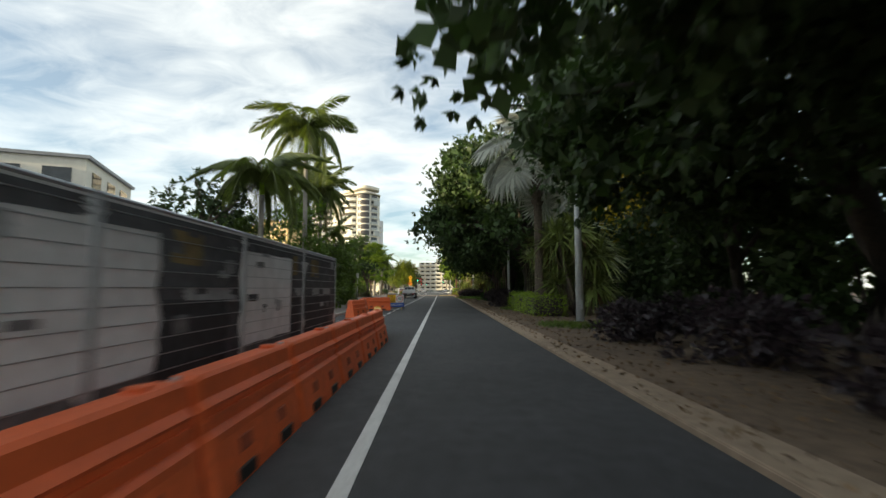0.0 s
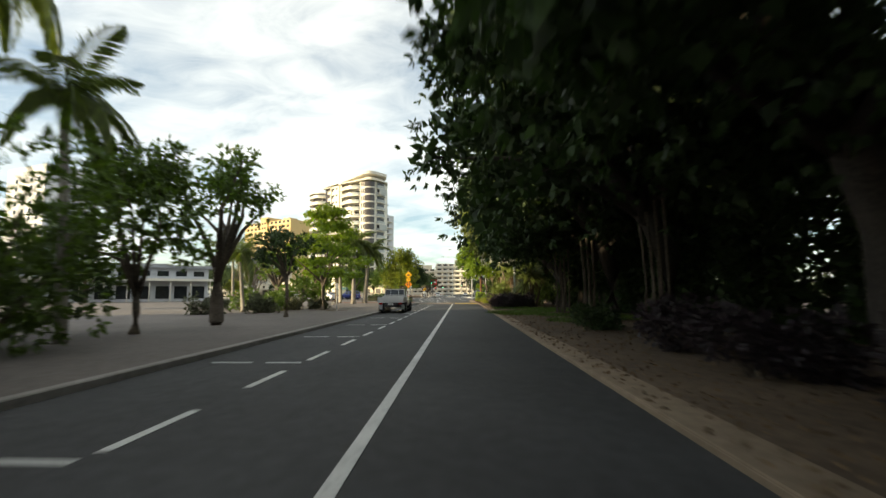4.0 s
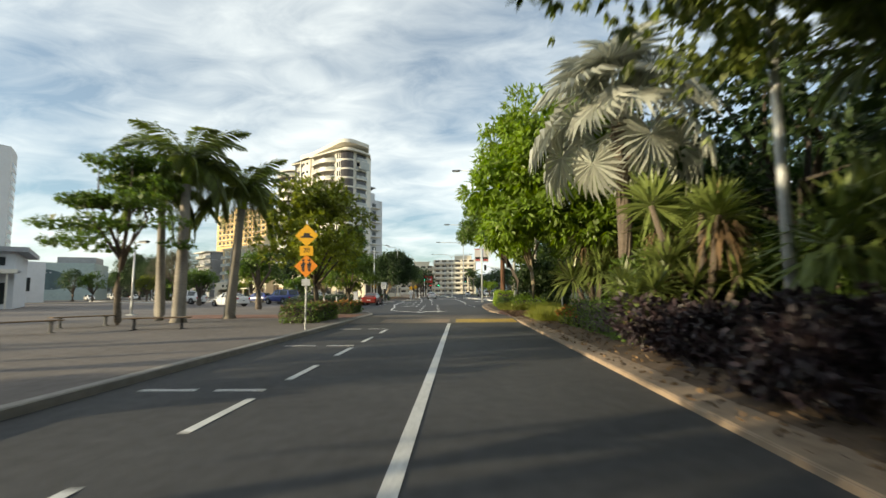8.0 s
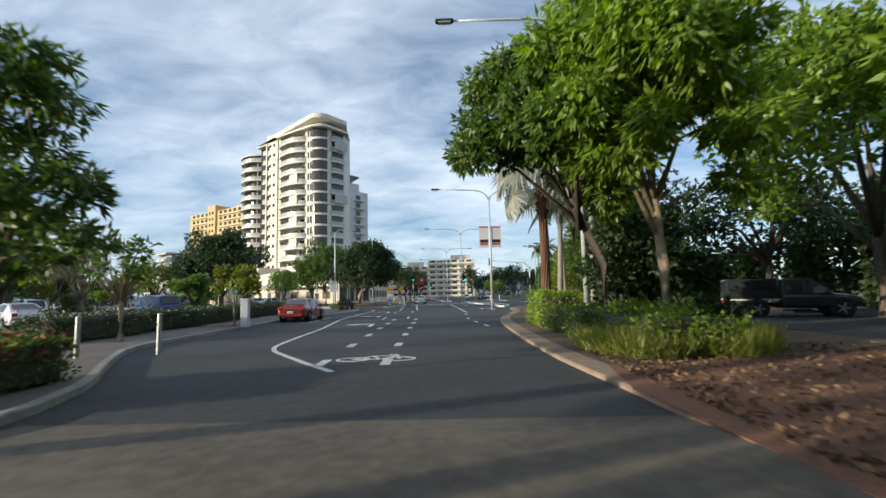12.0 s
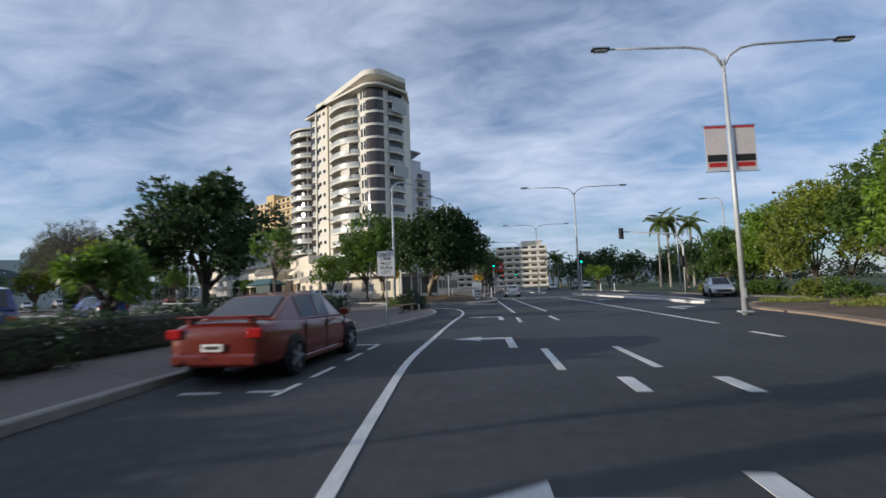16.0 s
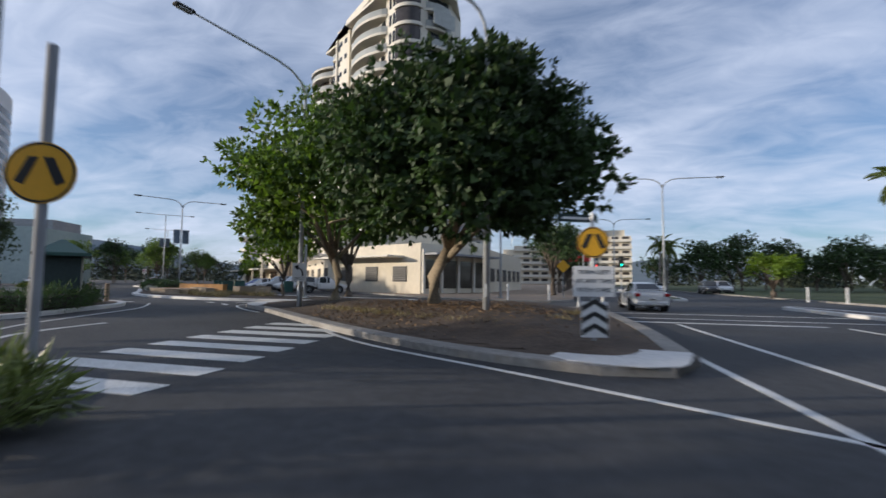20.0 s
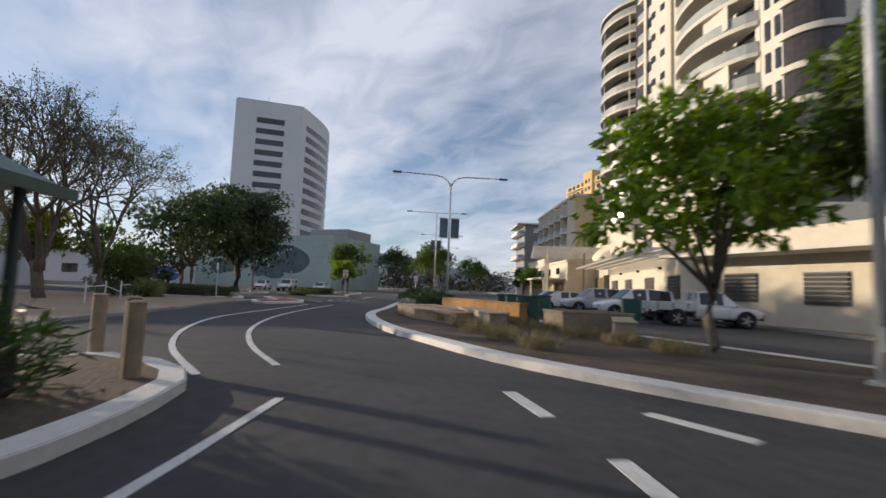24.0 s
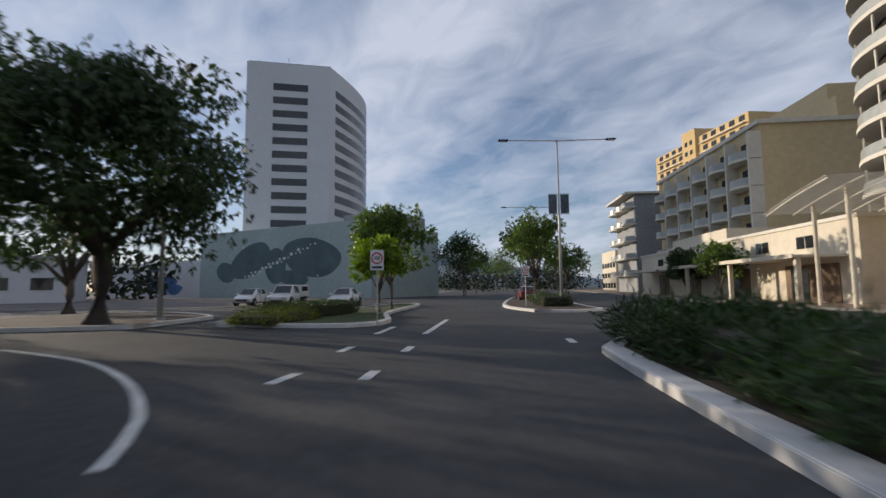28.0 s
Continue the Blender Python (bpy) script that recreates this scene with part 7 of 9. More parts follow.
# ---- street furniture ----
def lettering(parent, body, size, mat, m, name="lettering"):
    cu = bpy.data.curves.new("text", "FONT")
    cu.body, cu.size, cu.align_x, cu.align_y, cu.extrude = body, size, "CENTER", "CENTER", 0.002
    tmp = bpy.data.objects.new("text", cu)
    me = bpy.data.meshes.new_from_object(tmp)
    bpy.data.objects.remove(tmp)
    me.materials.clear()
    me.materials.append(mat)
    o = new(name, me)
    o.parent = parent
    o.matrix_local = m
    return o


def lamp_head(bm, p, yaw):
    c, s = math.cos(yaw), math.sin(yaw)
    box(bm, (p[0] + 0.3 * c, p[1] + 0.3 * s, p[2]), (0.75, 0.30, 0.13), rz=yaw, bevel=0.05)
    return bm


def street_lamp(x, y, h, arms, label, reach=4.6, z=0.12, rise=0.6, r=0.09, flags=None, straight=False, name="street_lamp"):
    """arms: directions in degrees. flags: two banners hung on the pole."""
    t = thing(name, pose(x, y, z), label, "street lamp")
    part("pole", rod(bmesh.new(), (0, 0, -0.1), (0, 0, h), r * 1.25, r * 0.75, 12), POLE_GREY, t, smooth=True)
    part("base_plate", boxm((0, 0, 0.03), (0.42, 0.42, 0.06)), POLE_GREY, t)
    part("access_cover", boxm((0, -r * 1.2, 0.75), (0.1, 0.03, 0.4)), POLE_GREY, t)
    for a in arms:
        c, s = math.cos(radians(a)), math.sin(radians(a))
        if straight:
            pts = [(0, 0, h - 0.05), (reach * c, reach * s, h + 0.02)]
        else:
            pts = [(0, 0, h - 0.35)] + [(reach * u * c, reach * u * s, h + rise * w) for u, w in ((0.06, 0.25), (0.16, 0.75), (0.3, 0.95), (0.6, 1.0), (1.0, 1.05))]
        part("arm", tube(bmesh.new(), pts, [r * 0.6] * (len(pts) - 1) + [r * 0.42], 8), POLE_GREY, t, smooth=True)
        hd = part("lamp_head", lamp_head(bmesh.new(), pts[-1], radians(a)), DARK_METAL, t)
        part("lens", boxm((pts[-1][0] + 0.3 * c, pts[-1][1] + 0.3 * s, pts[-1][2] - 0.075), (0.5, 0.22, 0.03), rz=radians(a)), LAMP_GLASS, hd)
    if flags:
        ang, zf, mat, wid, hei = flags
        fr = radians(ang)
        for sgn in (-1, 1):
            cx, cy = sgn * (wid / 2 + 0.13) * math.cos(fr), sgn * (wid / 2 + 0.13) * math.sin(fr)
            part("banner", boxm((cx, cy, zf), (wid, 0.02, hei), rz=fr), mat, t)
            if mat is FLAG_WHITE:
                part("banner_print", boxm((cx, cy - 0.0, zf - hei * 0.22), (wid * 0.9, 0.03, hei * 0.16), rz=fr), SIGN_BLACK, t)
                part("banner_print", boxm((cx, cy - 0.0, zf - hei * 0.37), (wid * 0.8, 0.03, hei * 0.1), rz=fr), RED_SIGN, t)
                part("banner_print", boxm((cx, cy, zf + hei * 0.48), (wid, 0.03, hei * 0.05), rz=fr), RED_SIGN, t)
        for dz in (hei / 2 + 0.04, -hei / 2 - 0.04):
            e = wid + 0.2
            part("banner_rod", rod(bmesh.new(), (-e * math.cos(fr), -e * math.sin(fr), zf + dz), (e * math.cos(fr), e * math.sin(fr), zf + dz), 0.02, n=6), STEEL, t)
    return t


DBL = "tall double-armed grey street lamp"
street_lamp(3.9, 87.4, 10.2, (8, 188), DBL + " with two printed banners", z=0.1, flags=(8, 6.5, FLAG_WHITE, 0.86, 1.8))
street_lamp(1.55, 117.8, 11.0, (9.5, 189.5), DBL + " on the median", z=0.14, reach=5.0)
street_lamp(-1.4, 147.8, 11.0, (9.5, 189.5), DBL + " on the median", z=0.14, reach=5.0)
street_lamp(-4.3, 178.0, 11.0, (9.5, 189.5), DBL + " on the median", z=0.14, reach=5.0)
street_lamp(-54.6, 141.2, 10.0, (58, 238), DBL + " with two dark banners", z=0.14, flags=(58, 6.2, FLAG_DARK, 0.68, 1.6), reach=4.2)
street_lamp(-76.0, 157.6, 11.9, (55, 235), "tall slim T-shaped street lamp with a banner", z=0.14, reach=3.6, straight=True, flags=(55, 7.2, FLAG_DARK, 0.6, 1.4))
street_lamp(-97, 176.5, 11.9, (55, 235), "tall slim T-shaped street lamp", z=0.14, reach=3.6, straight=True)
street_lamp(-118, 195, 11.9, (55, 235), "tall slim T-shaped street lamp", z=0.1, reach=3.6, straight=True)
SGL = "single-armed grey street lamp"
street_lamp(-14.1, 101.8, 9.2, (58,), SGL + " at the footpath corner", reach=3.0)
street_lamp(-11.6, 113.2, 9.3, (242,), SGL + " on the tree island", reach=2.4, z=0.4)
street_lamp(-21.05, 116.95, 10.3, (259,), SGL + " on the tree island", reach=5.6, z=0.14)
street_lamp(-27.5, 126.8, 9.9, (258,), SGL + " in the garden bed", reach=5.0, z=0.14)
street_lamp(-78.6, 133.6, 10.0, (10, 140), "double-armed lamp beside the weeping tree", reach=3.2, z=0.14)
street_lamp(5.7, 63.9, 11.8, (180,), SGL + " reaching over the road", reach=4.8, z=0.07)
street_lamp(6.95, -28.9, 8.8, (180,), SGL + " among the garden plants", reach=2.4, z=0.05, r=0.14)
street_lamp(6.7, 31.3, 8.8, (180,), SGL + " among the garden plants", reach=2.4, z=0.05)
street_lamp(6.7, -10.4, 8.4, (180,), SGL + " under the figs", reach=2.0, z=0.05)
street_lamp(-20.5, 52.0, 4.6, (-20,), "short grey lamp in the park", reach=0.6, rise=0.15, r=0.06)
street_lamp(14.8, 128.0, 9.0, (200,), SGL + " beyond the median", reach=1.6)
street_lamp(17.8, 122.0, 9.6, (170,), SGL + " beyond the median", reach=1.6)
street_lamp(-15.2, 135.5, 8.0, (80,), SGL + " by the corner building", reach=1.8)


def post(name, x, y, h, r, mat, label, category, z=0.12, cap=True, group=""):
    bm = bmesh.new()
    rod(bm, (0, 0, -0.05), (0, 0, h), r, r, 12)
    t = thing(name, pose(x, y, z), label, category, group)
    part("shaft", bm, mat, t, smooth=False)
    if cap:
        part("cap", rod(bmesh.new(), (0, 0, h), (0, 0, h + 0.025), r * 1.1, r * 0.7, 12), mat, t)
    return t


for bx, by, bz in ((7.4, 52.8, 0.09), (-7.9, 52.1, 0.12), (-7.2, 58.6, 0.12), (-8.6, 57.6, 0.12), (9.4, 54.2, 0.09)):
    post("bollard", bx, by, 1.02, 0.055, STEEL, "slim stainless steel bollard", "bollard", bz, group="steel bollards")
for bx, by in ((-35.2, 117.55), (-36.2, 117.2), (-33.6, 117.4), (-29.0, 109.6)):
    post("bollard", bx, by, 0.95, 0.11, PATH_TAN, "stout tan timber bollard", "bollard", 0.15, group="timber bollards")
for bx, by in ((-9.0, 124.2), (-7.9, 121.0), (-14, 131.8), (-11.2, 132.8), (7.6, 141), (9.2, 139)):
    post("bollard", bx, by, 1.1, 0.07, WHITE_SIGN, "white guide post beside the road", "bollard", 0.13, group="guide posts")
pl = thing("utility_pillar", pose(-9.75, 69.0, 0.12, 0, 0, 8), "pale square concrete pillar on the footpath", "pillar")
part("body", boxm((0, 0, 0.68), (0.36, 0.36, 1.36), bevel=0.02), WALL_GREY, pl)
part("cap", boxm((0, 0, 1.38), (0.42, 0.42, 0.06), bevel=0.01), WALL_GREY, pl)
cab = thing("service_cabinet", pose(-17.0, 94.0, 0.12, 0, 0, 25), "pale blue service cabinet on the footpath", "cabinet")
part("body", boxm((0, 0, 0.55), (0.95, 0.5, 1.1), bevel=0.02), PALE_BLUE, cab)
part("lid", boxm((0, 0, 1.12), (1.02, 0.57, 0.06), bevel=0.01), PALE_BLUE, cab)
part("door", boxm((0, -0.26, 0.55), (0.8, 0.02, 0.92)), PALE_BLUE, cab)
cb2 = thing("control_box", pose(-11.0, 95.8, 0.12, 0, 0, 10), "dark metal control cabinet with a sensor on a thin post", "control box")
part("post", boxm((0.1, 0, 0.2), (0.1, 0.1, 0.4)), STEEL, cb2)
part("body", boxm((0, 0, 0.72), (0.36, 0.3, 0.7), bevel=0.02), KIOSK_GREEN, cb2)
part("door", boxm((0, -0.155, 0.72), (0.28, 0.012, 0.58)), DARK_METAL, cb2)
part("pole", rod(bmesh.new(), (0.1, 0.12, 0.6), (0.1, 0.12, 2.62), 0.03, n=10), POLE_GREY, cb2)
part("bracket", tube(bmesh.new(), [(-0.05, 0.12, 2.64), (0.1, 0.12, 2.6), (0.3, 0.12, 2.5)], 0.018, 6), POLE_GREY, cb2)
sn_ = part("sensor", boxm((-0.02, 0.12, 2.76), (0.17, 0.15, 0.2), bevel=0.02), POLE_GREY, cb2)
part("sensor_window", boxm((-0.02, 0.04, 2.76), (0.1, 0.015, 0.1)), GLASS_DARK, sn_)


def bench(x, y, rz, l, label, backless=True):
    t = thing("bench", pose(x, y, 0.12, 0, 0, rz), label, "bench", "park benches")
    for k in range(4):
        part("slat", boxm((0, -0.18 + 0.12 * k, 0.45), (l, 0.1, 0.045), bevel=0.008), WOOD, t)
    for s in (-1, 1):
        lg = bmesh.new()
        box(lg, (s * l * 0.36, 0, 0.21), (0.07, 0.12, 0.42))
        box(lg, (s * l * 0.36, 0, 0.02), (0.1, 0.44, 0.04))
        box(lg, (s * l * 0.36, 0, 0.41), (0.06, 0.44, 0.04))
        part("leg", lg, DARK_METAL, t)
    return t


bench(-11.0, 93.2, 80, 1.9, "dark timber slatted bench beside the road")
for bx, by, rz in ((-15.6, 22.3, 30), (-14.0, 38.0, 60), (-14.8, 41.5, 60), (-10.6, 40.0, 20)):
    bench(bx, by, rz, 2.2, "dark backless park bench")
# water-filled barriers
def barrier(x, y, rz, mat, label):
    t = thing("road_barrier", pose(x, y, 0, 0, 0, rz), label, "barrier", "water-filled barriers")
    half = [(0.28, 0.0), (0.27, 0.08), (0.21, 0.38), (0.21, 0.44), (0.16, 0.48), (0.155, 0.62), (0.175, 0.65), (0.125, 0.70), (0.115, 0.84), (0.09, 0.87)]
    prof = [(-px, pz) for px, pz in half] + half[::-1]
    bm = bmesh.new()
    rows = [[bm.verts.new((px, s, pz)) for px, pz in prof] for s in (-0.97, -0.9, 0.9, 0.97)]
    for i, r_ in enumerate(rows):
        if i in (0, 3):
            for v in r_:
                v.co.x *= 0.86
                v.co.z = v.co.z * 0.97
    for a, b in zip(rows, rows[1:]):
        for k in range(len(prof)):
            bm.faces.new((a[k], b[k], b[(k + 1) % len(prof)], a[(k + 1) % len(prof)]))
    bm.faces.new(rows[0])
    bm.faces.new(rows[-1][::-1])
    bmesh.ops.recalc_face_normals(bm, faces=bm.faces[:])
    part("shell", bm, mat, t)
    for s in (-0.45, 0.45):
        for e in (-1, 1):
            part("forklift_slot", boxm((e * 0.262, s, 0.07), (0.05, 0.3, 0.1)), SIGN_BLACK, t)
    for e in (-1, 1):
        part("rib", boxm((e * 0.165, 0, 0.565), (0.03, 1.8, 0.03)), mat, t)
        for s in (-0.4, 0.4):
            # plates in darker orange paint the shade inside the recesses
            part("recess", boxm((e * 0.232, s, 0.27), (0.02, 0.2, 0.12), ry=-e * 0.2, bevel=0.008), BARRIER_SHADE, t, "recess with its shade painted in darker orange")
    part("filler_cap", rod(bmesh.new(), (0, 0.6, 0.86), (0, 0.6, 0.9), 0.07, n=10), mat, t)
    part("pin", rod(bmesh.new(), (0, 0.985, 0.1), (0, 0.985, 0.88), 0.03, n=8), STEEL, t)
    return t


OB = "orange water-filled plastic road barrier"
for k in range(13):
    barrier(-0.72 - 0.004 * k, -36.2 - 2.0 * k, 0, BARRIER_ORANGE, OB + " in a closed row")
barrier(-0.92, -34.1, 8, BARRIER_YELLOW, "yellow water-filled plastic road barrier")
for bx, by, rz in ((-3.4, -24.1, -10), (-3.55, -21.3, 4), (-3.35, -17.2, -62), (-3.0, -12.3, 5)):
    barrier(bx, by, rz, BARRIER_ORANGE, OB)
# hoarding on the barriers
for k in range(8):
    fp = thing("fence_panel", pose(-1.35, -39.2 - 2.4 * k, 0.0, 0, 0, 90), "temporary mesh fence panel with grey printed shade cloth", "fence", "site fence")
    part("cloth", boxm((0, 0, 1.26), (2.34, 0.012, 1.74)), CLOTH_GREY, fp)
    fr = bmesh.new()
    for xx in (-1.18, 1.18):
        rod(fr, (xx, 0, 0.05), (xx, 0, 2.16), 0.024, n=8)
    for zz in (0.38, 2.14):
        rod(fr, (-1.18, 0, zz), (1.18, 0, zz), 0.02, n=8)
    part("frame", fr, STEEL, fp)
    for j in range(12):
        part("wire", boxm((0, -0.03, 0.5 + 0.14 * j), (2.3, 0.006, 0.008)), STEEL, fp)
    rr = random.Random(k)
    # printed picture: a dark figure block that runs over the panel joints, smoky foot and head bands, scattered small patches
    d0, d1 = ((-1.15, 1.15), (0.55, 1.15), (-0.5, 1.15), (-1.15, -0.35), (0.7, 1.15), (-0.6, 0.5), (-1.15, 0.1), (0.0, 1.15))[k]
    dc, dw = (d0 + d1) / 2, (d1 - d0) / 1.1
    patches = [(0, 0.56, 2.2, 0.42, CLOTH_SMOKE), (0, 2.05, 2.2, 0.2, CLOTH_DARK), (dc, 1.25, dw, 1.4, CLOTH_DARK), (dc - 0.1 * dw, 1.0, dw * 0.8, 0.7, CLOTH_BLACK),
               (dc + 0.05, 1.42, dw * 0.6, 0.12, CLOTH_PALE), (dc - 0.25 * dw, 1.85, min(0.5, dw * 0.4), 0.3, CLOTH_TAN)]
    patches += [(rr.uniform(-1.0, 1.0), rr.uniform(0.6, 2.0), rr.uniform(0.05, 0.3), rr.uniform(0.04, 0.16), (CLOTH_SMOKE, CLOTH_PALE, CLOTH_DARK)[j % 3]) for j in range(10)]
    for j, (cx, cz, hx, hz, mt) in enumerate(patches):
        pts = []
        for a in np.linspace(0, 2 * math.pi, 25)[:-1]:
            c_, s_ = math.cos(a), math.sin(a)
            q = rr.uniform(0.88, 1.08) / max(abs(c_), abs(s_)) ** 0.85
            pts.append((min(1.15, max(-1.15, cx + hx * 0.55 * q * c_)), min(2.1, max(0.42, cz + hz * 0.55 * q * s_))))
        for e in (-1, 1):
            bm = bmesh.new()
            bm.faces.new([bm.verts.new((x, e * (0.009 + 0.0012 * j), z)) for x, z in pts])
            part("print", bm, mt, fp, "blurred printed picture on the cloth")
# roadwork board
bd = thing("roadwork_sign", pose(-2.12, -16.1, 0, 0, 0, 20), "folding roadwork board ending the work zone at 40", "sign")
part("panel", boxm((-0.29, 0, 0.76), (0.56, 0.025, 0.54)), YELLOW_SIGN, bd, "yellow panel")
part("panel", boxm((0.29, 0, 0.76), (0.58, 0.025, 0.54)), WHITE_SIGN, bd, "white speed panel")
part("panel", boxm((0, 0, 0.34), (1.16, 0.025, 0.28)), BLUE_SIGN, bd, "blue panel")
fr = bmesh.new()
for xx in (-0.6, 0.6):
    box(fr, (xx, 0.01, 0.56), (0.035, 0.04, 1.12))
for zz in (0.18, 0.49, 1.06):
    box(fr, (0, 0.012, zz), (1.2, 0.03, 0.03))
part("frame", fr, SIGN_BLACK, bd)
for xx in (-0.55, 0.55):
    part("leg", rod(bmesh.new(), (xx, 0.03, 0.9), (xx, 0.5, 0.0), 0.018, n=6), YELLOW_SIGN, bd)
UP = lambda x, y, z: pose(x, y, z, 90, 0, 0)
lettering(bd, "END", 0.17, SIGN_BLACK, UP(-0.29, -0.02, 0.93))
lettering(bd, "ROAD", 0.17, SIGN_BLACK, UP(-0.29, -0.02, 0.76))
lettering(bd, "WORK", 0.17, SIGN_BLACK, UP(-0.29, -0.02, 0.59))
lettering(bd, "DRIVE SAFELY", 0.165, WHITE_SIGN, UP(0, -0.02, 0.335))
lettering(bd, "40", 0.30, SIGN_BLACK, UP(0.29, -0.02, 0.76))


def ring_bm(r0, r1, y, n=28, cx=0, cz=0):
    bm = bmesh.new()
    a = [bm.verts.new((cx + r0 * math.cos(t), y, cz + r0 * math.sin(t))) for t in np.linspace(0, 2 * math.pi, n + 1)[:-1]]
    b = [bm.verts.new((cx + r1 * math.cos(t), y, cz + r1 * math.sin(t))) for t in np.linspace(0, 2 * math.pi, n + 1)[:-1]]
    for k in range(n):
        bm.faces.new((a[k], a[(k + 1) % n], b[(k + 1) % n], b[k]))
    return bm


def disc_bm(r, y, n=28, cx=0, cz=0, t=0.02):
    bm = bmesh.new()
    rod(bm, (cx, y, cz), (cx, y + t, cz), r, n=n)
    return bm


def flat(pts, y):
    bm = bmesh.new()
    bm.faces.new([bm.verts.new((x, y, z)) for x, z in pts])
    return bm


part("speed_ring", ring_bm(0.205, 0.25, -0.017, cx=0.29, cz=0.76), RED_SIGN, bd, "red speed ring")


def sign_post(name, x, y, rz, h, label, r=0.032, z=0.12, mat=None):
    t = thing(name, pose(x, y, z, 0, 0, rz), label, "sign")
    part("post", rod(bmesh.new(), (0, 0.03, -0.05), (0, 0.03, h), r, n=10), mat or STEEL, t)
    return t


def diamond(t, cz, s, mat):
    return part("panel", boxm((0, -0.02, cz), (s, 0.02, s), ry=radians(45)), mat, t)


ws = sign_post("warning_sign", -4.8, 39.5, 4, 4.0, "stack of yellow speed hump and pedestrian warning signs")
diamond(ws, 3.45, 0.60, YELLOW_SIGN)
part("panel", boxm((0, -0.02, 2.88), (0.48, 0.02, 0.36)), YELLOW_SIGN, ws)
diamond(ws, 2.32, 0.60, ORANGE_SIGN)
part("symbol", flat([(-0.26, 3.36), (0.26, 3.36), (0.2, 3.41), (0.12, 3.44), (0.1, 3.54), (-0.1, 3.54), (-0.12, 3.44), (-0.2, 3.41)], -0.034), SIGN_BLACK, ws, "black hump symbol")
lettering(ws, "20", 0.24, SIGN_BLACK, UP(0, -0.034, 2.9))
for s in (-0.11, 0.11):
    part("symbol", flat([(s - 0.03, 2.12), (s + 0.05, 2.12), (s + 0.05, 2.3), (s + 0.09, 2.42), (s, 2.48), (s - 0.08, 2.38)], -0.034), SIGN_BLACK, ws, "black walker symbol")
    part("symbol", flat([(s + 0.05 * math.cos(a), 2.53 + 0.045 * math.sin(a)) for a in np.linspace(0, 2 * math.pi, 11)[:-1]], -0.034), SIGN_BLACK, ws)
part("panel", boxm((0, -0.02, 1.72), (0.3, 0.02, 0.24)), POLE_GREY, ws, "back of a small grey plate")
# post in darker grey than the steel ones: its shaded side put into the paint
lm = sign_post("lane_sign", -9.45, 84.0, 8, 2.75, "white lane-turn sign with black lettering on a post", mat=ROOF_GREY)
part("panel", boxm((0, 0, 2.28), (0.62, 0.02, 0.9)), WHITE_SIGN, lm)
for i, w in enumerate(("LEFT", "LANE", "MUST", "TURN", "LEFT")):
    lettering(lm, w, 0.17, SIGN_BLACK, UP(0, -0.014, 2.61 - 0.165 * i))


def ped_disc(t, cz, r=0.32):
    part("disc", disc_bm(r, -0.03, cz=cz), YELLOW_SIGN, t, "round yellow pedestrian crossing disc")
    part("disc_rim", ring_bm(r * 0.9, r * 0.97, -0.034, cz=cz), SIGN_BLACK, t)
    for s in (-1, 1):
        part("symbol", flat([(s * 0.02, cz + 0.17), (s * 0.12, cz + 0.17), (s * 0.24, cz - 0.1), (s * 0.15, cz - 0.14)], -0.035), SIGN_BLACK, t)


# darker grey in place of steel paints the tree shade on this post
ps = sign_post("crossing_sign", -14.2, 102.4, 30, 3.9, "round yellow pedestrian crossing sign on a tall post", 0.055, mat=ROOF_GREY)
ped_disc(ps, 2.45, 0.34)
pb_ = sign_post("crossing_sign", -8.45, 108.9, 12, 2.75, "round yellow pedestrian crossing sign over white and chevron boards", 0.04, 0.15)
ped_disc(pb_, 2.12)
part("panel", boxm((0, -0.02, 1.32), (0.82, 0.02, 0.62)), WHITE_SIGN, pb_, "white instruction board")
for i, w in enumerate(("TURN LEFT", "AT ANY TIME", "WITH CARE")):
    lettering(pb_, w, 0.125, SIGN_BLACK, UP(0, -0.034, 1.5 - 0.18 * i))
part("panel", boxm((0, -0.05, 0.55), (0.52, 0.02, 0.72)), WHITE_SIGN, pb_, "chevron board")
for k in range(3):
    zc = 0.28 + 0.24 * k
    part("chevron", flat([(-0.25, zc - 0.06), (0, zc + 0.1), (0.25, zc - 0.06), (0.25, zc + 0.06), (0, zc + 0.2), (-0.25, zc + 0.06)], -0.064), SIGN_BLACK, pb_)
part("panel", boxm((-0.35, 0, 2.62), (0.85, 0.02, 0.16), rz=radians(20)), KIOSK_GREEN, pb_, "dark street name blade")
part("bar", boxm((-0.35, -0.014, 2.62), (0.6, 0.02, 0.05), rz=radians(20)), WHITE_SIGN, pb_, "white bar in place of the street name")
on = sign_post("turn_sign", -20.95, 116.75, 30, 2.15, "white sign with a black curved arrow", 0.03, 0.15)
part("panel", boxm((0, -0.01, 1.62), (0.6, 0.02, 0.82)), WHITE_SIGN, on)
part("arrow", tube(bmesh.new(), [(0.14, -0.03, 1.45), (0.13, -0.03, 1.62), (0.06, -0.03, 1.75), (-0.08, -0.03, 1.82)], 0.03, 6), SIGN_BLACK, on)
part("arrow", flat([(-0.24, 1.86), (-0.04, 1.95), (-0.06, 1.70)], -0.045), SIGN_BLACK, on)
lettering(on, "ONLY", 0.17, SIGN_BLACK, UP(0, -0.024, 1.33))
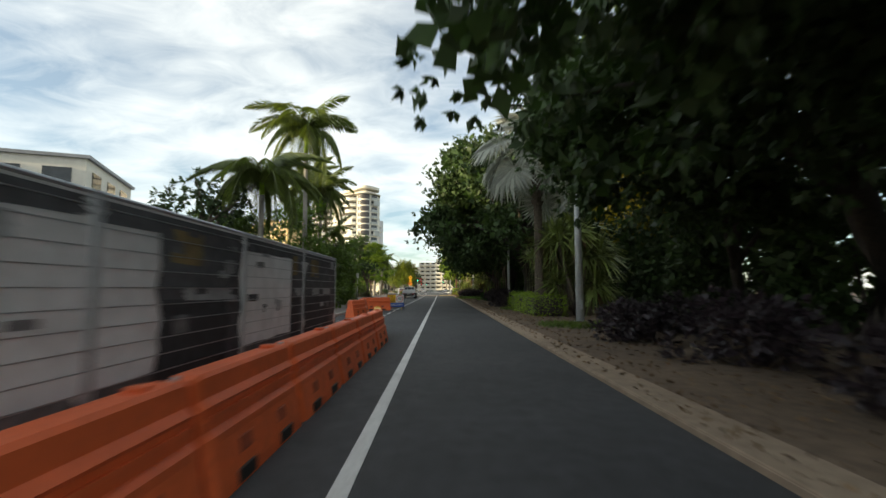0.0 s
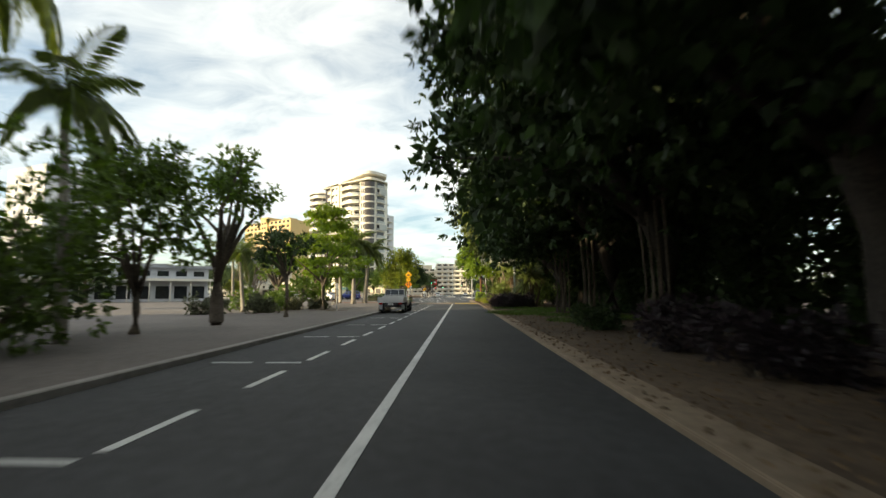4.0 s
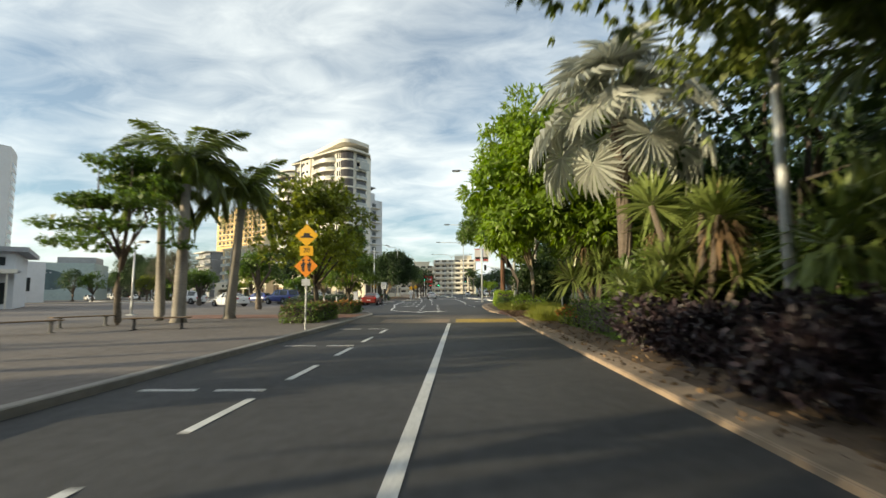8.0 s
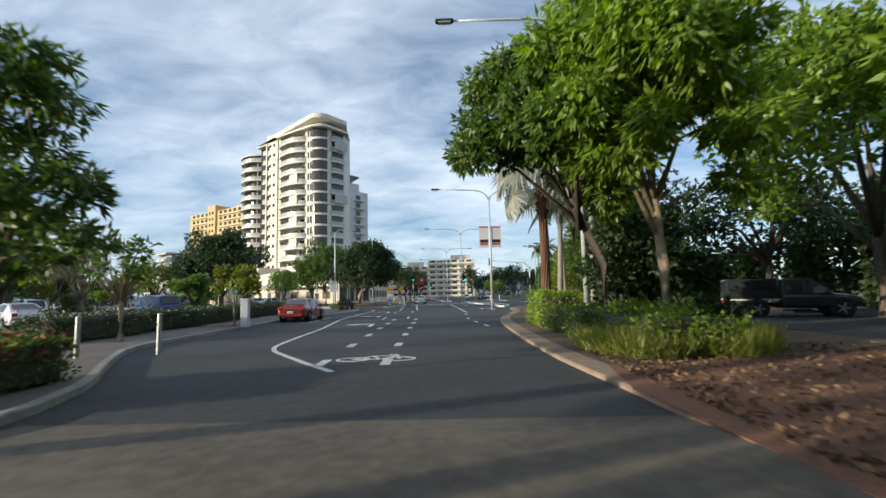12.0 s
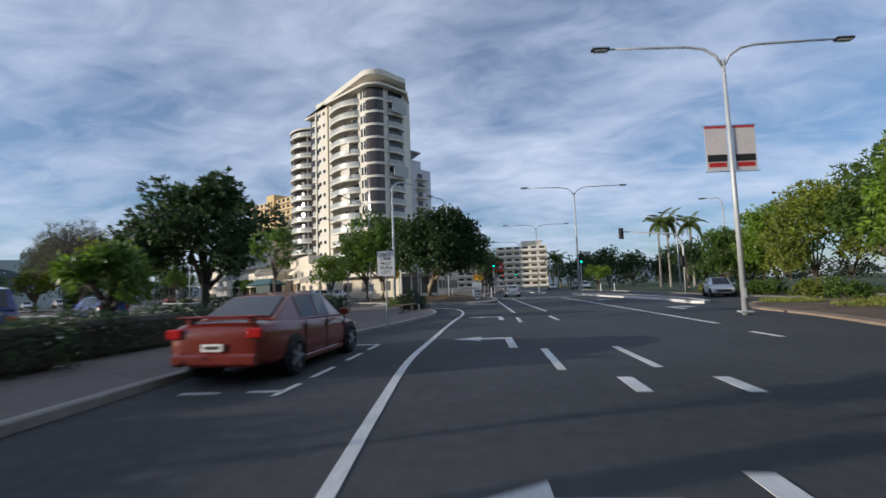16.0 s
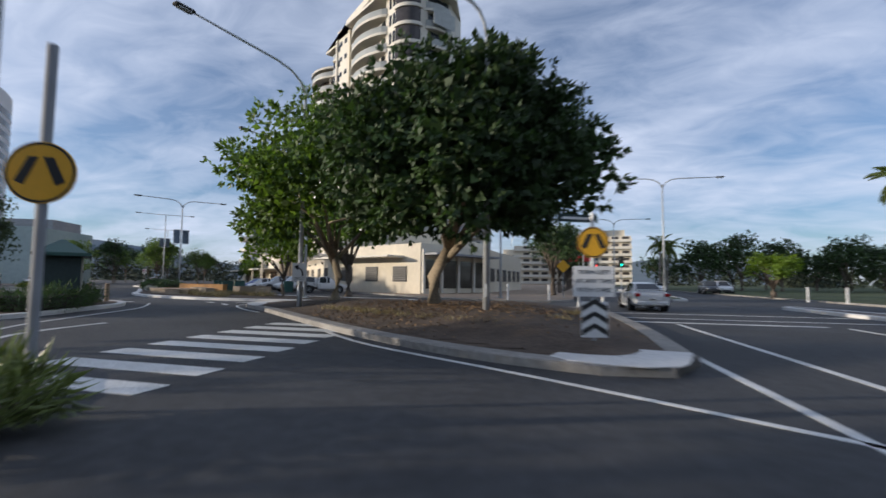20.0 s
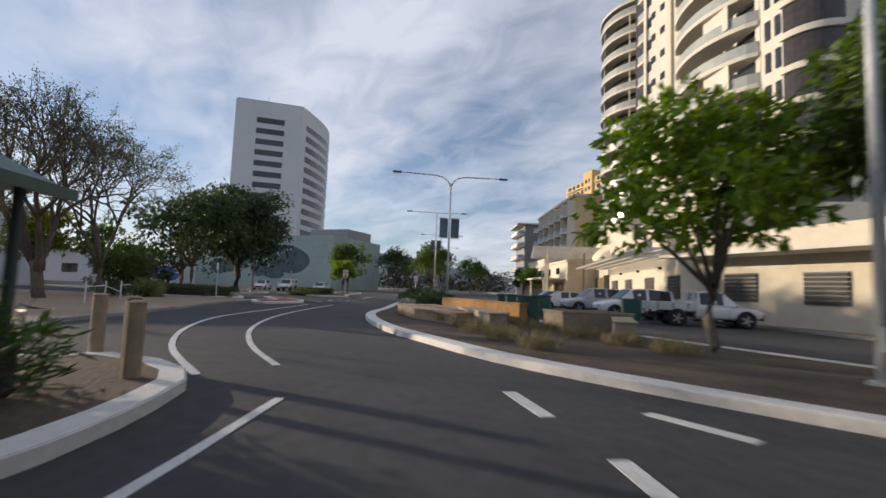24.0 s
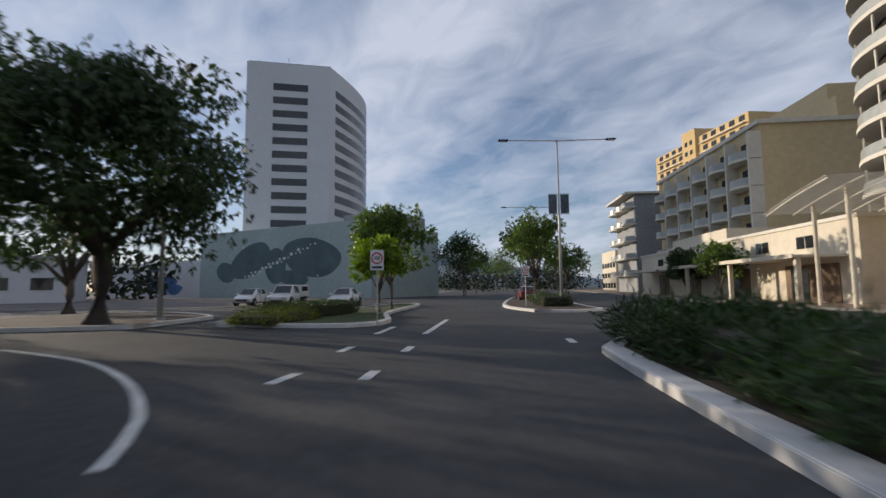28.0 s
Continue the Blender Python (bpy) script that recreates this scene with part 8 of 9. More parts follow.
for sx_, sy_ in ((-69.4, 140.0), (-76.9, 155.0)):
    s40 = sign_post("speed_sign", sx_, sy_, 52, 2.75, "white speed sign marked 40 in a red ring", 0.03, 0.15)
    part("panel", boxm((0, -0.01, 2.35), (0.5, 0.02, 0.75)), WHITE_SIGN, s40)
    part("speed_ring", ring_bm(0.17, 0.22, -0.024, cz=2.42), RED_SIGN, s40)
    lettering(s40, "40", 0.24, SIGN_BLACK, UP(0, -0.024, 2.42))
    part("bar", boxm((0, -0.022, 2.08), (0.38, 0.012, 0.08)), SIGN_BLACK, s40, "dark bar of small writing")
for sx_, sy_, hh in ((-6.2, -8.6, 2.7), (-8.2, 20.7, 2.1), (-56.4, 124.2, 2.3)):
    sp = sign_post("sign_post", sx_, sy_, 10, hh, "plain thin grey signpost with a small plate")
    part("panel", boxm((0, 0, hh - 0.2), (0.24, 0.02, 0.4)), WHITE_SIGN, sp)
md = thing("tree_grate", pose(-13.4, 83.4, 0.13), "dark square tree pit in the footpath", "tree pit")
part("pit", boxm((0, 0, 0.0), (1.7, 1.7, 0.02)), MULCH, md)
for gx, gy in ((-10.9, 70.2), (-8.2, 20.7), (-9.8, 22.2)):
    md = thing("tree_grate", pose(gx, gy, 0.13), "dark square tree pit in the footpath", "tree pit")
    part("pit", boxm((0, 0, 0.0), (1.5, 1.5, 0.02)), MULCH, md)


# traffic signals
def signal_head(parent, m, lit):
    hd = part("signal_head", boxm((0, 0, 0), (0.32, 0.22, 0.95), bevel=0.03), BLACK, parent, "black three-lamp signal head")
    hd.matrix_local = m
    part("backboard", boxm((0, 0.04, 0), (0.5, 0.02, 1.15), bevel=0.0), BLACK, hd)
    for k, (zz, mt) in enumerate(((0.3, LENS_OFF), (0, LENS_OFF), (-0.3, LENS_OFF))):
        on_ = (lit == "green" and k == 2) or (lit == "red" and k == 0)
        part("lens", disc_bm(0.1, -0.125, 16, cz=zz), (SIGNAL_GREEN if lit == "green" else SIGNAL_RED) if on_ else mt, hd, "lit lamp" if on_ else "")
        vs = bmesh.new()
        arc_slab(vs, 0, 0, 0.115, 0.125, 0.0, math.pi, 0, 0.16, 10)
        o = part("visor", vs, BLACK, hd)
        o.matrix_local = pose(0, -0.11, zz, 90, 0, 0)
    return hd


def signal(x, y, h, rz, lit, label, z=0.13):
    t = thing("traffic_signal", pose(x, y, z, 0, 0, rz), label, "traffic light")
    part("pole", rod(bmesh.new(), (0, 0, -0.05), (0, 0, h), 0.06, n=10), POLE_GREY, t)
    signal_head(t, pose(0, -0.2, h - 0.55), lit)
    return t


ma = thing("traffic_signal", pose(12.2, 118.4, 0.13, 0, 0, 6), "mast-arm traffic signal reaching over the carriageway", "traffic light")
part("mast", tube(bmesh.new(), [(0, 0, -0.05), (0, 0, 4.6), (-0.25, 0, 5.6), (-0.9, 0, 6.1), (-6.2, 0, 6.5)], [0.13, 0.11, 0.1, 0.09, 0.06], 10), POLE_GREY, ma, smooth=True)
signal_head(ma, pose(-6.2, -0.15, 6.3), "off")
signal_head(ma, pose(-0.25, -0.15, 3.2), "off")
signal(1.9, 118.4, 4.4, 5, "green", "green traffic signal on a lamp pole in the median", 0.14)
signal(-5.2, 149.5, 4.0, 5, "green", "green traffic signal beyond the junction")
signal(-8.9, 147.0, 5.6, 5, "green", "green traffic signal beyond the junction")
signal(-7.6, 152.5, 3.4, 5, "red", "red traffic signal beyond the junction")
sg = thing("billboard", pose(-9.6, 168, 0.13, 0, 0, 5), "red and white roadside panel", "sign")
part("post", boxm((0, 0, 2.2), (0.14, 0.14, 4.4)), POLE_GREY, sg)
part("panel", boxm((0, -0.1, 5.4), (3.2, 0.1, 2.2)), RED_SIGN, sg)
part("bar", boxm((0, -0.17, 5.4), (2.4, 0.05, 0.5)), WHITE_SIGN, sg, "white bar of writing")
yd = sign_post("warning_sign", -10.4, 137.2, 4, 3.0, "distant yellow diamond warning sign", 0.03)
diamond(yd, 2.6, 0.75, YELLOW_SIGN)
# kiosk
ki = thing("kiosk", pose(-31.93, 113.3, 0.15, 0, 0, -35), "dark green public kiosk with hipped roof and slatted side", "kiosk")
part("wall", boxm((0, 0.65, 1.15), (3.4, 1.3, 2.3)), KIOSK_GREEN, ki)
part("plinth", boxm((0, 0.65, 0.06), (3.6, 1.5, 0.12)), KERB, ki)
for k in range(9):
    part("slat", boxm((-1.5 + 0.375 * k, 1.33, 1.2), (0.28, 0.05, 2.0)), KIOSK_PANEL, ki)
for x in (-3.2, -2.4):
    part("post", boxm((x, 1.25, 1.15), (0.09, 0.09, 2.3)), KIOSK_GREEN, ki)
rf = bmesh.new()
lo_ = [rf.verts.new(p) for p in ((-3.6, -0.35, 2.3), (2.15, -0.35, 2.3), (2.15, 1.6, 2.3), (-3.6, 1.6, 2.3))]
hi_ = [rf.verts.new(p) for p in ((-2.4, 0.55, 2.95), (1.0, 0.55, 2.95), (1.0, 0.7, 2.95), (-2.4, 0.7, 2.95))]
for k in range(4):
    rf.faces.new((lo_[k], lo_[(k + 1) % 4], hi_[(k + 1) % 4], hi_[k]))
rf.faces.new(hi_)
rf.faces.new(lo_[::-1])
part("roof", rf, GREEN_BIN, ki)
part("fascia", boxm((-0.72, 1.62, 2.27), (5.76, 0.05, 0.14)), GREEN_BIN, ki)
part("fascia", boxm((2.17, 0.62, 2.27), (0.05, 1.95, 0.14)), GREEN_BIN, ki)
for k in range(5):
    part("bar", boxm((-1.2 + 0.5 * k, 1.365, 1.55), (0.3, 0.012, 0.09)), BLACK, ki, "dark bar of small writing")
# low walls, planters and bins in the garden bed
sp_ = thing("stone_platform", pose(0, 0, 0.14), "broad low tan stone platform used as a seat", "bench")
part("body", prism(bmesh.new(), [(-45.6, 130.0), (-44.5, 131.4), (-38.4, 130.1), (-38.6, 127.6), (-41.4, 127.9), (-43.6, 128.8)], 0.0, 0.36), STONE_WALL, sp_)
part("top_slab", prism(bmesh.new(), [(-45.7, 130.0), (-44.5, 131.45), (-38.3, 130.15), (-38.5, 127.5), (-41.4, 127.8), (-43.65, 128.7)], 0.36, 0.43), PATH_TAN, sp_)
for k in range(3):
    part("mat", boxm((-43.3 + 1.7 * k, 129.9 - 0.45 * k, 0.436), (0.9, 0.6, 0.012), rz=radians(-14)), BRICK_PAVE, sp_, "reddish paved inset")
for x_, y_, rz, l, w, h, mat, lab in ((-41.4, 131.6, -12, 6.4, 0.4, 0.75, RUST, "rust-stained retaining wall of the raised bed"), (-38.4, 128.6, 150, 4.4, 0.6, 0.5, STONE_WALL, "low tan masonry seat wall"),
                                     (-35.4, 130.9, 60, 2.6, 1.6, 0.62, STONE_WALL, "square tan masonry planter"), (-33.6, 130.0, 120, 3.2, 0.6, 0.5, STONE_WALL, "low tan masonry seat wall")):
    pw = thing("planter" if w > 1 else "seat_wall", pose(x_, y_, 0.15, 0, 0, rz), lab, "planter" if w > 1 else "wall")
    part("body", boxm((0, 0, h / 2), (l, w, h), bevel=0.02), mat, pw)
    part("coping", boxm((0, 0, h + 0.02), (l + 0.06, w + 0.06, 0.05), bevel=0.01), mat, pw)
    if w > 1:
        part("soil", boxm((0, 0, h + 0.03), (l - 0.2, w - 0.2, 0.06)), MULCH, pw)
for x_, y_, rz in ((-38.6, 131.6, 40), (-42.4, 134.6, 50), (-41.2, 133.9, 50), (-41.4, 136.2, 50), (-38.2, 139.6, 40)):
    eb = thing("utility_cabinet", pose(x_, y_, 0.1, 0, 0, rz), "dark green enamelled utility cabinet", "cabinet", "green cabinets")
    part("body", boxm((0, 0, 0.55), (0.9, 0.5, 1.1), bevel=0.02), GREEN_BIN, eb)
    part("lid", boxm((0, 0, 1.12), (0.96, 0.56, 0.05)), GREEN_BIN, eb)
    for e in (-1, 1):
        part("side_panel", boxm((e * 0.458, 0, 0.55), (0.012, 0.44, 1.0)), BIN_PALE, eb, "paler green side panel")
    part("door_seam", boxm((0, -0.255, 0.55), (0.015, 0.012, 1.0)), BLACK, eb)
# low rail posts on the western footpath
for k in range(6):
    x_, y_ = -52.5 - 3.0 * k, 117.8 + 0.95 * k
    rp = thing("rail_post", pose(x_, y_, 0.12), "thin pale rail post with sagging rail", "railing", "path railing")
    part("post", boxm((0, 0, 0.5), (0.07, 0.07, 1.0)), WALL_GREY, rp)
    if k < 5:
        part("rail", rod(bmesh.new(), (0, 0, 0.75), (-3.0, 0.95, 0.35 if k % 2 else 0.75), 0.025, n=6), WALL_GREY, rp)

# ---- vehicles ----
def car_paint(name, col, rough=0.28):
    m = paint(name, col, rough, vary=0.04, scale=2.0)
    m.node_tree.nodes["Principled BSDF"].inputs["Coat Weight"].default_value = 0.6
    return m


CAR_WHITE = car_paint("car_white", (0.72, 0.72, 0.72))
CAR_RED = car_paint("car_red", (0.17, 0.021, 0.012))
CAR_BLACK = car_paint("car_black", (0.022, 0.026, 0.03))
CAR_BLUE = car_paint("car_blue", (0.03, 0.05, 0.22))
CAR_SILVER = car_paint("car_silver", (0.42, 0.43, 0.44))
TAIL = paint("tail_lens", (0.42, 0.02, 0.02), 0.15, vary=0.1)
HEAD = paint("head_lens", (0.6, 0.62, 0.64), 0.1, vary=0.1)
RIM = paint("alloy_rim", (0.5, 0.51, 0.53), 0.35, metal=0.8, vary=0.1)
TRAY = paint("alloy_tray", (0.66, 0.66, 0.65), 0.5, metal=0.1, vary=0.12, scale=3.0)


def loft(bm, sections):
    rows = [[bm.verts.new(p) for p in s] for s in sections]
    for a, b in zip(rows, rows[1:]):
        n = len(a)
        for k in range(n):
            bm.faces.new((a[k], a[(k + 1) % n], b[(k + 1) % n], b[k]))
    bm.faces.new(rows[0][::-1])
    bm.faces.new(rows[-1])
    bmesh.ops.recalc_face_normals(bm, faces=bm.faces[:])
    return bm


def ring_section(y, w, zf, zt, crown=0.03):
    """Cross-section of a car body at y."""
    half = [(w * 0.90, zf), (w * 0.99, zf + 0.12), (w, zf + (zt - zf) * 0.55), (w * 0.965, zt - 0.07), (w * 0.86, zt), (w * 0.4, zt + crown)]
    return [(x, y, z) for x, z in half] + [(-x, y, z) for x, z in half[::-1]]


# y along the car, front positive: (y, half width, floor, top)
SHAPES = {
    "sedan": dict(body=[(-2.38, 0.72, 0.42, 0.82), (-2.3, 0.84, 0.28, 0.98), (-1.9, 0.90, 0.22, 1.02), (-0.9, 0.91, 0.2, 0.97), (0.6, 0.91, 0.2, 0.95), (1.3, 0.90, 0.2, 0.90), (2.05, 0.86, 0.22, 0.74), (2.35, 0.74, 0.32, 0.60)],
                  cab=[(-1.75, 0.76, 0.98, 0.70, 1.02), (-0.95, 0.78, 0.96, 0.58, 1.40), (-0.2, 0.80, 0.95, 0.60, 1.46), (0.45, 0.80, 0.94, 0.58, 1.42), (1.25, 0.78, 0.90, 0.70, 0.93)], wb=(1.42, -1.36), r=0.33),
    "hatch": dict(body=[(-2.0, 0.74, 0.42, 0.86), (-1.93, 0.83, 0.3, 1.0), (-1.4, 0.87, 0.22, 1.0), (0.5, 0.87, 0.2, 0.95), (1.2, 0.85, 0.2, 0.92), (1.8, 0.8, 0.24, 0.76), (2.05, 0.68, 0.34, 0.6)],
                  cab=[(-1.85, 0.76, 0.99, 0.66, 1.05), (-1.45, 0.77, 0.98, 0.58, 1.42), (-0.4, 0.78, 0.96, 0.6, 1.50), (0.35, 0.77, 0.94, 0.58, 1.46), (1.2, 0.75, 0.91, 0.66, 0.94)], wb=(1.28, -1.26), r=0.31),
    "suv": dict(body=[(-2.3, 0.8, 0.5, 0.95), (-2.24, 0.92, 0.4, 1.12), (-1.6, 0.95, 0.32, 1.14), (0.7, 0.95, 0.32, 1.12), (1.3, 0.94, 0.32, 1.1), (2.1, 0.9, 0.36, 0.98), (2.35, 0.8, 0.45, 0.8)],
                cab=[(-2.2, 0.85, 1.1, 0.74, 1.14), (-2.0, 0.86, 1.1, 0.68, 1.72), (-0.5, 0.87, 1.1, 0.7, 1.82), (0.4, 0.87, 1.1, 0.68, 1.76), (1.15, 0.85, 1.08, 0.78, 1.12)], wb=(1.45, -1.4), r=0.39),
    "ute": dict(body=[(-0.55, 0.86, 0.42, 1.02), (-0.5, 0.92, 0.36, 1.08), (0.8, 0.93, 0.36, 1.06), (1.5, 0.92, 0.36, 1.05), (2.3, 0.88, 0.4, 0.95), (2.6, 0.78, 0.5, 0.78)],
                cab=[(-0.5, 0.84, 1.05, 0.76, 1.10), (-0.38, 0.84, 1.05, 0.68, 1.70), (0.4, 0.85, 1.05, 0.7, 1.76), (0.75, 0.85, 1.05, 0.68, 1.70), (1.45, 0.83, 1.04, 0.76, 1.08)], wb=(1.7, -1.4), r=0.39),
}


def quad_panel(pts, out, mat, name, parent, shrink=0.86):
    c = sum((Vector(p) for p in pts), Vector()) / len(pts)
    bm = bmesh.new()
    bm.faces.new([bm.verts.new(c + (Vector(p) - c) * shrink + Vector(out)) for p in pts])
    bmesh.ops.recalc_face_normals(bm, faces=bm.faces[:])
    ext = bmesh.ops.extrude_face_region(bm, geom=bm.faces[:])
    for v in ext["geom"]:
        if isinstance(v, bmesh.types.BMVert):
            v.co -= Vector(out) * 1.5
    return part(name, bm, mat, parent)


CAR_MASTERS = {}


def car(kind, mat, x, y, yaw, label, z=0.0, category="car", canopy=False, brake=False):
    """yaw: heading in degrees left of +y."""
    key = (kind, mat.name, canopy)
    if key in CAR_MASTERS:
        c = copy_thing(CAR_MASTERS[key], pose(x, y, z, 0, 0, yaw))
        c["label"] = label
        return c
    sh = SHAPES[kind]
    t = thing("ute" if kind == "ute" else "car", pose(x, y, z, 0, 0, yaw), label, category)
    CAR_MASTERS[key] = t
    body = part("body", loft(bmesh.new(), [ring_section(*s) for s in sh["body"]]), mat, t, smooth=True)
    sm = body.modifiers.new("round", "SUBSURF")
    sm.levels = sm.render_levels = 2
    side = sh["body"][3][1] * 0.985
    for sgn in (-1, 1):
        for yy in ((1.05, 0.05, -0.95) if kind != "ute" else (0.95, -0.3)):
            part("door_seam", boxm((sgn * side, yy, 0.62), (0.03, 0.014, 0.62)), BLACK, t)
        for yy in ((0.2, -0.8) if kind != "ute" else (-0.15,)):
            part("door_handle", boxm((sgn * (side + 0.005), yy, 0.84), (0.04, 0.2, 0.035), bevel=0.01), mat, t)
        part("sill", boxm((sgn * (side - 0.03), 0.0 if kind != "ute" else 0.5, 0.25), (0.08, 1.9 if kind != "ute" else 1.2, 0.1), bevel=0.02), BLACK if kind != "sedan" else mat, t)
    if kind == "sedan":
        part("spoiler", boxm((0, -2.2, 1.10), (1.44, 0.24, 0.035), bevel=0.015), mat, t, "low boot spoiler")
        for sgn in (-1, 1):
            part("spoiler_foot", boxm((sgn * 0.55, -2.18, 1.04), (0.08, 0.14, 0.1)), mat, t)
        part("exhaust", rod(bmesh.new(), (-0.45, -2.42, 0.3), (-0.45, -2.2, 0.3), 0.045, n=10), STEEL, t, "chrome exhaust pipe")
    cab = sh["cab"]
    secs = [[(wb_, yy, zb), (wt, yy, zt), (wt * 0.5, yy, zt + 0.025), (-wt * 0.5, yy, zt + 0.025), (-wt, yy, zt), (-wb_, yy, zb)] for yy, wb_, zb, wt, zt in cab]
    part("cabin", loft(bmesh.new(), secs), mat, t)
    for sgn in (-1, 1):
        for a, b in zip(cab[1:-1], cab[2:-1]):
            quad_panel([(sgn * a[1], a[0], a[2]), (sgn * b[1], b[0], b[2]), (sgn * b[3], b[0], b[4]), (sgn * a[3], a[0], a[4])], (sgn * 0.012, 0, 0.004), GLASS_DARK, "side_window", t)
        part("mirror", boxm((sgn * (cab[-2][1] + 0.16), cab[-2][0] + 0.45, cab[-2][2] + 0.06), (0.2, 0.1, 0.14), bevel=0.02), mat, t)
        a, b = cab[-2], cab[-1]
    f0, f1, r0, r1 = cab[-2], cab[-1], cab[1], cab[0]
    quad_panel([(-f0[3], f0[0], f0[4]), (f0[3], f0[0], f0[4]), (f1[3], f1[0], f1[4]), (-f1[3], f1[0], f1[4])], (0, 0.02, 0.035), GLASS_DARK, "windscreen", t, 0.9)
    quad_panel([(-r0[3], r0[0], r0[4]), (r0[3], r0[0], r0[4]), (r1[3], r1[0], r1[4]), (-r1[3], r1[0], r1[4])], (0, -0.03, 0.03), GLASS_DARK, "rear_window", t, 0.86)
    front, rear = sh["body"][-1], sh["body"][0]
    yb = rear[0] if kind != "ute" else -2.62
    for sgn in (-1, 1):
        hl = boxm((sgn * front[1] * 0.74, front[0] - 0.06, front[3] - 0.02), (0.34, 0.16, 0.15), bevel=0.03)
        part("headlight", hl, HEAD, t)
        part("taillight", boxm((sgn * 0.70, yb + 0.015, 0.84 if kind != "ute" else 0.72), (0.26, 0.08, 0.16), bevel=0.02), TAIL, t)
        for yw in sh["wb"]:
            r = sh["r"]
            w = thing("wheel", Matrix.Identity(4), "", "")
            for k_ in ("label", "category"):
                if k_ in w:
                    del w[k_]
            w.parent = t
            ty = bmesh.new()
            tube(ty, [(0.105 * s2, r * 0.84 * math.cos(a), r * 0.84 * math.sin(a)) for a, s2 in [(q, 0) for q in np.linspace(0, 2 * math.pi, 25)]], r * 0.17, 8)
            for v in ty.verts:
                v.co.x *= 1.7
            part("tyre", ty, RUBBER, w)
            rm = bmesh.new()
            rod(rm, (-0.06, 0, 0), (0.06, 0, 0), r * 0.7, n=20)
            part("rim", rm, DARK_METAL, w)
            sp = bmesh.new()
            for k in range(5):
                a = k * 2 * math.pi / 5
                box(sp, (sgn * 0.075, r * 0.33 * math.cos(a), r * 0.33 * math.sin(a)), (0.03, r * 0.62, r * 0.16), rx=a)
            rod(sp, (sgn * 0.06, 0, 0), (sgn * 0.1, 0, 0), r * 0.16, n=12)
            part("spokes", sp, RIM, w)
            w.matrix_local = pose(sgn * (sh["body"][2][1] - 0.03), yw, r)
            part("wheel_arch", rod(bmesh.new(), (sgn * (sh["body"][2][1] - 0.25), yw, r + 0.03), (sgn * (sh["body"][2][1] + 0.012), yw, r + 0.03), r * 1.13, n=28), BLACK, t)
    part("number_plate", boxm((0, yb - 0.03, 0.62 if kind != "ute" else 0.66), (0.37, 0.02, 0.12)), WHITE_SIGN, t)
    part("bar", boxm((0, yb - 0.043, 0.62 if kind != "ute" else 0.66), (0.26, 0.01, 0.05)), SIGN_BLACK, t, "plain bar in place of the number")
    part("bumper", boxm((0, yb + (0.02 if kind != "ute" else 0.2), 0.42 if kind != "ute" else 0.5), (1.5, 0.12, 0.2) if kind != "ute" else (0.9, 0.12, 0.12), bevel=0.04), mat if kind != "ute" else BLACK, t)
    part("grille", boxm((0, front[0] + 0.0, 0.5), (1.0, 0.06, 0.18), bevel=0.02), BLACK, t)
    if kind == "ute":
        part("chassis", boxm((0, -1.55, 0.55), (0.9, 2.2, 0.18)), BLACK, t)
        part("tray_floor", boxm((0, -1.6, 0.82), (1.84, 2.1, 0.1), bevel=0.01), TRAY, t)
        for c_, s_ in (((-0.91, -1.6, 1.0), (0.04, 2.1, 0.3)), ((0.91, -1.6, 1.0), (0.04, 2.1, 0.3)), ((0, -2.63, 1.0), (1.84, 0.04, 0.3)), ((0, -0.57, 1.05), (1.84, 0.05, 0.4))):
            part("tray_side", boxm(c_, s_), mat if canopy else TRAY, t)
        for sgn in (-1, 1):
            part("rack_post", boxm((sgn * 0.74, -0.57, 1.46), (0.06, 0.05, 0.56)), TRAY, t)
            for yy in (-0.9, -1.6, -2.3):
                part("latch", boxm((sgn * 0.935, yy, 1.0), (0.02, 0.05, 0.26)), BLACK, t)
            part("mudguard", boxm((sgn * 0.8, -1.95, 0.45), (0.22, 0.03, 0.36)), POLE_GREY if mat is CAR_BLACK else BLACK, t)
        for zz in (1.3, 1.72):
            part("rack_rail", boxm((0, -0.57, zz), (1.54, 0.05, 0.05)), TRAY, t)
        for xx in (-0.3, 0.3):
            part("rack_bar", boxm((xx, -0.57, 1.51), (0.03, 0.03, 0.42)), TRAY, t)
        if canopy:
            part("canopy", boxm((0, -1.6, 1.38), (1.8, 2.05, 0.8), bevel=0.06), mat, t)
            for sgn in (-1, 1):
                part("canopy_window", boxm((sgn * 0.91, -1.6, 1.45), (0.02, 1.6, 0.4)), GLASS_DARK, t)
    return t


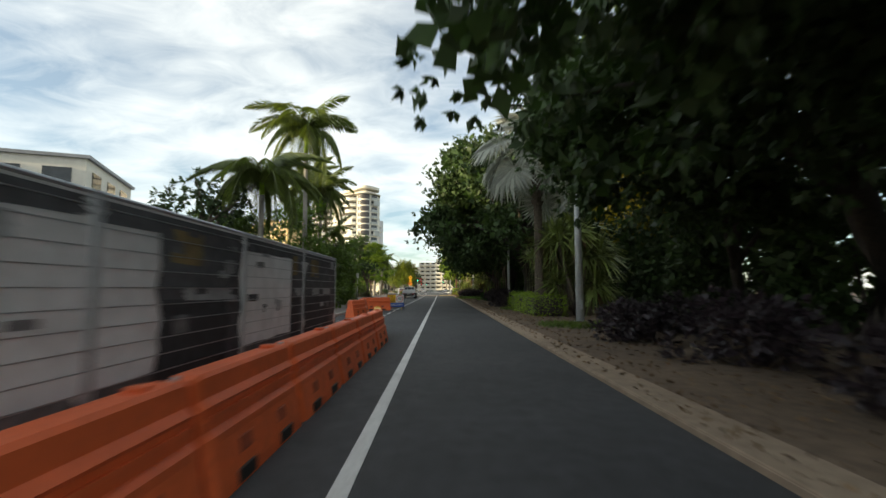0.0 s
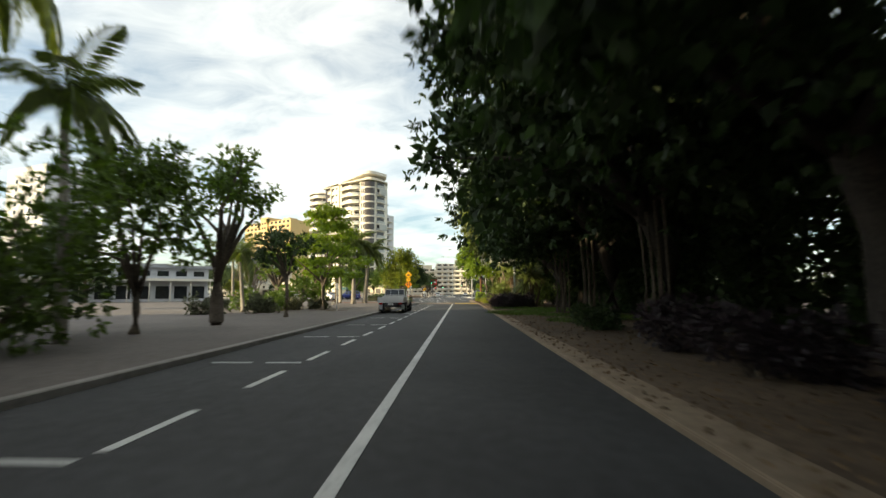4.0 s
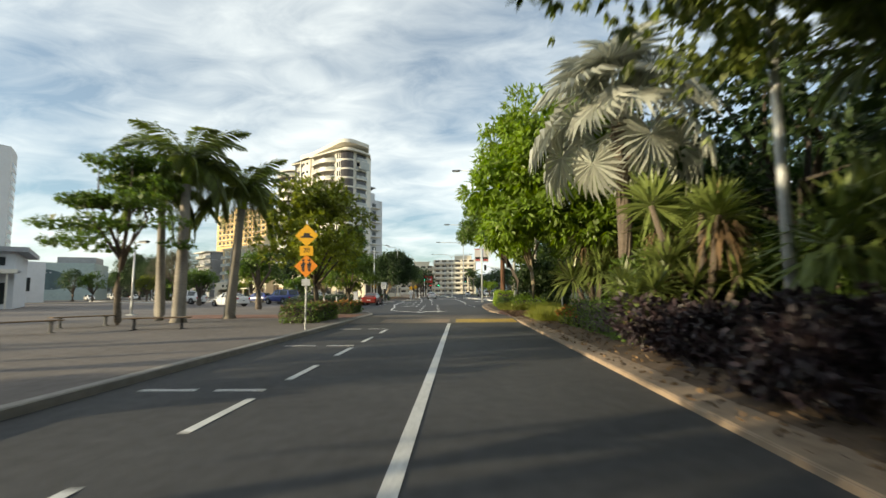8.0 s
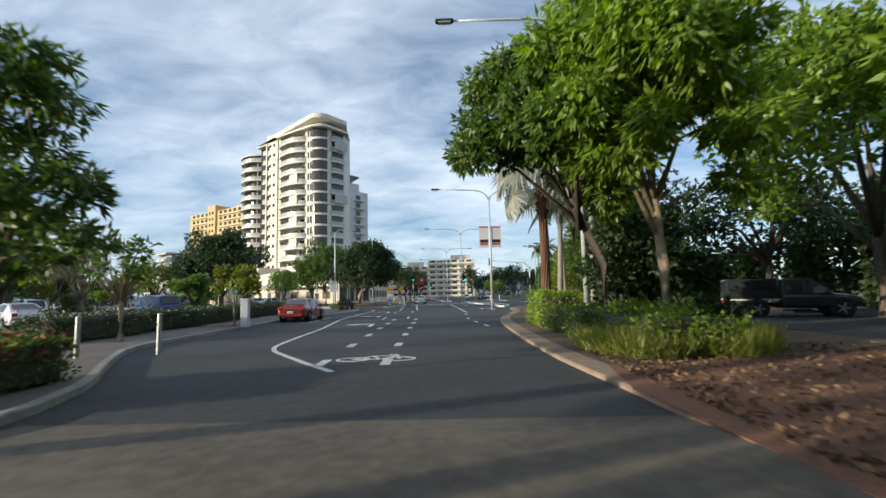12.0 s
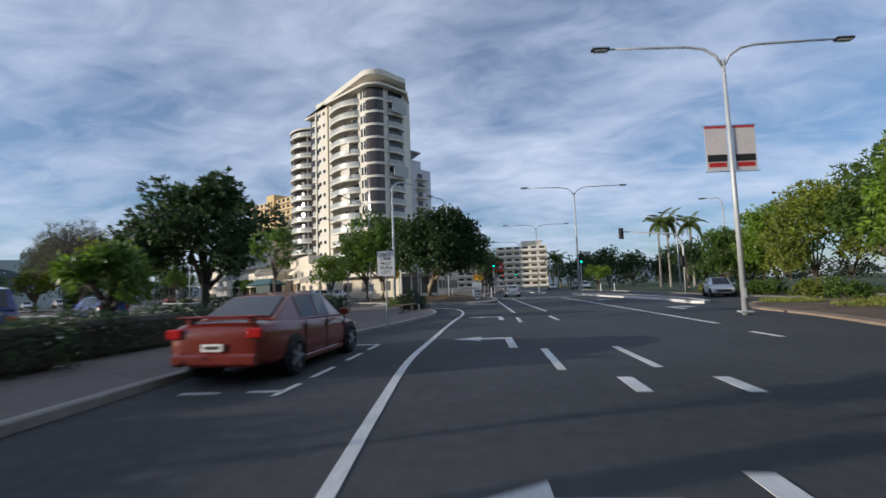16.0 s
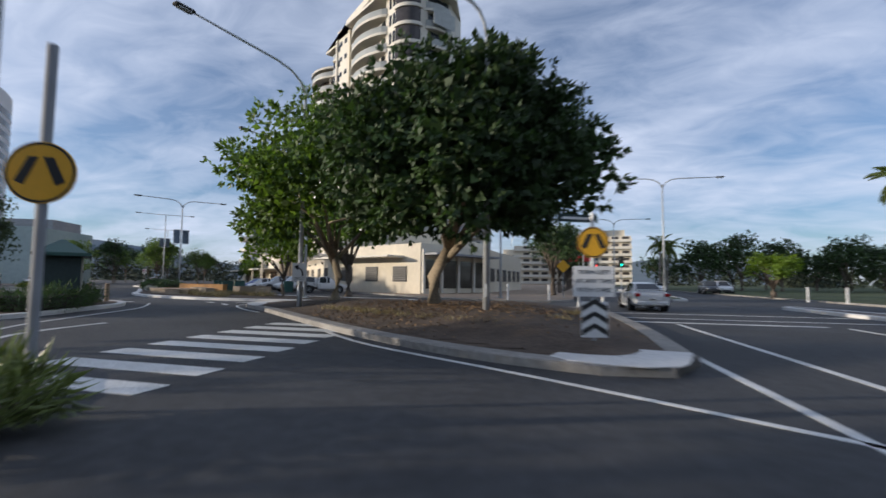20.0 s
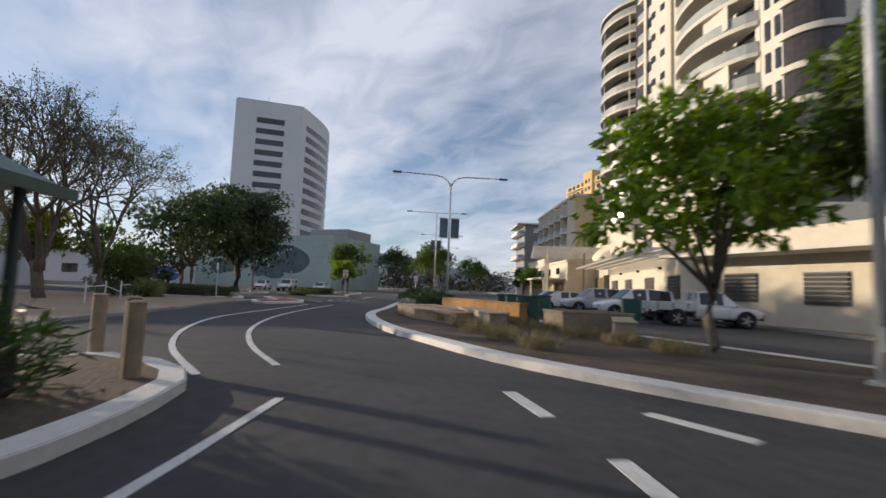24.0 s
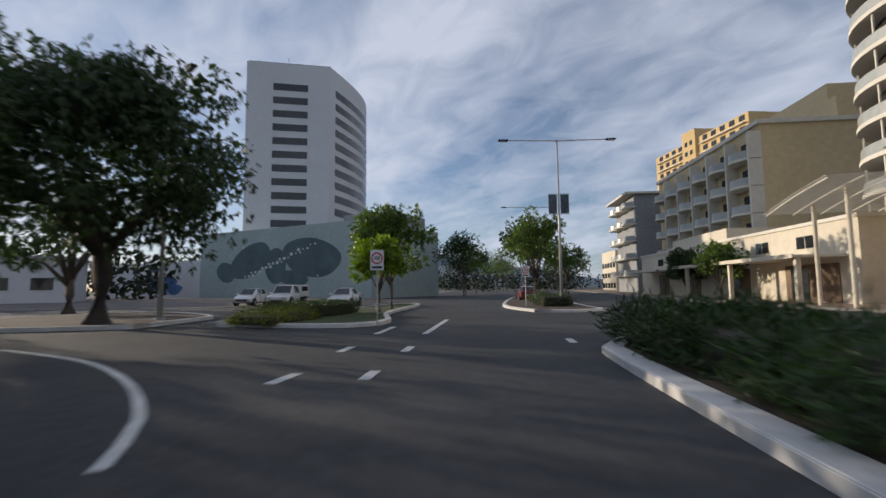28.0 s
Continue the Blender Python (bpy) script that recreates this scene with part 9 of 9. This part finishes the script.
car("sedan", CAR_WHITE, -5.7, 126.5, 6, "white sedan driving ahead across the junction")
car("sedan", CAR_RED, -9.6, 77.0, 1, "red-orange sedan parked at the kerb")
car("ute", CAR_BLACK, -3.66, 20.9, 0, "dark utility truck with a pale alloy tray parked at the kerb", category="truck")
car("ute", CAR_BLACK, 16.4, 68.5, -112, "dark utility truck with canopy in the car park", 0.085, "truck", True)
car("hatch", CAR_WHITE, 11.0, 107.6, 169, "white hatchback parked facing the traffic")
car("suv", CAR_WHITE, -40.0, 143.4, 140, "white four wheel drive parked by the cream building")
car("ute", CAR_WHITE, -35.6, 141.8, -52, "white utility truck with tray parked by the cream building", category="truck")
car("hatch", CAR_WHITE, -48.6, 148.6, 140, "white hatchback parked by the entrance")
car("suv", CAR_SILVER, -44.2, 146.2, 140, "silver four wheel drive parked by the entrance")
car("hatch", CAR_BLUE, -52.4, 152.2, 140, "blue hatchback parked by the entrance")
car("ute", CAR_WHITE, -92.5, 143.2, -125, "white utility truck with canopy before the mural wall", 0.03, "truck", True)
car("hatch", CAR_WHITE, -98.0, 141.5, -125, "white hatchback before the mural wall", 0.03)
car("sedan", CAR_WHITE, -89.5, 147.0, -128, "white sedan before the mural wall", 0.03)
car("hatch", CAR_RED, -88.5, 166.4, 55, "red hatchback parked along the side street")
car("suv", CAR_WHITE, 9.5, 172, 180, "distant white four wheel drive")
car("suv", CAR_BLACK, 7.4, 170, 180, "distant black four wheel drive")
car("sedan", CAR_WHITE, 3.5, 186, 180, "distant white sedan on the road")
car("suv", CAR_BLUE, -21.5, 79.5, 60, "blue four wheel drive in the car park beyond the hedge", 0.13)
car("sedan", CAR_WHITE, -24.0, 71.5, 60, "white sedan in the car park beyond the hedge", 0.13)
car("hatch", CAR_BLUE, -30, 92, 70, "blue hatchback in the car park beyond the hedge", 0.13)
car("suv", CAR_WHITE, -36, 84, 70, "white four wheel drive in the car park beyond the hedge", 0.13)

# ---- small things ----
for cx, cy in ((6.2, 57.0),):
    co = thing("traffic_cone", pose(cx, cy, 0.09), "small orange traffic cone on the verge", "cone")
    part("base", boxm((0, 0, 0.02), (0.32, 0.32, 0.04)), BARRIER_ORANGE, co)
    part("cone", rod(bmesh.new(), (0, 0, 0.03), (0, 0, 0.5), 0.13, 0.03, 12), BARRIER_ORANGE, co)
